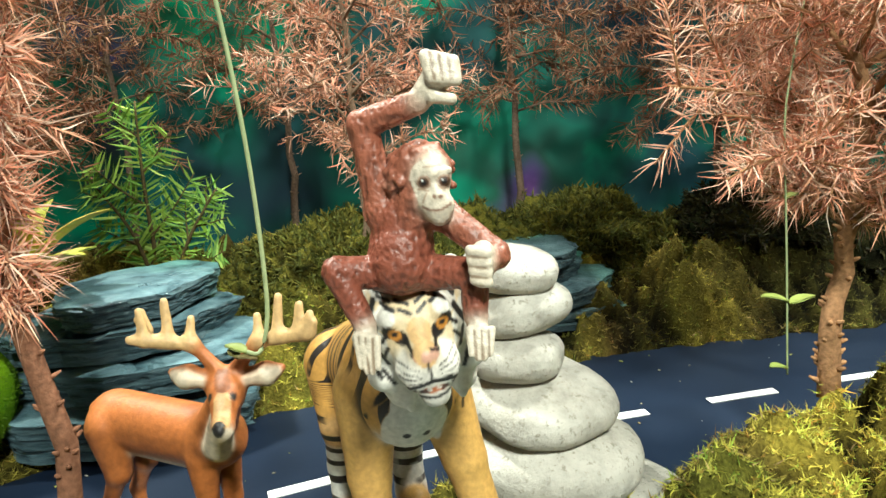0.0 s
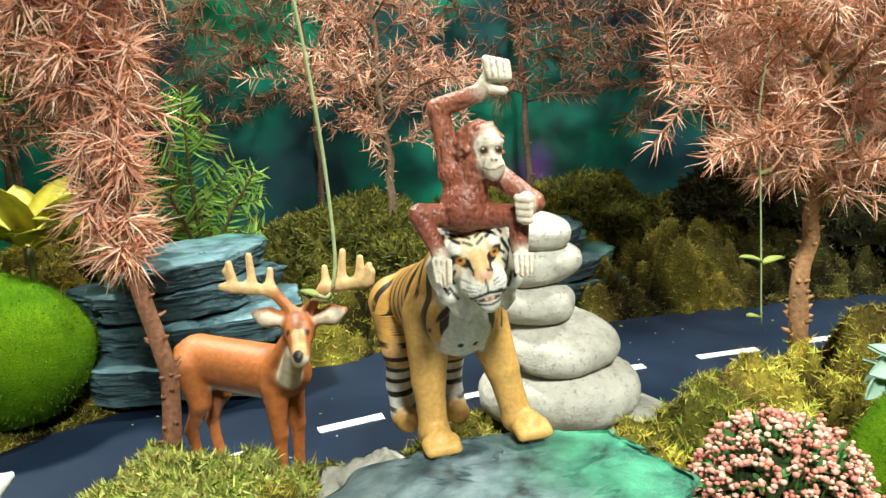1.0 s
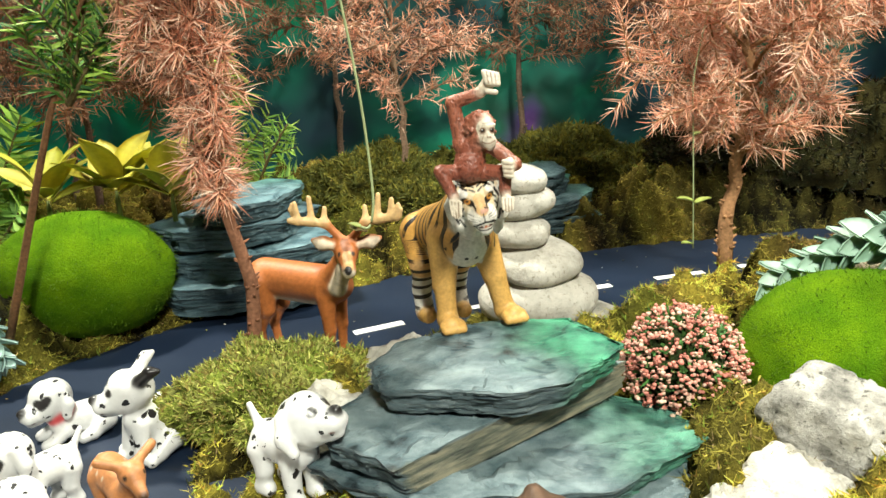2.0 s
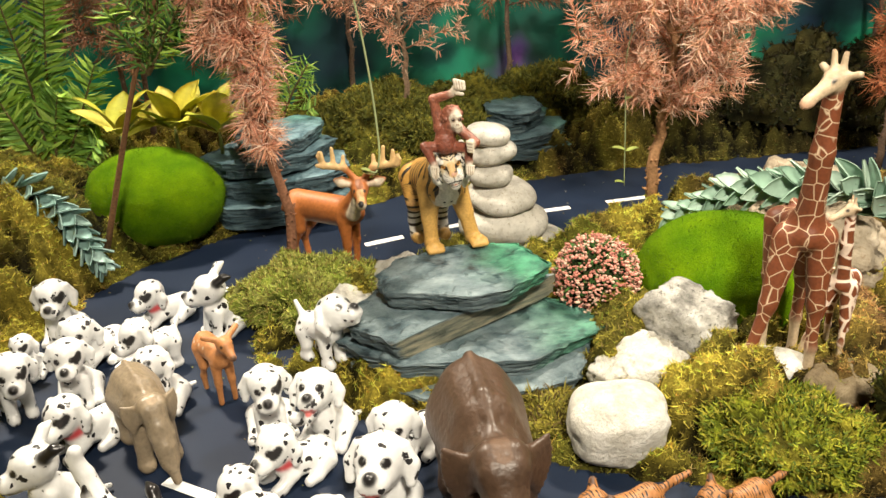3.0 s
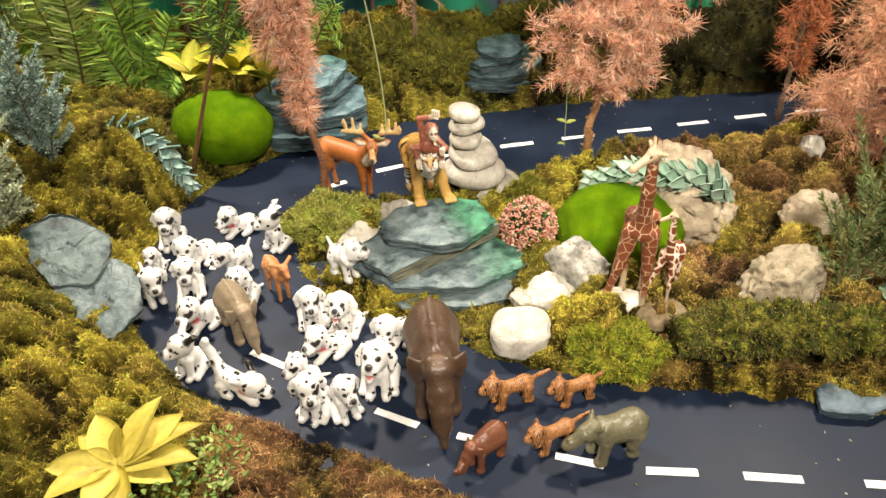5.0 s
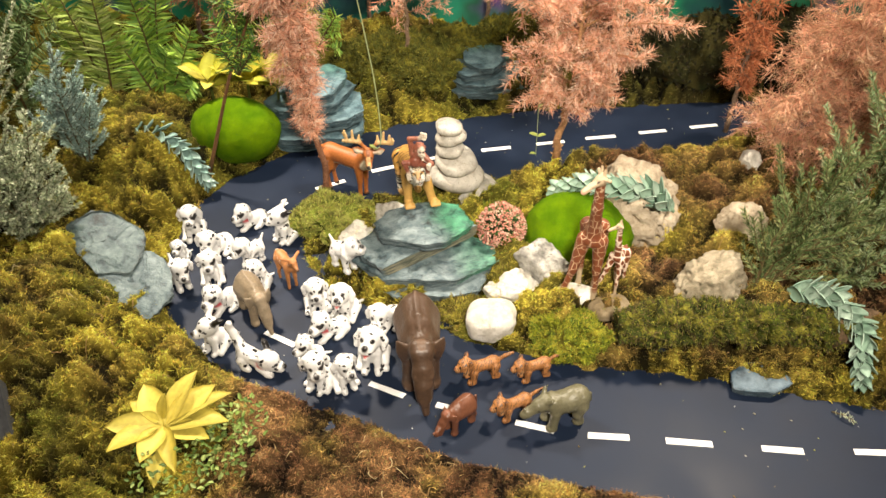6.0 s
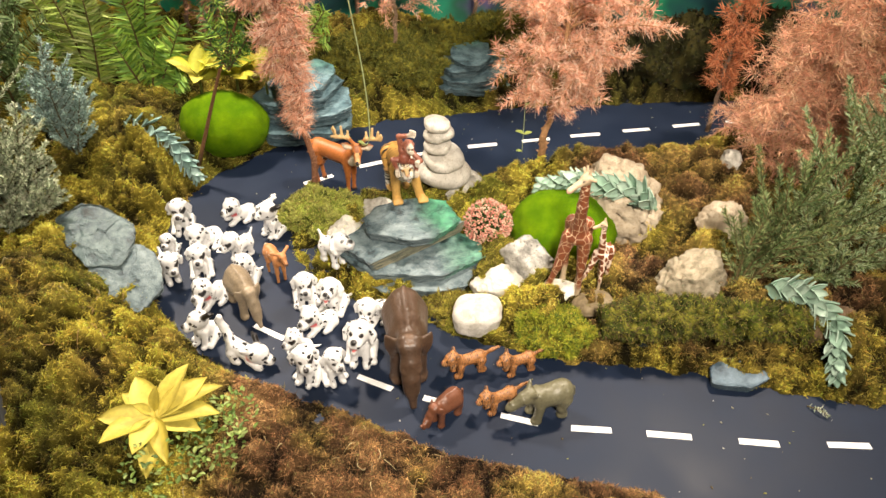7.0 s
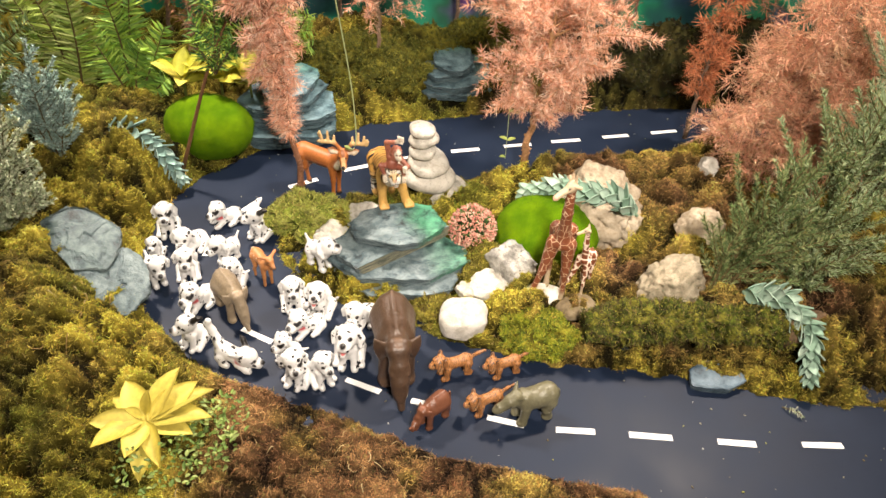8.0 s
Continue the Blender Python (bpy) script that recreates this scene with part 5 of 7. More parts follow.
# elephants and a rhino calf
def elephant_mesh(name, hide, pink, s, cell, trunk="down", big=True):
    e = [((-28, 0, 46), (2, 0, 47), 20.5, 18, hide), ((-28, 0, 58), (-4, 0, 60), 17.5, 15, hide), ((-36, 0, 74.2), (-4, 0, 74.6), 2.2, 2.2, hide), ((-4, 0, 74.6), (16, 0, 66.5), 2.2, 1.6, hide), ((-26, 5, 48), (0, 4, 49), 18.5, 16, hide), ((-26, -5, 48), (0, -4, 49), 18.5, 16, hide), ((8, 0, 57), (25, 0, 58), 11.5, 10.8, hide), ((28, 4.0, 65), (32, 4.2, 63.5), 7.6, 6.8, hide),
         ((28, -4.0, 65), (32, -4.2, 63.5), 7.6, 6.8, hide), ((32, 0, 56), (38, 0, 49), 10.6, 8.8, hide), ((39, 0, 48), (47, 0, 34), 8.2, 6.4, hide)]
    if trunk == "down":
        e += [((47, 0, 34), (51, 0, 17), 6.8, 5.0, hide), ((51, 0, 17), (56, 1, 4), 4.9, 3.4, hide)]
    else:
        e += [((52, 0, 36), (62, 4, 30), 6.6, 4.8, hide), ((62, 4, 30), (70, 6, 42), 4.6, 3.4, hide)]
    e += both(((16, 10.5, 40), (17, 11.5, 4), 7.6, 6.6, hide), ((-32, 10, 42), (-36, 10.5, 22), 10, 7.6, hide), ((-36, 10.5, 22), (-33, 10.5, 4), 7.4, 7.4, hide), ((17, 11.5, 3.4), (20, 11.5, 3.2), 7.2, 6.6, hide), ((-33, 10.5, 3.4), (-30, 10.5, 3.2), 7.8, 7.0, hide), ((40, 6.4, 46), (45, 7, 42), 3.0, 2.4, hide))
    # ears: fans of thin ribs that spread out and hang down
    for k in range(9):
        g = k / 8
        e += both(((27, 8.8, 64 - 10 * g), (19 + 3 * g, (22 if big else 18) + 2.5 * math.sin(math.pi * g) - 5 * g, 66 - 26 * g), 1.4, 0.8, hide))
    # wrinkle rings along the trunk
    for k in range(13):
        g = k / 12
        e.append(((42.5 + 8 * g - (2 if g < 0.3 else 0), -5.6 + 2.4 * g, 44 - 25 * g), (42.5 + 8 * g - (2 if g < 0.3 else 0), 5.6 - 2.4 * g, 44 - 25 * g), 3.2, 3.2, hide))
    e += [((-53, 0, 56), (-56, 0, 34), 2.8, 1.8, hide)]
    e = [(tuple(np.array(a) * s), tuple(np.array(b) * s), ra * s, rb * s, c) for a, b, ra, rb, c in e]
    p = [((41, 9, 56), (42, 10, 56), 1.6, BLACK), ((41, -9, 56), (42, -10, 56), 1.6, BLACK), ((18, 27, 58), (20, 28, 40), 3.0, pink), ((18, -27, 58), (20, -28, 40), 3.0, pink), ((-34, 0, 80), (6, 0, 84), 3.6, pink), ((26, 0, 74), (34, 0, 72), 4.0, pink)]
    p += [((44 + 1.2 * k, -12, 46 - 3 * k), (44 + 1.2 * k, 12, 46 - 3 * k), 0.5, tuple(0.55 * q for q in hide)) for k in range(12)]
    p = [(tuple(np.array(a) * s), tuple(np.array(b) * s), r * s, c) for a, b, r, c in p]
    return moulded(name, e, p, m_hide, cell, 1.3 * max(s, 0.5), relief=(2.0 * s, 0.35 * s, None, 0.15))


thing("elephant_figurine", elephant_mesh("elephant_figurine", (0.085, 0.05, 0.032), (0.14, 0.085, 0.055), 1.0, 0.95), pose(0.0745, 0.064, 0.0015, 0, 0, -78) @ Matrix.Scale(0.95, 4),
      "large dark brown toy elephant with lowered trunk", "toy animal", "elephants")
thing("elephant_calf_figurine", elephant_mesh("elephant_calf_figurine", (0.27, 0.21, 0.14), (0.36, 0.27, 0.18), 0.6, 0.75), pose(-0.1, 0.122, 0.001, 0, 0, -50),
      "grey-brown toy elephant calf among the spotted puppies", "toy animal", "elephants")
thing("elephant_baby_figurine", elephant_mesh("elephant_baby_figurine", (0.17, 0.065, 0.035), (0.25, 0.1, 0.06), 0.42, 0.6, "up", False), pose(0.115, 0.004, 0.001, 0, 0, 228),
      "small red-brown toy elephant baby with raised trunk", "toy animal", "elephants")
OLIVE = (0.15, 0.14, 0.085)
rhino = [((-17, 0, 29), (6, 0, 30), 12.4, 11.2, OLIVE), ((-18, 0, 32), (-14, 0, 33), 11.5, 10.5, OLIVE), ((7, 0, 33), (18, 0, 36), 9, 7.6, OLIVE), ((18, 0, 36.5), (24, 0, 34.5), 7.6, 6.8, OLIVE), ((24, 0, 34), (36, 0, 27), 6.2, 4.4, OLIVE), ((36, 0, 27), (39, 0, 25.6), 4.6, 4.0, OLIVE),
         ((37, 0, 30), (38.6, 0, 33.6), 1.9, 0.9, OLIVE), ((31, 0, 33.5), (31.6, 0, 35), 1.7, 1.0, OLIVE), ((-31, 0, 31), (-33, 0, 20), 1.6, 1.2, OLIVE), ((9, 5, 38), (10, 7, 26), 4, 3.6, OLIVE), ((9, -5, 38), (10, -7, 26), 4, 3.6, OLIVE)]
rhino += both(((17, 5.4, 42), (14.6, 8.2, 47.6), 2.4, 1.2, OLIVE), ((16, 6.6, 43), (14.8, 9.6, 46), 2.0, 1.2, OLIVE), ((8, 6.6, 24), (10, 7.2, 3), 5.6, 4.4, OLIVE), ((-19, 7, 25), (-16, 7.6, 14), 7.4, 5, OLIVE), ((-16, 7.6, 14), (-18.5, 7.6, 3), 4.8, 4.4, OLIVE), ((10, 7.2, 2.6), (12.4, 7.2, 2.6), 4.6, 4.2, OLIVE), ((-18.5, 7.6, 2.6), (-16, 7.6, 2.6), 4.6, 4.2, OLIVE))
thing("rhino_calf_figurine", moulded("rhino_calf_figurine", rhino, [((26, 6, 34), (27, 7.4, 34), 1.1, BLACK), ((26, -6, 34), (27, -7.4, 34), 1.1, BLACK), ((38, -3, 24.4), (38, 3, 24.4), 0.5, (0.07, 0.065, 0.045))], m_hide, 0.75, 0.9, relief=(2.0, 0.35, None, 0.15)), pose(0.205, 0.018, 0.001, 0, 0, 204) @ Matrix.Scale(0.9, 4),
      "grey-green toy rhino calf with pricked ears", "toy animal")

# tiger cubs
AMBER = (0.42, 0.18, 0.06)
CHEEK = (0.5, 0.25, 0.1)
cub = [((-15, 0, 18.5), (6, 0, 19), 6.0, 6.2, AMBER), ((-14, 0, 20), (-12, 0, 20.4), 6.4, 6.0, AMBER), ((8, 0, 21), (13, 0, 24), 6, 5.8, AMBER), ((16, 0, 26), (17.4, 0, 26), 7.8, 7.4, AMBER), ((22, 0, 23.6), (25, 0, 23), 4.2, 3.5, CHEEK), ((21, 0, 27.4), (25.6, 0, 25.2), 2.6, 1.7, AMBER), ((22, 0, 20.6), (24.4, 0, 20.4), 2.8, 2.4, CHEEK),
       ((-20, 0, 21), (-27, 2, 26), 2.1, 1.8, AMBER), ((-27, 2, 26), (-34, 3, 28.6), 1.8, 1.5, AMBER)]
cub += both(((17.5, 6, 22.4), (18.4, 7.2, 21), 3.4, 2.6, CHEEK), ((13.6, 5.6, 31.8), (12.8, 7, 34.2), 2.6, 1.9, AMBER), ((8, 4.5, 16), (9.5, 5.2, 4), 4, 3.4, AMBER), ((9.5, 5.2, 3), (13, 5.2, 2.8), 3.6, 3.2, AMBER), ((-15, 4.5, 17), (-13, 5.5, 9), 5, 3.6, AMBER),
            ((-13, 5.5, 9), (-17, 5.5, 3.4), 3.2, 3, AMBER), ((-17, 5.5, 3), (-13, 5.5, 2.8), 3.2, 2.8, AMBER))
cub_paint = [((22, 3.3, 27.8), (24.6, 3.6, 27.8), 1.2, BLACK), ((22, -3.3, 27.8), (24.6, -3.6, 27.8), 1.2, BLACK), ((27, 0, 25), (28.6, 0, 24.8), 1.2, (0.35, 0.12, 0.08)), ((26, -2.6, 21.8), (28, 0, 22.4), 0.5, BLACK), ((26, 2.6, 21.8), (28, 0, 22.4), 0.5, BLACK)]
for k in (-1, 1):
    cub_paint += [((19, 1.2 * k, 33.4), (21, 2.4 * k, 31.4), 0.5, BLACK), ((21, 0.9 * k, 31.6), (23, 1.4 * k, 29.8), 0.4, BLACK), ((17, 4 * k, 33), (19.5, 5.6 * k, 30.4), 0.5, BLACK), ((18, 8.4 * k, 26), (20, 8.6 * k, 22), 0.6, BLACK), ((15, 9 * k, 25), (16, 9.4 * k, 20), 0.6, BLACK), ((14, 5.8 * k, 34.6), (13, 7.2 * k, 36), 1.2, (0.1, 0.05, 0.03))]
cub_ob = thing("tiger_cub_figurine", moulded("tiger_cub_figurine", cub, cub_paint, m_cub, 0.6, 0.6, (AMBER, CHEEK)), pose(0.132, 0.062, 0, 0, 0, 206) @ Matrix.Scale(0.92, 4),
               "orange-brown toy tiger cub with fine black stripes", "toy animal", "tiger cubs")
copy_thing(cub_ob, pose(0.181, 0.068, 0, 0, 0, 208) @ Matrix.Scale(0.9, 4))
copy_thing(cub_ob, pose(0.164, 0.022, 0, 0, 0, 212) @ Matrix.Scale(0.92, 4))

# fawn
RUSSET = (0.5, 0.21, 0.075)
fawn = [((-14, 0, 31), (8, 0, 30), 6.5, 6, RUSSET), ((9, 0, 32), (16, 0, 41), 4, 3.2, RUSSET), ((17, 0, 43), (18.5, 0, 43), 4.6, 4.2, RUSSET), ((21, 0, 41), (25.5, 0, 38.5), 2.9, 2.0, RUSSET), ((27, 0, 38.6), (27.3, 0, 38.4), 1.3, 1.2, BLACK),
        ((-20, 0, 33), (-23, 0, 29), 2.2, 1.6, BUFF)]
fawn += both(((15.5, 4, 46.5), (13, 9.5, 49), 1.7, 1.7, RUSSET), ((7, 3.5, 27), (8, 4, 15), 3.2, 2, RUSSET), ((8, 4, 15), (8, 4.2, 2), 1.8, 1.6, RUSSET), ((-13, 3.5, 29), (-11, 4, 18), 4.6, 2.6, RUSSET), ((-11, 4, 18), (-14.5, 4, 10), 2, 1.6, RUSSET), ((-14.5, 4, 10), (-13.5, 4, 2), 1.6, 1.5, RUSSET))
fawn_paint = [((21, 3.6, 44), (21.6, 4, 44), 1.0, BLACK), ((21, -3.6, 44), (21.6, -4, 44), 1.0, BLACK)]
for k in range(14):
    fawn_paint.append(((-16 + 2.6 * (k % 7), 5.2 * (1 if k < 7 else -1), 34 + (k % 2) * 1.6), (-16 + 2.6 * (k % 7), 6 * (1 if k < 7 else -1), 34 + (k % 2) * 1.6), 0.7, BUFF))
thing("fawn_figurine", moulded("fawn_figurine", fawn, fawn_paint, m_coat, 0.75, 0.7), pose(-0.079, 0.172, 0, 0, 0, -48), "small russet toy fawn with large ears", "toy animal")

# spotted puppies: a few moulded poses, repeated
SNOW = (0.7, 0.7, 0.69)
PLAIN = (0.68, 0.68, 0.67)
COLLAR = (0.55, 0.03, 0.04)


def puppy_head(x, z, turn=0.0, tip=0.0, mouth=False, ears="flop"):
    """Head limbs and paint, turned and tipped about its centre."""
    limbs = [((-1, 0, 1), (1.5, 0, 1.4), 8.8, 8.2, PLAIN), ((2, 0, -2), (4, 0, -2.4), 7.4, 6.8, PLAIN), ((6, 0, -3.4), (11, 0, -4), 5.0, 4.0, PLAIN), ((10, 2.2, -4.6), (12, 2, -5), 3.2, 2.7, PLAIN), ((10, -2.2, -4.6), (12, -2, -5), 3.2, 2.7, PLAIN), ((14.2, 0, -1.8), (14.8, 0, -1.9), 2.0, 1.8, BLACK), ((3, 0, 5), (7, 0, 2), 4.0, 2.4, PLAIN)]
    limbs += [((8, 0, -9.6), (11, 0, -11.2), 3.0, 2.2, PLAIN)] if mouth else [((8, 0, -7.4), (10.4, 0, -8), 2.8, 2.2, PLAIN)]
    for s in (-1, 1):
        if ears == "flop":
            limbs += [((-1, 7.6 * s, 5), (-2, 10 * s, -1), 2.3, 2.7, SNOW), ((-2, 10 * s, -1), (-1, 10.2 * s, -6.5), 2.7, 1.9, SNOW)]
        else:
            limbs += [((-3, 6 * s, 6), (-7, 9.5 * s, 11), 2.8, 2.4, BLACK if s > 0 else SNOW), ((-7, 9.5 * s, 11), (-10, 11.5 * s, 12), 2.3, 1.2, BLACK if s > 0 else SNOW)]
    paint = [((7.4, 3.7 * s, 1.6), (10.5, 4.1 * s, 2.0), 1.75, BLACK) for s in (-1, 1)]
    # pale dabs paint a glint on each eye
    paint += [((9.6, 3.3 * s, 2.6), (11.5, 3.5 * s, 2.8), 0.5, (0.6, 0.6, 0.58)) for s in (-1, 1)]
    paint += [((5, 5.6, 2.6), (8.4, 6.2, 0.6), 2.3, BLACK)] if ears == "flop" and not mouth else []
    paint += [((13.5, 0, -6.6), (11.4, 4.4, -7.2), 0.6, (0.16, 0.06, 0.05)), ((13.5, 0, -6.6), (11.4, -4.4, -7.2), 0.6, (0.16, 0.06, 0.05))]
    if mouth:
        paint += [((11, -2.6, -8.0), (14, -2, -8.0), 1.4, (0.4, 0.07, 0.07)), ((11, 2.6, -8.0), (14, 2, -8.0), 1.4, (0.4, 0.07, 0.07)), ((10.5, 0, -8.6), (14, 0, -8.6), 1.6, (0.6, 0.16, 0.15))]
    m = Matrix.Translation((x, 0, z)) @ Euler((0, radians(-tip), radians(turn))).to_matrix().to_4x4() @ Matrix.Scale(1.2, 4)
    t = lambda p: tuple(m @ Vector(p))
    return [(t(a), t(b), ra * 1.2, rb * 1.2, c) for a, b, ra, rb, c in limbs], [(t(a), t(b), r * 1.2, c) for a, b, r, c in paint]


def puppy_mesh(how, turn=0.0, tip=0.0, mouth=False, ears="flop", collar=False, wave=False):
    """A puppy that sits, lies, stands or crouches; wave: one forepaw lifted."""
    if how == "sit":
        limbs = [((-9, 0, 10), (1, 0, 22), 9.6, 7.0, SNOW), ((1, 0, 22), (5, 0, 32), 6.8, 5.4, SNOW), ((4, 0, 15), (6, 0, 23), 6, 6, SNOW), ((-17, 3, 4), (-26, 9, 3.4), 2.2, 1.3, SNOW)]
        limbs += both(((-8, 7.5, 9), (1, 10, 5), 7.2, 4, SNOW), ((1, 10, 3.6), (8, 12, 3), 3.4, 3.1, PLAIN))
        legs = both(((6, 5, 21), (10, 5.6, 4), 3.9, 3.1, SNOW), ((10, 5.6, 3), (13.6, 6, 2.8), 3.4, 3.1, PLAIN))
        if wave:
            legs = [q for q in legs if q[0][1] > 0] + [((6, -5, 22), (14, -8, 23), 3.8, 3.0, SNOW), ((14, -8, 23), (18, -8, 27), 3.2, 3.2, PLAIN)]
        limbs += legs
        at, neck = (6, 38.5), ((3.6, 0, 29.4), (4.4, 0, 31), 6.2)
    elif how == "lie":
        limbs = [((-19, 0, 9.5), (6, 0, 11), 9.4, 8.4, SNOW), ((6, 0, 12), (11, 0, 20), 7.4, 5.8, SNOW), ((-27, 0, 7), (-38, -5, 4), 2.3, 1.3, SNOW)]
        limbs += both(((8, 6.5, 8), (19, 7.4, 3.6), 4.0, 3.2, SNOW), ((19, 7.4, 3.2), (23.5, 7.4, 3), 3.5, 3.1, PLAIN), ((-19, 7.4, 8), (-9, 11.4, 4.2), 6.8, 3.6, SNOW), ((-9, 11.4, 3.6), (-1, 12.4, 3), 3.4, 3, PLAIN))
        at, neck = (13.5, 26.5), ((9.4, 0, 17.6), (10.4, 0, 19.2), 6.7)
    elif how == "stand":
        limbs = [((-15, 0, 23), (6, 0, 24), 8, 8, SNOW), ((6, 0, 25), (13, 0, 32), 6.8, 5.6, SNOW), ((-22, 0, 26), (-30, 0, 35), 2.1, 1.3, SNOW)]
        limbs += both(((7, 5, 20), (8.5, 5.4, 4), 4.2, 3.2, SNOW), ((8.5, 5.4, 3.2), (12.4, 5.4, 3), 3.5, 3.2, PLAIN), ((-15, 5, 20), (-13, 6, 12), 5.8, 3.6, SNOW), ((-13, 6, 12), (-15.5, 6, 4), 3.3, 3.1, SNOW), ((-15.5, 6, 3.2), (-11.5, 6, 3), 3.4, 3.1, PLAIN))
        at, neck = (15.5, 38.5), ((10.6, 0, 29.6), (11.6, 0, 31), 6.2)
    else:
        limbs = [((-20, 0, 18), (0, 0, 13), 8.4, 8, SNOW), ((0, 0, 12.6), (8, 0, 12.4), 8, 7, SNOW), ((-25, 2, 22), (-36, 5, 37), 5.6, 4.0, SNOW), ((-36, 5, 37), (-41, 5, 45), 4.2, 3.6, PLAIN), ((-41, 5, 45), (-39, 5, 50), 3.7, 3.2, PLAIN), ((-23, -4, 22), (-25, -6, 36), 2.4, 1.6, SNOW), ((-25, -6, 36), (-24, -6, 41), 1.6, 1.0, BLACK)]
        limbs += both(((4, 6.5, 8), (16, 8, 3.8), 3.9, 3.2, SNOW), ((16, 8, 3.2), (21, 8, 3), 3.4, 3.1, PLAIN)) + [((-20, -6, 13), (-17, -8, 5), 6.4, 4, SNOW), ((-17, -8, 3.6), (-11, -8.6, 3), 3.5, 3.1, PLAIN)]
        at, neck = (14.5, 15.5), ((7, 0, 12.8), (8, 0, 13), 7.4)
    short = {"sit": 1.0, "lie": 0.74, "stand": 0.82}.get(how, 0.8)
    squeeze = lambda p: (p[0] * short, p[1], p[2])
    limbs = [(squeeze(a), squeeze(b), ra * 1.06, rb * 1.06, c) for a, b, ra, rb, c in limbs]
    neck = (squeeze(neck[0]), squeeze(neck[1]), neck[2])
    head, paint = puppy_head(at[0] * short, at[1], turn, tip, mouth, ears)
    paint += [((a[0], a[1], 1.6), (b[0] + 3, b[1], 1.6), 1.0, (0.05, 0.045, 0.04)) for a, b, ra, rb, c in limbs if c == PLAIN and a[2] < 4]
    if collar:
        limbs.append((*neck[:2], neck[2] + 1.6, neck[2] + 1.6, COLLAR))
    return moulded("spotted_puppy", limbs + head, paint, m_spots, 0.85, 0.7, (SNOW, PLAIN)[:2])


PUPS = {}
for key, args, label in (("sit", ("sit",), "white toy puppy with black spots sitting upright"), ("turn", ("sit", 38), "sitting white toy puppy with black spots, head turned"),
                         ("up", ("sit", -8, 24, True), "sitting white toy puppy with spots, mouth open"), ("perk", ("sit", -28, 6, False, "perk"), "sitting white toy puppy with a black pricked ear"),
                         ("wave", ("sit", 12, 26, True, "flop", False, True), "sitting white toy puppy with one forepaw raised"), ("lie", ("lie", 20, 4, False, "flop", True), "lying white toy puppy with spots and red collar"),
                         ("lie2", ("lie", 35, 2, True), "lying white toy puppy with black spots, mouth open"), ("stand", ("stand", -10, -6), "standing white toy puppy with black spots"), ("gaze", ("stand", 10, 35), "standing white toy puppy looking up at the slate"),
                         ("bow", ("bow", 5, -4, False, "perk", True), "crouching white toy puppy with raised hind leg and red collar")):
    PUPS[key] = (puppy_mesh(*args), label)

# pose, place, heading, size
for key, x, y, z, rz, s in (("sit", -0.206, 0.24, 0, -75, 0.92), ("lie2", -0.172, 0.214, 0, -118, 0.92), ("sit", -0.206, 0.198, 0, -90, 0.6), ("stand", -0.192, 0.157, 0, -48, 0.88), ("sit", -0.162, 0.17, 0, -72, 0.86),
                            ("lie", -0.138, 0.13, 0, -125, 0.9), ("perk", -0.127, 0.076, 0, -112, 0.86), ("lie", -0.147, 0.266, 0, -140, 0.84), ("perk", -0.101, 0.246, 0, -125, 0.88), ("stand", -0.127, 0.2, 0, -118, 0.82),
                            ("up", -0.109, 0.162, 0, -95, 0.84), ("sit", -0.041, 0.138, 0, -72, 0.88), ("wave", -0.01, 0.131, 0, -105, 0.92), ("gaze", -0.02, 0.19, 0.012, -38, 0.92), ("lie2", 0.034, 0.12, 0, -128, 0.9),
                            ("up", 0.029, 0.07, 0, -88, 1.06), ("lie", -0.02, 0.104, 0, -138, 0.86), ("sit", -0.031, 0.066, 0, -125, 0.76), ("turn", -0.016, 0.04, 0, -108, 0.92), ("sit", 0.006, 0.042, 0, -52, 0.84),
                            ("bow", -0.078, 0.054, 0, -14, 0.9)):
    me, label = PUPS[key]
    thing("spotted_puppy_figurine", me, pose(x, y, z, 0, 0, rz) @ Matrix.Scale(s * 1.02, 4), label, "toy animal", "spotted puppies")

# ---- plants ----
m_bark = tinted("bark", 0.85, 500, 0.5, 0.0008, 0.8, 0.2)
m_needle = tinted("dry_needles", 0.75, 600, 0.25, 0.0002, 0.2, 0.25)
m_green = tinted("green_needles", 0.6, 500, 0.25, 0.0002, 0.2, 0.35)
m_leaf = tinted("soft_leaves", 0.55, 260, 0.22, 0.0004, 0.4, 0.4)
m_wax = tinted("waxy_leaves", 0.5, 220, 0.2, 0.0002, 0.3, 0.4)

CORAL = [(0.88, 0.42, 0.28), (0.92, 0.54, 0.39), (0.76, 0.31, 0.19), (0.93, 0.62, 0.48), (0.8, 0.41, 0.25)]
RUSTY = [(0.3, 0.13, 0.07), (0.4, 0.19, 0.11), (0.22, 0.09, 0.05), (0.3, 0.18, 0.1)]
STRAW = [(0.9, 0.42, 0.26), (0.92, 0.54, 0.37), (0.8, 0.5, 0.28), (0.92, 0.38, 0.24)]
FIR = [(0.05, 0.15, 0.02), (0.08, 0.22, 0.03), (0.14, 0.28, 0.05), (0.04, 0.11, 0.03)]
LIME = [(0.3, 0.5, 0.06), (0.42, 0.62, 0.11), (0.2, 0.4, 0.06)]
JUNIPER = [(0.44, 0.52, 0.34), (0.56, 0.63, 0.43), (0.3, 0.38, 0.23), (0.68, 0.7, 0.52)]
BLUE = [(0.36, 0.52, 0.46), (0.5, 0.64, 0.57), (0.25, 0.38, 0.34)]


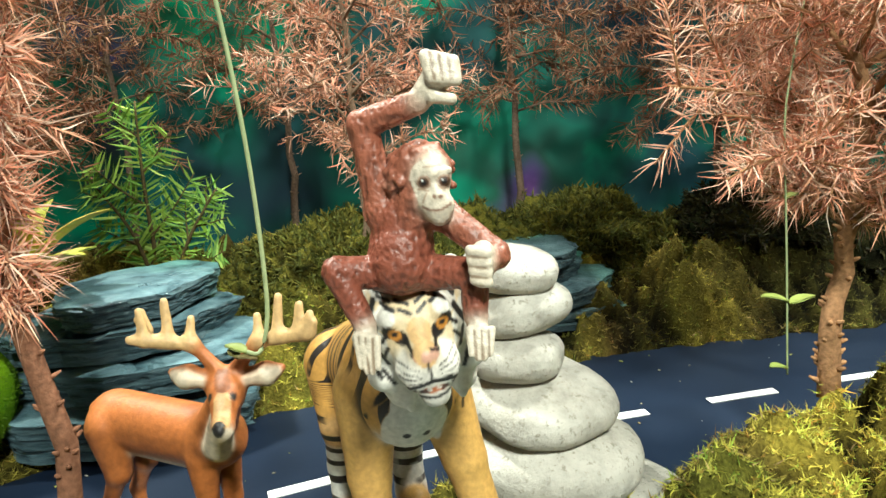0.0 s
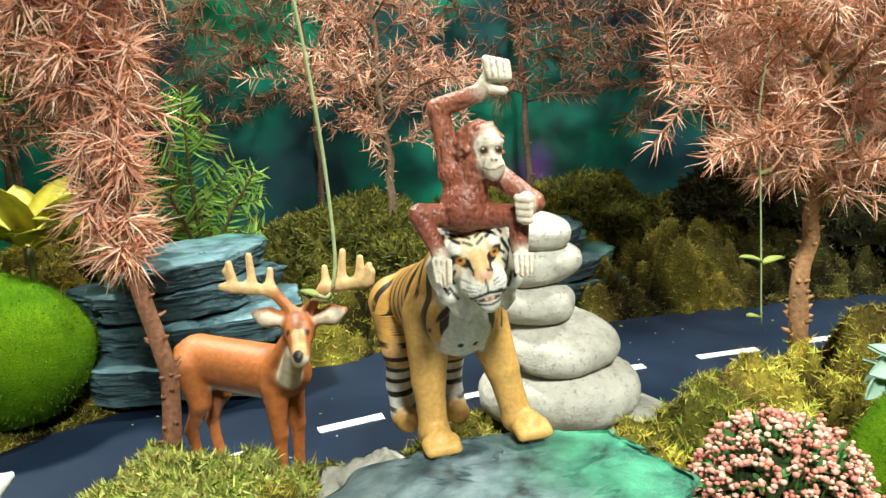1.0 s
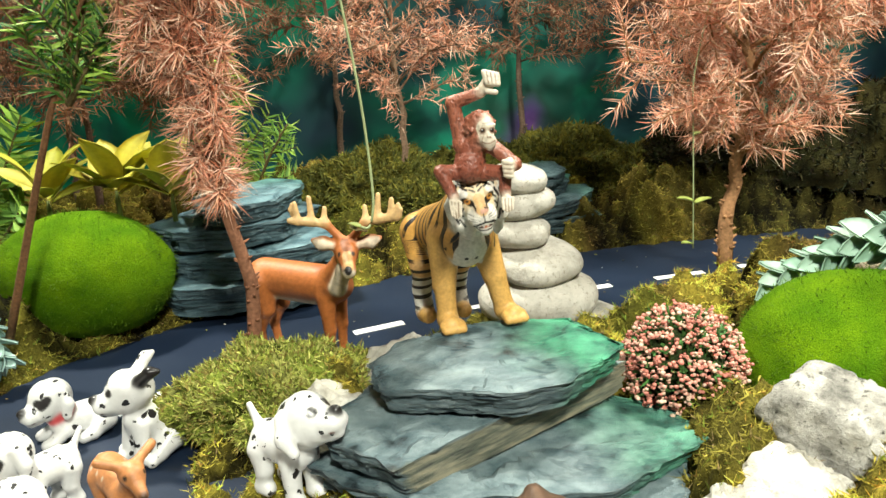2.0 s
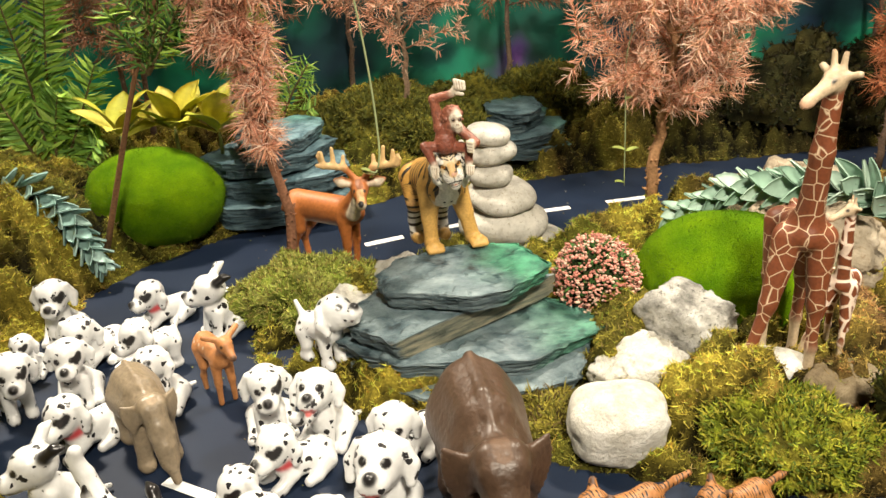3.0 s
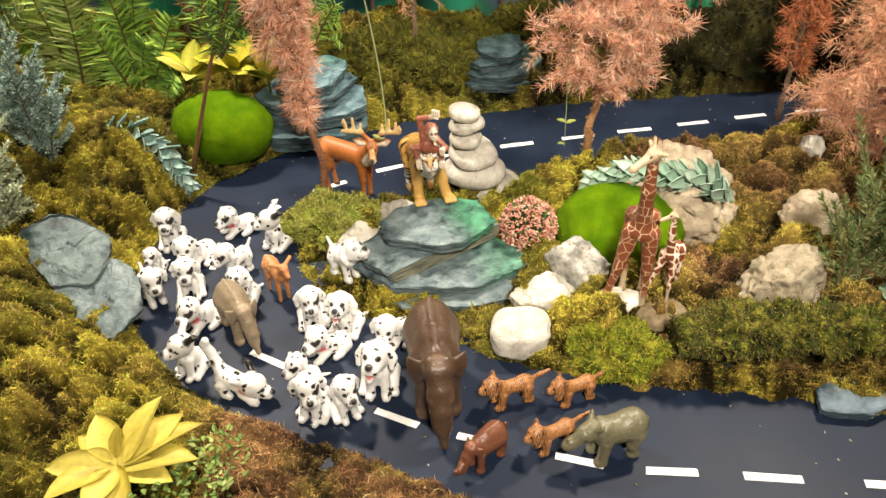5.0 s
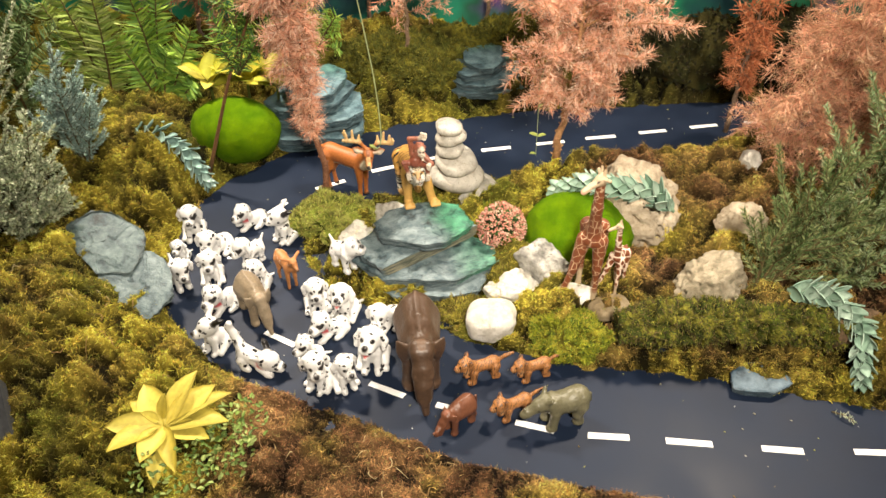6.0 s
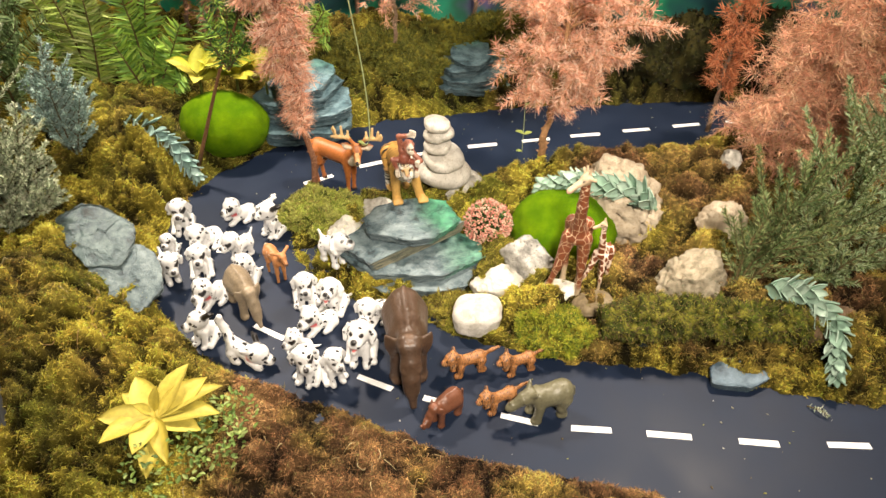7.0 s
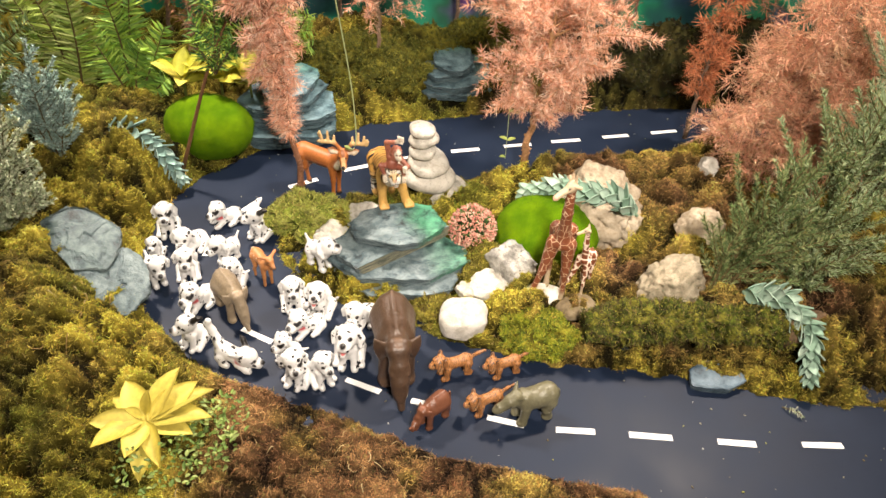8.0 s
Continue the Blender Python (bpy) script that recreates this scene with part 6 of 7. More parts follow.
def curve(pts, n=10):
    """A smooth line through a few points."""
    p = np.array(pts, float)
    if len(p) == 2:
        return p[0] + (p[1] - p[0]) * np.linspace(0, 1, n)[:, None]
    t = np.linspace(0, 1, len(p))
    s = np.linspace(0, 1, n)
    q = np.stack([np.interp(s, t, p[:, k]) for k in range(3)], 1)
    for _ in range(2):
        q[1:-1] = 0.25 * q[:-2] + 0.5 * q[1:-1] + 0.25 * q[2:]
    return q


def needles(heap, line, per_m, length, width, colors, r, spread=0.8, bend=0.4, flat=None, droop=0.0, lo=0.0):
    """Needles set all round a twig, or in one plane where flat is its normal."""
    line = np.asarray(line, float)
    seg = np.linalg.norm(np.diff(line, axis=0), axis=1)
    total = seg.sum()
    n = max(int(total * per_m), 3)
    s = np.sort(r.uniform(lo, 1, n)) * total
    cum = np.concatenate([[0], np.cumsum(seg)])
    base = np.stack([np.interp(s, cum, line[:, k]) for k in range(3)], 1)
    grad = np.gradient(line, axis=0)
    way = unit(np.stack([np.interp(s, cum, grad[:, k]) for k in range(3)], 1))
    if flat is None:
        side = unit(np.cross(way, r.normal(size=(n, 3))))
    else:
        side = unit(np.cross(way, np.asarray(flat, float))) * np.where(np.arange(n) % 2, 1, -1)[:, None] + r.normal(0, 0.07, (n, 3))
    d = unit(way * (1 - spread) + side * spread + r.normal(0, 0.12, (n, 3)) + np.array([0, 0, -droop]))
    b = bend * (way * 0.35 + 0.75 * unit(np.cross(d, r.normal(size=(n, 3))))) + np.array([0, 0, -droop * 0.4])
    taper = 0.65 + 0.35 * np.sin(np.clip(s / total, 0, 1) * math.pi * 0.9 + 0.3)
    col = np.array(colors)[r.integers(0, len(colors), n)] * r.uniform(0.75, 1.25, (n, 1))
    blades(heap, base, d, b, length * r.uniform(0.65, 1.25, n) * taper, width * r.uniform(0.8, 1.2, n), np.clip(col, 0, 0.9), 2)


def tree(name, label, trunk, radius, crown, colors, seed, twigs, reach, rise, needle, per_m, width=0.0009, lean=(0, 0, 0), droop=0.1, bark=(0.2, 0.09, 0.045), start=0.3, subs=5, mat=None, group="dry trees", spread=0.7, bend=1.0):
    """A trunk with limbs that carry needled twigs. crown: relative length of the limbs at start and at the top."""
    r = np.random.default_rng(seed)
    t = curve(trunk, 16)
    t[1:-1] += r.normal(0, radius * 0.35, (14, 3)) * [1, 1, 0.2]
    base = t[0].copy()
    ob = holder(name, base, label, "tree" if "tree" in name else "plant", group)
    wood = Heap()
    tube(wood, t - base, np.linspace(radius, radius * 0.3, 16), 8, bark)
    for _ in range(46):
        f = r.uniform(0.02, start + 0.15)
        p = np.array([np.interp(f, np.linspace(0, 1, 16), t[:, i]) for i in range(3)]) - base
        a = r.uniform(0, 6.28)
        out = np.array([math.cos(a), math.sin(a), 0.5])
        w = radius * (1 - 0.7 * f)
        tube(wood, [p + out * w * 0.6, p + out * w * 1.15, p + out * (w * 1.2 + r.uniform(0.0004, 0.0018))], [w * 0.32, w * 0.22, w * 0.1], 5, np.array(bark) * r.uniform(0.8, 1.7))
    part("trunk", wood.mesh("trunk", m_bark), ob)
    limbs, leaf = Heap(), Heap()
    for k in range(twigs):
        f = start + (1 - start) * (k + r.random()) / twigs
        p = np.array([np.interp(f, np.linspace(0, 1, 16), t[:, i]) for i in range(3)])
        a = k * 2.4 + r.uniform(-0.5, 0.5)
        size = reach * np.interp(f, [start, (1 + start) / 2, 1], crown) * r.uniform(0.7, 1.2)
        out = np.array([math.cos(a), math.sin(a), rise * r.uniform(0.6, 1.3)]) + np.array(lean)
        out = unit(out)
        end = p + out * size + np.array([0, 0, -droop * size])
        mid = p + out * size * 0.5 + np.array([0, 0, droop * size * 0.4]) + r.normal(0, 0.06, 3) * size
        line = curve([p, mid, end], 7)
        tube(limbs, line - base, np.linspace(radius * 0.32, radius * 0.1, 7), 5, bark)
        needles(leaf, line - base, per_m, needle, width, colors, r, spread, bend, None, droop * 0.5, 0.15)
        for _ in range(subs):
            g = r.uniform(0.2, 0.95)
            q = np.array([np.interp(g, np.linspace(0, 1, 7), line[:, i]) for i in range(3)])
            w = unit(out * 0.6 + r.normal(0, 0.55, 3))
            sub = curve([q, q + w * size * 0.22, q + w * size * 0.42 + np.array([0, 0, -droop * size * 0.3])], 5)
            tube(limbs, sub - base, np.linspace(radius * 0.14, radius * 0.07, 5), 4, bark)
            needles(leaf, sub - base, per_m, needle * 0.9, width, colors, r, spread, bend, None, droop * 0.5)
    part("branching", limbs.mesh("branching", m_bark), ob)
    part("crown", leaf.mesh("crown", mat or m_needle), ob)
    return ob


tree("dry_tree", "slender coral-coloured dried tree beside the deer", [(-0.062, 0.304, 0.008), (-0.066, 0.305, 0.075), (-0.073, 0.309, 0.15), (-0.083, 0.312, 0.225), (-0.092, 0.314, 0.3)],
     0.0042, (0.2, 0.75, 1.15), CORAL, 101, 66, 0.044, 0.9, 0.012, 2600, 0.0007, (-0.4, 0, 0), 0.45, start=0.34, subs=5, bark=(0.3, 0.14, 0.08))
tree("dry_tree", "coral-coloured dried tree with spreading crown", [(0.203, 0.382, 0.036), (0.205, 0.383, 0.085), (0.211, 0.386, 0.125), (0.214, 0.388, 0.19), (0.22, 0.39, 0.27)],
     0.0048, (0.4, 1.0, 0.8), CORAL, 102, 40, 0.1, 0.55, 0.0115, 2300, 0.00065, (0, 0, 0), 0.12, start=0.34, subs=6, bark=(0.46, 0.25, 0.12))
tree("dry_tree", "thin bare-stemmed dried tree with orange crown", [(-0.006, 0.585, 0.03), (-0.004, 0.59, 0.1), (-0.01, 0.592, 0.17), (-0.012, 0.595, 0.3)],
     0.0034, (0.8, 1.0, 0.6), CORAL, 103, 30, 0.085, 0.6, 0.0105, 900, 0.0009, (0, 0, 0), 0.15, bark=(0.3, 0.2, 0.13), start=0.42, subs=5)
tree("dry_tree", "rust-brown dried tree at the back of the bank", [(0.235, 0.635, 0.045), (0.237, 0.636, 0.12), (0.232, 0.638, 0.2), (0.236, 0.64, 0.32)],
     0.0036, (1.0, 1.0, 0.6), RUSTY, 104, 34, 0.11, 0.3, 0.0105, 950, 0.0009, (0, 0, 0), 0.15, bark=(0.22, 0.14, 0.1), start=0.38, subs=6)
tree("dry_tree", "rust-brown dried tree behind the ferns", [(-0.262, 0.56, 0.05), (-0.262, 0.56, 0.12), (-0.255, 0.555, 0.2), (-0.25, 0.55, 0.33)],
     0.0034, (0.9, 1.0, 0.6), RUSTY, 105, 38, 0.09, 0.1, 0.0125, 950, 0.001, (0, 0, 0), 0.2, bark=(0.22, 0.14, 0.1), start=0.4, subs=6)
tree("dry_tree", "narrow orange dried tree at the road's edge", [(0.43, 0.5, 0.015), (0.431, 0.5, 0.08), (0.433, 0.5, 0.16), (0.44, 0.502, 0.3)],
     0.0034, (0.5, 0.9, 0.9), [(0.7, 0.25, 0.11), (0.78, 0.34, 0.17), (0.58, 0.18, 0.08)], 106, 44, 0.034, 0.4, 0.0125, 1500, 0.001, (0.2, 0, 0), 0.1, bark=(0.25, 0.17, 0.12), start=0.3, subs=4)
tree("dry_tree", "broad straw and coral dried bush by the road", [(0.548, 0.425, 0.02), (0.545, 0.425, 0.08), (0.54, 0.43, 0.15), (0.545, 0.43, 0.27)],
     0.0048, (1.25, 1.15, 0.7), STRAW, 107, 84, 0.09, 0.4, 0.014, 1300, 0.0006, (0, -0.1, 0), 0.3, bark=(0.6, 0.3, 0.18), start=0.06, subs=8)
tree("dry_tree", "bare grey sapling at the back of the bank", [(0.36, 0.69, 0.05), (0.366, 0.69, 0.12), (0.38, 0.695, 0.2), (0.4, 0.7, 0.32)],
     0.003, (0.8, 1.0, 0.6), RUSTY, 108, 18, 0.08, 0.6, 0.011, 420, 0.001, (0, 0, 0), 0.1, bark=(0.2, 0.17, 0.13), start=0.55, subs=4)


for k, (x, y, top, reach) in enumerate(((-0.2, 0.68, 0.36, 0.09), (0.1, 0.7, 0.38, 0.1), (0.34, 0.7, 0.38, 0.1), (0.5, 0.7, 0.38, 0.1), (-0.08, 0.71, 0.38, 0.09), (-0.34, 0.68, 0.36, 0.09))):
    tree("dry_tree", "rust-coloured dried tree in front of the painted backdrop", [(x, y, ground_height(x, y) - 0.004), (x + 0.003, y, 0.12), (x - 0.004, y, 0.22), (x + 0.002, y, top)],
         0.0034, (0.8, 1.0, 0.7), RUSTY, 120 + k, 26, reach, 0.25, 0.011, 800, 0.001, (0, 0, 0), 0.2, bark=(0.26, 0.18, 0.13), start=0.42, subs=5)


def spray(heap, wood, line, r, needle, per_m, width, colors, thick, bark, flat=None, spread=0.72, bend=0.25, droop=0.0):
    line = curve(line, 12)
    tube(wood, line, np.linspace(thick, thick * 0.35, 12), 5, bark)
    needles(heap, line, per_m, needle, width, colors, r, spread, bend, flat, droop, 0.05)
    return line


def conifer(name, label, base, stems, needle, per_m, colors, seed, width=0.0012, thick=0.0018, side=5, side_len=0.45, flat=True, face=None, bark=(0.16, 0.12, 0.05), group="green sprigs", droop=0.0, spread=0.72):
    """Several needled stems from one foot, each with side sprays."""
    r = np.random.default_rng(seed)
    base = np.array(base, float)
    ob = holder(name, base, label, "plant", group)
    leaf, wood = Heap(), Heap()
    for tip in stems:
        tip = np.array(tip, float) - base
        mid = tip * 0.5 + np.array([0, 0, 0.08 * np.linalg.norm(tip)]) + r.normal(0, 0.004, 3)
        nrm = unit(np.cross(tip, np.array([0.3, 1, 0.2])) + r.normal(0, 0.1, 3)) if flat else None
        nrm = unit(np.cross(nrm, tip)) if flat else None
        if face is not None:
            nrm = unit(np.array(face, float) + r.normal(0, 0.15, 3))
        line = spray(leaf, wood, [np.zeros(3), mid, tip], r, needle, per_m, width, colors, thick, bark, nrm, spread, droop=droop)
        size = np.linalg.norm(tip)
        for k in range(side):
            g = 0.22 + 0.68 * (k + r.random() * 0.5) / side
            q = np.array([np.interp(g, np.linspace(0, 1, 12), line[:, i]) for i in range(3)])
            ax = unit(tip)
            out = (np.cross(nrm, ax) if flat else unit(np.cross(ax, r.normal(size=3)))) * (1 if k % 2 else -1)
            w = unit(ax * 0.75 + out * 0.8 + r.normal(0, 0.1, 3))
            ln = size * side_len * (1.1 - g) * r.uniform(0.85, 1.2)
            spray(leaf, wood, [q, q + w * ln * 0.5, q + w * ln + ax * ln * 0.12], r, needle * 0.85, per_m, width, colors, thick * 0.5, bark, nrm, spread, droop=droop)
    part("stem", wood.mesh("stem", m_bark), ob)
    part("foliage", leaf.mesh("foliage", m_green), ob)
    return ob


conifer("fir_sprig", "large green fir sprig with long flat needles", (-0.315, 0.455, 0.03), [(-0.338, 0.475, 0.21), (-0.3, 0.485, 0.2), (-0.395, 0.462, 0.15), (-0.385, 0.44, 0.085), (-0.262, 0.47, 0.14), (-0.262, 0.45, 0.08), (-0.35, 0.445, 0.14), (-0.29, 0.45, 0.12), (-0.43, 0.45, 0.12)],
        0.026, 1700, LIME + FIR[2:3], 201, 0.0038, 0.002, 0, 0.5, face=(0.1, -0.8, 0.6))
conifer("fir_sprig", "tall green fir sprig behind the moss", (-0.372, 0.43, 0.035), [(-0.368, 0.45, 0.21), (-0.42, 0.46, 0.2), (-0.4, 0.48, 0.24), (-0.35, 0.45, 0.17), (-0.45, 0.47, 0.17)], 0.024, 1500, [(0.34, 0.45, 0.08), (0.27, 0.4, 0.08), (0.42, 0.5, 0.15)], 202, 0.0034, 0.002, 0, 0.35, face=(0.1, -0.8, 0.6))
conifer("fir_sprig", "young bright green fir sprig beyond the road", (-0.15, 0.6, 0.03), [(-0.155, 0.605, 0.17), (-0.19, 0.6, 0.12), (-0.105, 0.6, 0.11)], 0.02, 1000, LIME, 203, 0.002, 0.002, 4, 0.45, face=(0, -0.9, 0.4))
conifer("yew_sprig", "dark green yew sprig on a leaning brown stem", (-0.214, 0.331, 0.026), [(-0.122, 0.345, 0.25)], 0.001, 30, FIR, 204, 0.0012, 0.0026, 0, 0.4, bark=(0.22, 0.11, 0.05))
conifer("yew_sprig", "bushy green yew sprig with fine dark needles", (-0.158, 0.338, 0.155), [(-0.112, 0.35, 0.28), (-0.15, 0.355, 0.28), (-0.1, 0.34, 0.24), (-0.115, 0.345, 0.2), (-0.18, 0.34, 0.2)], 0.018, 1400, FIR + LIME[:2], 205, 0.0018, 0.0014, 3, 0.4, flat=False)
conifer("fir_sprig", "green fir sprig hanging over the bank", (-0.47, 0.4, 0.03), [(-0.5, 0.42, 0.28), (-0.55, 0.4, 0.22), (-0.44, 0.44, 0.26), (-0.46, 0.38, 0.2), (-0.43, 0.4, 0.17)], 0.022, 1000, [(0.2, 0.3, 0.12), (0.27, 0.37, 0.16), (0.12, 0.22, 0.06)], 206, 0.0018, 0.002, 7, 0.4)
conifer("cypress_sprig", "grey-green cypress sprig on the mossy bank", (-0.35, 0.172, 0.045), [(-0.362, 0.195, 0.17), (-0.345, 0.185, 0.145), (-0.385, 0.2, 0.19), (-0.322, 0.185, 0.1), (-0.33, 0.155, 0.1), (-0.36, 0.15, 0.13), (-0.312, 0.168, 0.075), (-0.385, 0.172, 0.17), (-0.375, 0.215, 0.13), (-0.345, 0.145, 0.08), (-0.4, 0.16, 0.14), (-0.325, 0.2, 0.135), (-0.3, 0.18, 0.1), (-0.37, 0.13, 0.1), (-0.34, 0.22, 0.17)],
        0.0062, 3600, JUNIPER, 207, 0.0015, 0.0016, 15, 0.5, flat=False, group="cypress sprigs", spread=0.55)
conifer("cypress_sprig", "blue-grey cypress sprig with feathery tip", (-0.337, 0.285, 0.05), [(-0.34, 0.295, 0.205), (-0.327, 0.292, 0.17), (-0.355, 0.285, 0.17), (-0.31, 0.285, 0.14), (-0.35, 0.27, 0.14), (-0.365, 0.29, 0.16), (-0.335, 0.275, 0.17)],
        0.0062, 3600, BLUE, 208, 0.0014, 0.0015, 15, 0.42, flat=False, group="cypress sprigs", spread=0.55)
conifer("cypress_sprig", "grey-green cypress sprig in the corner", (-0.455, 0.29, 0.04), [(-0.455, 0.31, 0.3), (-0.49, 0.29, 0.26), (-0.42, 0.3, 0.25), (-0.46, 0.26, 0.2), (-0.43, 0.32, 0.2)],
        0.006, 2600, JUNIPER, 209, 0.0015, 0.0015, 12, 0.5, flat=False, group="cypress sprigs", spread=0.55)
SILVER = [(0.34, 0.46, 0.24), (0.48, 0.58, 0.34), (0.22, 0.33, 0.16), (0.58, 0.64, 0.42)]
GREY = [(0.12, 0.19, 0.06), (0.22, 0.29, 0.11), (0.07, 0.12, 0.035), (0.32, 0.35, 0.15)]
conifer("rosemary_sprig", "grey-green conifer sprig leaning from the log", (0.398, 0.172, 0.022), [(0.46, 0.21, 0.17), (0.43, 0.2, 0.13), (0.49, 0.2, 0.13), (0.42, 0.21, 0.09), (0.5, 0.23, 0.2)], 0.0095, 3100, GREY, 210, 0.0009, 0.002, 12, 0.5, flat=False, spread=0.48)
conifer("rosemary_sprig", "bushy green conifer sprig beside the log", (0.475, 0.185, 0.022), [(0.53, 0.23, 0.22), (0.5, 0.22, 0.19), (0.57, 0.21, 0.18), (0.55, 0.18, 0.12), (0.5, 0.16, 0.1), (0.53, 0.24, 0.26), (0.46, 0.22, 0.13)], 0.0095, 3100, GREY + SILVER[:2], 211, 0.0009, 0.002, 13, 0.5, flat=False, spread=0.48)
conifer("rosemary_sprig", "tall green conifer sprig at the bank's end", (0.58, 0.3, 0.03), [(0.6, 0.33, 0.3), (0.63, 0.3, 0.25), (0.57, 0.3, 0.22), (0.6, 0.27, 0.2), (0.62, 0.36, 0.32)], 0.0095, 3000, SILVER, 212, 0.0009, 0.002, 13, 0.5, flat=False, spread=0.48)


# broad leaves
def leaf_shape(length, width, arch, fold=0.12, n=7, thick=0.0004):
    """A pointed leaf along +x, arched and folded along its midrib, with two faces."""
    v, f = [], []
    for i in range(n):
        t = i / (n - 1)
        w = width * (math.sin(math.pi * t ** 0.8) ** 0.8) * 0.5 + 0.0002
        z = arch * length * math.sin(math.pi * t * 0.75)
        x = length * t
        v += [(x, -w, z + fold * w), (x, -w * 0.5, z + fold * w * 0.2), (x, 0, z - 0.0006), (x, w * 0.5, z + fold * w * 0.2), (x, w, z + fold * w)]
    top = np.array(v)
    for i in range(n - 1):
        for j in range(4):
            a = i * 5 + j
            f += [(a, a + 5, a + 6), (a, a + 6, a + 1)]
    f = np.array(f)
    low = top - [0, 0, thick]
    m = len(top)
    rim = []
    for i in range(n - 1):
        for j in (0, 4):
            a, b = i * 5 + j, (i + 1) * 5 + j
            rim += [(a, a + m, b + m), (a, b + m, b)] if j == 4 else [(a, b + m, a + m), (a, b, b + m)]
    return np.concatenate([top, low]), np.concatenate([f, f[:, ::-1] + m, np.array(rim)])


def rosette(name, label, at, leaves, mat, colors, seed, category="plant", group=""):
    """Leaves round a short stem: (heading, lift in degrees, length, width, arch)."""
    r = np.random.default_rng(seed)
    ob = holder(name, at, label, category, group)
    stem = Heap()
    tube(stem, [(0, 0, -0.02), (0, 0, -0.005), (0, 0, 0.002)], [0.0018, 0.0016, 0.001], 6, (0.16, 0.2, 0.04))
    part("stem", stem.mesh("stem", m_leaf), ob)
    for k, (head, lift, length, width, arch) in enumerate(leaves):
        v, f = leaf_shape(length, width, arch, r.uniform(0.05, 0.3))
        m = pose(0, 0, 0.0008 * k, 0, -lift, head) @ pose(0.002, 0, 0, r.uniform(-18, 18), 0, 0)
        v = v @ np.array(m.to_3x3()).T + np.array(m.translation)
        heap = Heap()
        c = np.array(colors[r.integers(0, len(colors))]) * r.uniform(0.88, 1.12)
        mid = np.exp(-(np.arange(len(v)) % 5 - 2.0) ** 2 / 0.4)[:, None]
        heap.add(v, f, np.clip(c * (1 - 0.18 * mid), 0, 0.9))
        part("leaf", heap.mesh("leaf", mat), ob)
    return ob


GOLDLEAF = [(0.6, 0.48, 0.07), (0.68, 0.56, 0.1), (0.56, 0.47, 0.08)]
rosette("yellow_leaf_plant", "bright yellow broad-leaved plant on the front bank", (-0.121, -0.056, 0.046),
        [(128, 10, 0.044, 0.024, 0.14), (152, 6, 0.038, 0.018, 0.12), (66, 20, 0.05, 0.026, 0.16), (46, 14, 0.05, 0.021, 0.14), (28, 10, 0.058, 0.021, 0.12), (2, 4, 0.054, 0.025, 0.16), (-16, 2, 0.044, 0.02, 0.14),
         (192, 2, 0.042, 0.02, 0.16), (226, 0, 0.044, 0.023, 0.14), (266, 0, 0.038, 0.02, 0.14), (281, -16, 0.052, 0.02, 0.12), (302, -12, 0.046, 0.015, 0.12), (84, 50, 0.022, 0.01, 0.1), (200, 48, 0.018, 0.009, 0.1)], m_leaf, GOLDLEAF, 301, group="yellow plants")
LEMON = [(0.68, 0.6, 0.07), (0.76, 0.68, 0.12), (0.58, 0.58, 0.07)]
for k, (x, y, z) in enumerate(((-0.238, 0.44, 0.082), (-0.19, 0.442, 0.086), (-0.152, 0.442, 0.082))):
    rosette("yellow_leaf_plant", "yellow-green leafy plant behind the moss cushion", (x, y, z),
            [(a * 47 + k * 30, 12 + (a % 3) * 16, 0.042 + 0.008 * (a % 2), 0.019 + 0.003 * (a % 3), 0.14) for a in range(9)], m_leaf, LEMON, 310 + k, group="yellow plants")


def succulent(name, label, line, colors, seed, leaf=0.025, wide=0.013, step=0.0082, group="trailing succulents"):
    """A trailing stem packed with thick pointed leaves."""
    r = np.random.default_rng(seed)
    line = curve(line, 40)
    base = line[0].copy()
    ob = holder(name, base, label, "succulent", group)
    stem = Heap()
    tube(stem, line - base, np.linspace(0.002, 0.0012, 40), 6, (0.2, 0.3, 0.2))
    part("stem", stem.mesh("stem", m_wax), ob)
    seg = np.linalg.norm(np.diff(line, axis=0), axis=1)
    cum = np.concatenate([[0], np.cumsum(seg)])
    grad = np.gradient(line, axis=0)
    n = int(cum[-1] / step) * 5
    for k in range(n):
        s = cum[-1] * (k + 0.5) / n
        p = np.array([np.interp(s, cum, line[:, i]) for i in range(3)])
        t = unit(np.array([np.interp(s, cum, grad[:, i]) for i in range(3)]))
        a = k * 2.4
        u = unit(np.cross(t, [0.1, 0.2, 1.0]))
        w = np.cross(u, t)
        out = math.cos(a) * u + math.sin(a) * w
        ax = unit(t * r.uniform(0.65, 0.95) + out * 0.74)
        up = unit(out - ax * (out @ ax))
        sd = np.cross(up, ax)
        size = leaf * r.uniform(0.8, 1.1) * (1 - 0.45 * (s / cum[-1]) ** 3)
        v, f = leaf_shape(size, wide * size / leaf, -0.05, 0.12, 6, 0.0011)
        v = v[:, :1] * ax + v[:, 1:2] * sd + v[:, 2:] * up + p - base
        heap = Heap()
        heap.add(v, f, np.array(colors[r.integers(0, len(colors))]) * r.uniform(0.85, 1.15))
        part("leaf", heap.mesh("leaf", m_wax), ob)
    return ob


TEAL = [(0.3, 0.46, 0.42), (0.37, 0.53, 0.48), (0.23, 0.38, 0.34)]
SAGE = [(0.3, 0.44, 0.34), (0.39, 0.52, 0.42), (0.22, 0.35, 0.26)]
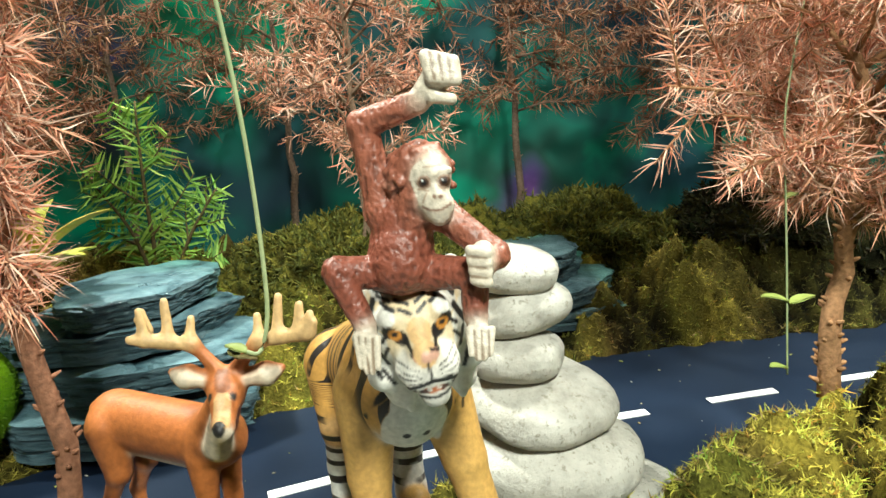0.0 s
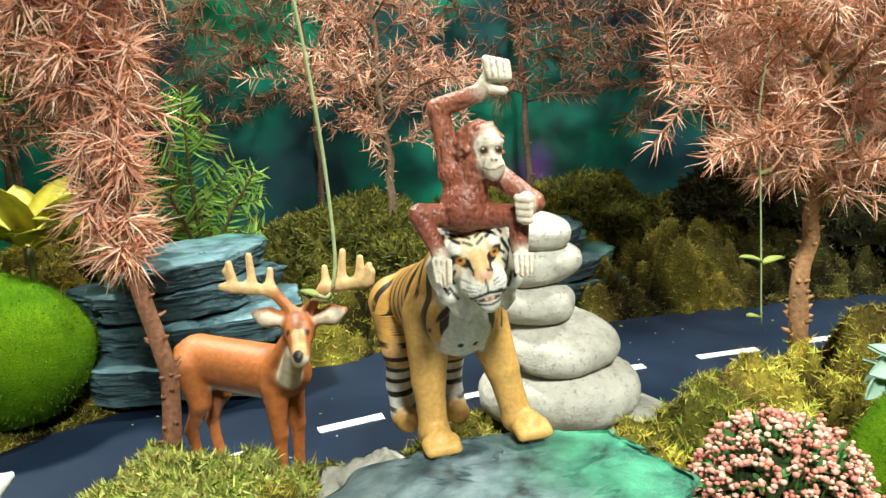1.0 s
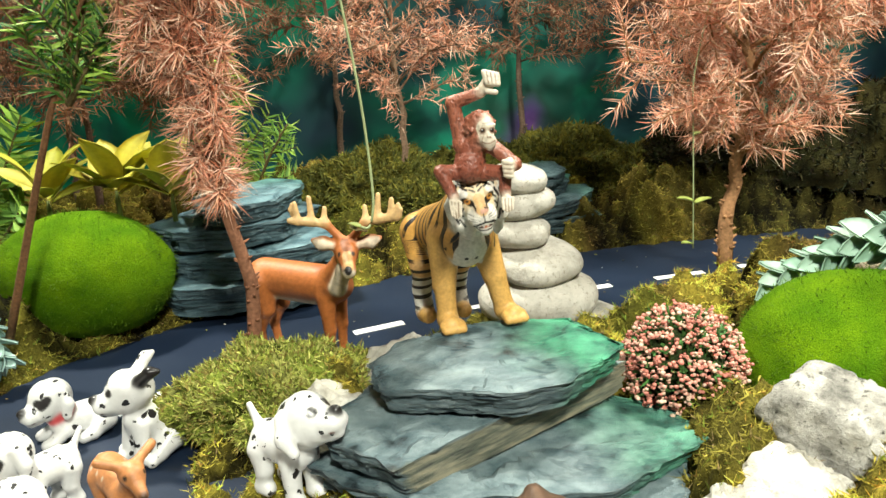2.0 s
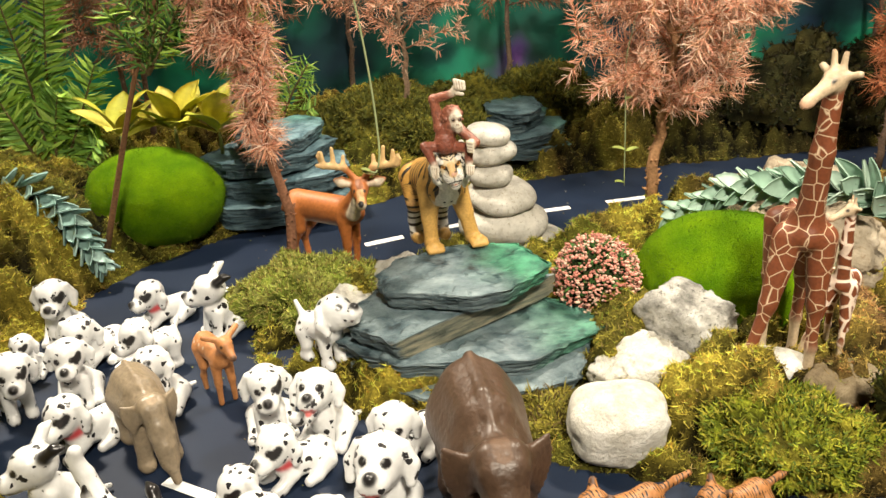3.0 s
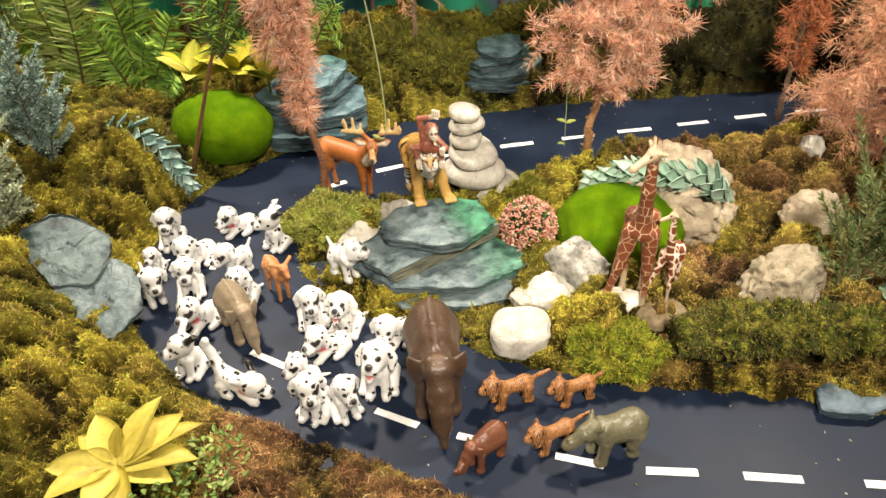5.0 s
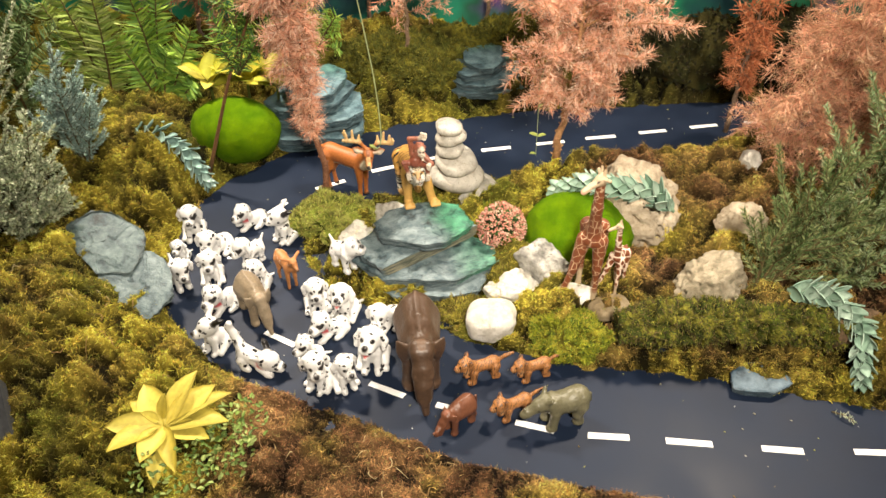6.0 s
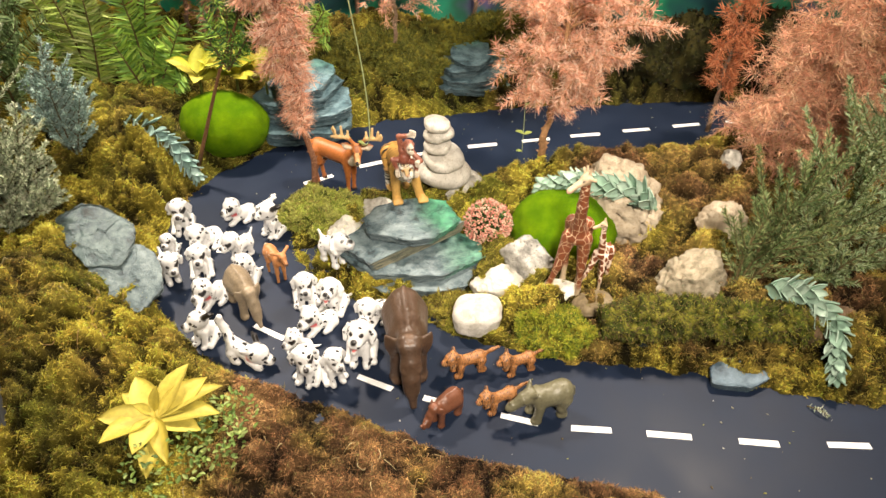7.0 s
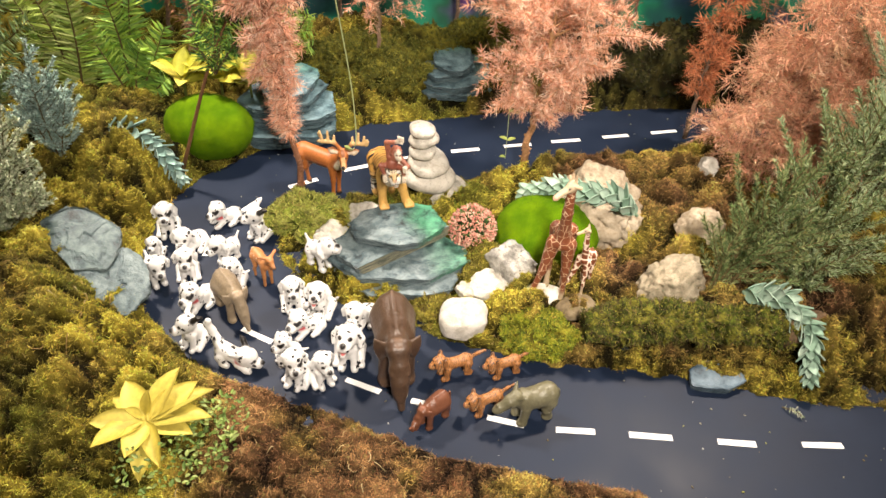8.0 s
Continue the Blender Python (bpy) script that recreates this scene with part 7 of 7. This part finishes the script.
succulent("succulent_trail", "blue-green trailing succulent lying on the mossy bank", [(-0.32, 0.342, 0.066), (-0.275, 0.337, 0.074), (-0.24, 0.328, 0.055), (-0.212, 0.318, 0.018)], TEAL, 401)
succulent("succulent_trail", "sage green trailing succulent over the limestone", [(0.322, 0.246, 0.07), (0.3, 0.25, 0.088), (0.27, 0.256, 0.09), (0.236, 0.276, 0.082), (0.2, 0.296, 0.056)], SAGE, 402)
succulent("succulent_trail", "sage green trailing succulent hanging off the log", [(0.42, 0.152, 0.056), (0.452, 0.134, 0.068), (0.476, 0.106, 0.054), (0.478, 0.072, 0.02)], SAGE, 403, 0.025, 0.0135, 0.0075)


# pink flowering bush
def flower_bush(x, y, z, radius):
    r = np.random.default_rng(77)
    ob = holder("flower_bush", (x, y, z), "round bush of tiny pink flowers and green leaves", "bush")
    v, f = BALLS[3]
    core = Heap()
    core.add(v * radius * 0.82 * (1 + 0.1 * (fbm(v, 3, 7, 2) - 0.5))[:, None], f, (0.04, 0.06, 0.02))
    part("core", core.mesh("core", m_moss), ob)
    pink, green = Heap(), Heap()
    bv, bf = BALLS[1]
    for k in range(1500):
        d = unit(r.normal(size=3))
        if d[2] < -0.75:
            continue
        p = d * radius * r.uniform(0.86, 1.06)
        c = np.array([(0.62, 0.24, 0.18), (0.7, 0.36, 0.28), (0.72, 0.48, 0.36), (0.55, 0.2, 0.15)][r.integers(0, 4)])
        for _ in range(2):
            pink.add(bv * r.uniform(0.0006, 0.0013) * np.array([1, 1, 0.8]) + p + r.normal(0, 0.0009, 3), bf, np.clip(c * r.uniform(0.8, 1.2), 0, 0.9))
    n = 1100
    d = unit(r.normal(size=(n, 3)))
    d = d[d[:, 2] > -0.8]
    blades(green, d * radius * 0.84, unit(d + r.normal(0, 0.5, d.shape)), r.normal(0, 0.3, d.shape), r.uniform(0.003, 0.006, len(d)), 0.0018, np.array([0.07, 0.18, 0.04]) * r.uniform(0.6, 1.5, (len(d), 1)), 3)
    part("blossom", pink.mesh("blossom", m_leaf), ob, "tiny pink flower heads")
    part("foliage", green.mesh("foliage", m_green), ob)


flower_bush(0.143, 0.245, 0.037, 0.0255)


# hanging vines
def vine(label, line, leaves, thick):
    line = curve(line, 30)
    base = line[-1].copy()
    ob = holder("hanging_vine", base, label, "vine", "hanging vines")
    stem = Heap()
    tube(stem, line - base, thick, 6, (0.34, 0.4, 0.2))
    part("stem", stem.mesh("stem", m_leaf), ob)
    for x, y, z, head, size, c in leaves:
        v, f = leaf_shape(size, size * 0.62, 0.1)
        m = pose(x, y, z, 0, -8, head)
        v = v @ np.array(m.to_3x3()).T + np.array(m.translation)
        heap = Heap()
        heap.add(v - base, f, c)
        part("leaf", heap.mesh("leaf", m_leaf), ob)


vine("long pale green vine stem hanging over the deer", [(-0.003, 0.306, 0.09), (0.001, 0.307, 0.088), (0.004, 0.309, 0.1), (0.003, 0.312, 0.12), (0.001, 0.315, 0.147), (-0.003, 0.318, 0.18), (-0.009, 0.32, 0.22), (-0.017, 0.322, 0.27), (-0.028, 0.324, 0.33)],
     [(-0.003, 0.306, 0.09, 160, 0.008, (0.2, 0.24, 0.06)), (-0.006, 0.305, 0.089, 120, 0.006, (0.22, 0.2, 0.06)), (0.0, 0.306, 0.088, 200, 0.006, (0.2, 0.16, 0.06))], 0.0007)
vine("thin vine with small round yellow-green leaves", [(0.178, 0.36, 0.055), (0.177, 0.361, 0.1), (0.175, 0.362, 0.15), (0.19, 0.38, 0.2), (0.21, 0.388, 0.2)],
     [(0.178, 0.36, 0.082, 10, 0.01, (0.36, 0.42, 0.1)), (0.178, 0.36, 0.083, 175, 0.01, (0.36, 0.42, 0.1)), (0.178, 0.36, 0.058, 200, 0.008, (0.34, 0.42, 0.1)), (0.176, 0.362, 0.12, 20, 0.006, (0.3, 0.36, 0.1))], 0.00035)


# lumpy moss bodies
def lumps(p, seed):
    """Relief (about 0 to 1) of moss over any surface."""
    w = p + 0.004 * np.stack([vnoise(p, 150, seed), vnoise(p, 150, seed + 1), vnoise(p, 150, seed + 2)], 1)
    return 0.55 * np.abs(2 * vnoise(w, 95, seed + 3) - 1) ** 0.8 + 0.45 * np.abs(2 * vnoise(w, 220, seed + 4) - 1) ** 0.8


def moss_body(v, f, out, seed, colors, ob, depth, n, length, wood=None):
    """A lumpy body and the short shoots on it; wood: colour of bare patches."""
    r = np.random.default_rng(seed)
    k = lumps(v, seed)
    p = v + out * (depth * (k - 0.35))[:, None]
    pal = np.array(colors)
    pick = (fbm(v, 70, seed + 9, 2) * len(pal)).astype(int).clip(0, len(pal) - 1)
    # dips between the lumps carry painted shade, the tops keep full colour
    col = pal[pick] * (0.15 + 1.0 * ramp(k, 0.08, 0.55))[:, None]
    bare = ramp(fbm(v, 38, seed + 11, 2), 0.57, 0.62) if wood else np.zeros(len(v))
    if wood:
        col = col * (1 - bare[:, None]) + np.array(wood) * (0.5 + k[:, None]) * bare[:, None]
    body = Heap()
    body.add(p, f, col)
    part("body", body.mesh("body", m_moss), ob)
    cand = np.argwhere((k > 0.22) & (bare < 0.4))[:, 0]
    q = r.choice(cand, n)
    fuzz = Heap()
    way = unit(out[q] + r.normal(0, 0.7, (n, 3)))
    blades(fuzz, p[q] + r.normal(0, 0.0007, (n, 3)), way, r.normal(0, 0.4, (n, 3)), length * r.uniform(0.5, 1.2, n), length * 0.3, np.clip(pal[r.integers(0, len(pal), n)] * r.uniform(0.5, 1.35, (n, 1)), 0, 0.9), 2)
    tagged(part("fuzz", fuzz.mesh("fuzz", m_tuft), ob), kind="stuff")


def mossy_log():
    ob = holder("mossy_log", (0.258, 0.106, 0.034), "rotting log overgrown with green moss", "log")
    line = curve([(0.0, 0.0, 0.004), (0.06, 0.01, 0.006), (0.13, 0.012, 0.008), (0.215, 0.016, 0.007)], 110)
    heap = Heap()
    rad = 0.0168 + 0.0045 * (fbm(line, 26, 3, 3) - 0.5) * 2
    tube(heap, line, rad, 44, (1, 1, 1))
    v, f = heap.v[0], heap.f[0]
    near = np.clip((np.arange(len(v)) // 44), 0, 109)
    out = unit(v - line[near])
    out[-2:] = [[-1, 0, 0], [1, 0, 0]]
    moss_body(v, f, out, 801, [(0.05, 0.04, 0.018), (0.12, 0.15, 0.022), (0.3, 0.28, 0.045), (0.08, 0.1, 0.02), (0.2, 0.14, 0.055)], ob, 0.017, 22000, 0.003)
    end = Heap()
    stub = curve([(0.2, 0.015, 0.007), (0.215, 0.016, 0.007), (0.236, 0.018, 0.006)], 24)
    tube(end, stub, 0.0185 + 0.004 * (fbm(stub, 120, 5, 3) - 0.5), 28, (0.2, 0.13, 0.075))
    v = end.v[0]
    end.v[0] = v + (fbm(v * [0.3, 1, 1], 190, 6, 3)[:, None] - 0.5) * 0.009 * unit(v - [0.218, 0.016, 0.007]) + (fbm(v * [0, 1, 1], 260, 8, 2)[:, None] - 0.5) * np.array([0.012, 0, 0]) * (v[:, :1] > 0.23)
    part("broken_end", end.mesh("broken_end", m_bark), ob, "bare brown broken wood")


mossy_log()


# star moss clumps and small groundcover
def clump(x, y, z, radius, height, colors, seed, label, n=1600, length=0.004):
    ob = holder("moss_clump", (x, y, z), label, "moss", "moss clumps")
    v, f = BALLS[4 if height > 0.03 else 5]
    keep = v[:, 2] > -0.25
    idx = -np.ones(len(v), int)
    idx[keep] = np.arange(keep.sum())
    f = idx[f]
    f = f[(f >= 0).all(1)]
    v = v[keep]
    wob = (1 + 1.0 * (fbm(v + seed, 1.7, seed, 3) - 0.5))[:, None]
    p = v * wob * [radius, radius * 0.8, height]
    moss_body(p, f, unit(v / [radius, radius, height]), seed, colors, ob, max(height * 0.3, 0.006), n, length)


SPRING = [(0.42, 0.46, 0.08), (0.55, 0.56, 0.15), (0.26, 0.32, 0.05), (0.34, 0.27, 0.07)]
BRIGHT = [(0.2, 0.25, 0.02), (0.32, 0.35, 0.03), (0.4, 0.36, 0.04), (0.1, 0.15, 0.02)]
clump(-0.045, 0.268, 0.014, 0.045, 0.026, SPRING, 501, "light green feathery moss clump at the island's tip", 15000, 0.003)
clump(0.217, 0.112, 0.016, 0.037, 0.019, BRIGHT, 502, "bright green star moss clump beside the road", 9000, 0.0034)
OLD_GOLD = [(0.3, 0.25, 0.04), (0.2, 0.19, 0.03), (0.38, 0.32, 0.05), (0.12, 0.08, 0.025)]
clump(0.108, 0.146, 0.001, 0.024, 0.008, OLD_GOLD, 506, "low golden moss along the foot of the slates", 3500, 0.004)
clump(0.062, 0.138, 0.001, 0.02, 0.006, OLD_GOLD, 507, "low golden moss along the foot of the slates", 2500, 0.004)
clump(0.057, 0.284, 0.02, 0.02, 0.014, BRIGHT, 503, "small bright green moss clump under the tiger", 1500, 0.004)
clump(0.13, 0.285, 0.02, 0.02, 0.012, BRIGHT, 504, "small green moss clump beside the pebbles", 1500, 0.004)
clump(0.42, 0.235, 0.02, 0.02, 0.012, BRIGHT, 505, "small bright green moss clump between rocks", 1500, 0.004)


def groundcover(x, y, z, radius, n, seed):
    """Small round leaves on short stalks."""
    r = np.random.default_rng(seed)
    ob = holder("groundcover", (x, y, z), "low green plant with tiny round leaves", "plant", "groundcover")
    heap = Heap()
    for _ in range(n):
        a, q = r.uniform(0, 6.28), radius * math.sqrt(r.random())
        size = r.uniform(0.003, 0.0065)
        v, f = leaf_shape(size, size * 0.5, 0.1, 0.2, 5)
        m = pose(math.cos(a) * q, math.sin(a) * q, r.uniform(0.002, 0.02), r.uniform(-25, 25), r.uniform(-40, 10), r.uniform(0, 360))
        heap.add(v @ np.array(m.to_3x3()).T + np.array(m.translation), f, np.array([(0.2, 0.3, 0.06), (0.32, 0.4, 0.12), (0.12, 0.2, 0.04)][r.integers(0, 3)]) * r.uniform(0.8, 1.2))
    tagged(part("foliage", heap.mesh("foliage", m_leaf), ob), kind="stuff")


groundcover(-0.07, -0.066, ground_height(-0.07, -0.066) - 0.002, 0.026, 130, 601)
groundcover(-0.062, -0.035, ground_height(-0.062, -0.035) - 0.002, 0.02, 70, 602)
groundcover(-0.1, -0.1, ground_height(-0.1, -0.1) - 0.002, 0.035, 110, 603)


# dark undergrowth along the back of the bank; SCRUB's colours hold the shade there
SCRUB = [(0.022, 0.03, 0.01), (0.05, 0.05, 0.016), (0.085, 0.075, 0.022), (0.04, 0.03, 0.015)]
OLIVES = [(0.14, 0.15, 0.025), (0.22, 0.2, 0.03), (0.1, 0.11, 0.02)]
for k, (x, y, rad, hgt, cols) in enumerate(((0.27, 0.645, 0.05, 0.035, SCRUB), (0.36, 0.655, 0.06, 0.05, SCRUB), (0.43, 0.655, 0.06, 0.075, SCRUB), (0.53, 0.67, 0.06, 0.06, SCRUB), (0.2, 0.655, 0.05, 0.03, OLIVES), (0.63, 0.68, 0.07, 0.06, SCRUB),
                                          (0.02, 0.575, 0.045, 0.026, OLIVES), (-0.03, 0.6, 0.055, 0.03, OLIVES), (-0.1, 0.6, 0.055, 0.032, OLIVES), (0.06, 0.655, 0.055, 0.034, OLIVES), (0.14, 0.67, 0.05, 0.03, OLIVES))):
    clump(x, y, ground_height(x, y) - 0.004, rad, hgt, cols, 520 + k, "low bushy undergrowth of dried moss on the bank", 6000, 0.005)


# crumbs of moss and bark on the road
def crumbs():
    r = np.random.default_rng(9)
    heap = Heap()
    bv, bf = BALLS[1]
    n = 0
    while n < 150:
        p = np.array([[r.uniform(-0.22, 0.6), r.uniform(-0.07, 0.58), 0.0]])
        if edge_distance(p)[0] > -0.004:
            continue
        n += 1
        c = [(0.3, 0.28, 0.2), (0.16, 0.12, 0.05), (0.3, 0.3, 0.08), (0.5, 0.5, 0.46)][r.integers(0, 4)]
        size = r.uniform(0.0003, 0.0009)
        heap.add((bv * size * [r.uniform(1, 2.5), 1, 0.6]) @ np.array(pose(0, 0, 0, 0, 0, r.uniform(0, 360)).to_3x3()).T + p[0] + [0, 0, size * 0.5], bf, c)
    thing("moss_crumbs", heap.mesh("moss_crumbs", m_leaf), Matrix(), "crumbs of moss and bark scattered on the road", "debris", kind="stuff")


crumbs()


# dry fibres lying curled over the moss
def fibres():
    r = np.random.default_rng(19)
    heap = Heap()
    for k in range(170):
        if k < 90:
            x, y = r.uniform(-0.09, 0.22), r.uniform(-0.2, -0.03)
        elif k < 140:
            x, y = r.uniform(-0.4, -0.2), r.uniform(-0.08, 0.1)
        else:
            x, y = r.uniform(0.25, 0.5), r.uniform(0.1, 0.42)
        q = np.array([[x, y, 0.0]])
        if edge_distance(q)[0] < 0.006:
            continue
        a, turn, size = r.uniform(0, 6.28), r.normal(0, 1.6), r.uniform(0.006, 0.02)
        s = np.linspace(0, 1, 7)
        h = a + turn * s
        line = np.stack([x + np.cumsum(np.cos(h)) * size / 7, y + np.cumsum(np.sin(h)) * size / 7, 0 * s], 1)
        line[:, 2] = ground_parts(line, edge_distance(line)) + 0.0012 + 0.0035 * np.sin(s * math.pi)
        tube(heap, line, np.linspace(0.0005, 0.0002, 7), 4, np.array([(0.5, 0.36, 0.17), (0.4, 0.24, 0.1), (0.56, 0.46, 0.24)][r.integers(0, 3)]) * r.uniform(0.7, 1.1))
    thing("dry_fibres", heap.mesh("dry_fibres", m_leaf), Matrix(), "thin straw-coloured dry fibres lying on the moss", "dry stems", kind="stuff")


fibres()


# a grey adapter with its cable beside the bank
def adapter():
    x, y = -0.262, -0.062
    z = ground_height(x, y)
    ob = holder("power_adapter", (x, y, z), "dark grey plastic adapter leaning on the bank", "adapter")
    bm = bmesh.new()
    bmesh.ops.create_cube(bm, size=1.0)
    for v in bm.verts:
        v.co = Vector((v.co.x * 0.06, v.co.y * 0.07, v.co.z * 0.02 + 0.008))
    bmesh.ops.bevel(bm, geom=list(bm.edges), offset=0.006, segments=4, affect="EDGES")
    me = bpy.data.meshes.new("body")
    bm.to_mesh(me)
    bm.free()
    me.materials.append(m_plastic)
    part("body", me, ob).matrix_local = pose(-0.012, 0, 0, 30, -20, 20)
    heap = Heap()
    tube(heap, curve([(0.004, -0.03, 0.0), (0.02, -0.06, -0.02), (0.04, -0.1, -0.07), (0.05, -0.16, -0.1)], 16), 0.0022, 8, (0.03, 0.03, 0.032))
    part("cable", heap.mesh("cable", m_plastic), ob)


m_plastic = material("grey_plastic", 0.5, 0, 0.4)
_n = noise_tex(m_plastic, 300, 4)
wire(m_plastic, color_ramp(m_plastic, _n.outputs["Fac"], [(0.3, (0.03, 0.032, 0.034)), (0.7, (0.05, 0.052, 0.055))]), shader(m_plastic).inputs["Base Color"])
bump(m_plastic, _n.outputs["Fac"], 0.3, 0.0002)
adapter()
conifer("fallen_sprig", "tiny pale green sprig fallen on the road", (0.452, 0.052, 0.001), [(0.468, 0.04, 0.003)], 0.004, 1500, JUNIPER, 701, 0.0008, 0.0006, 3, 0.5, flat=False)
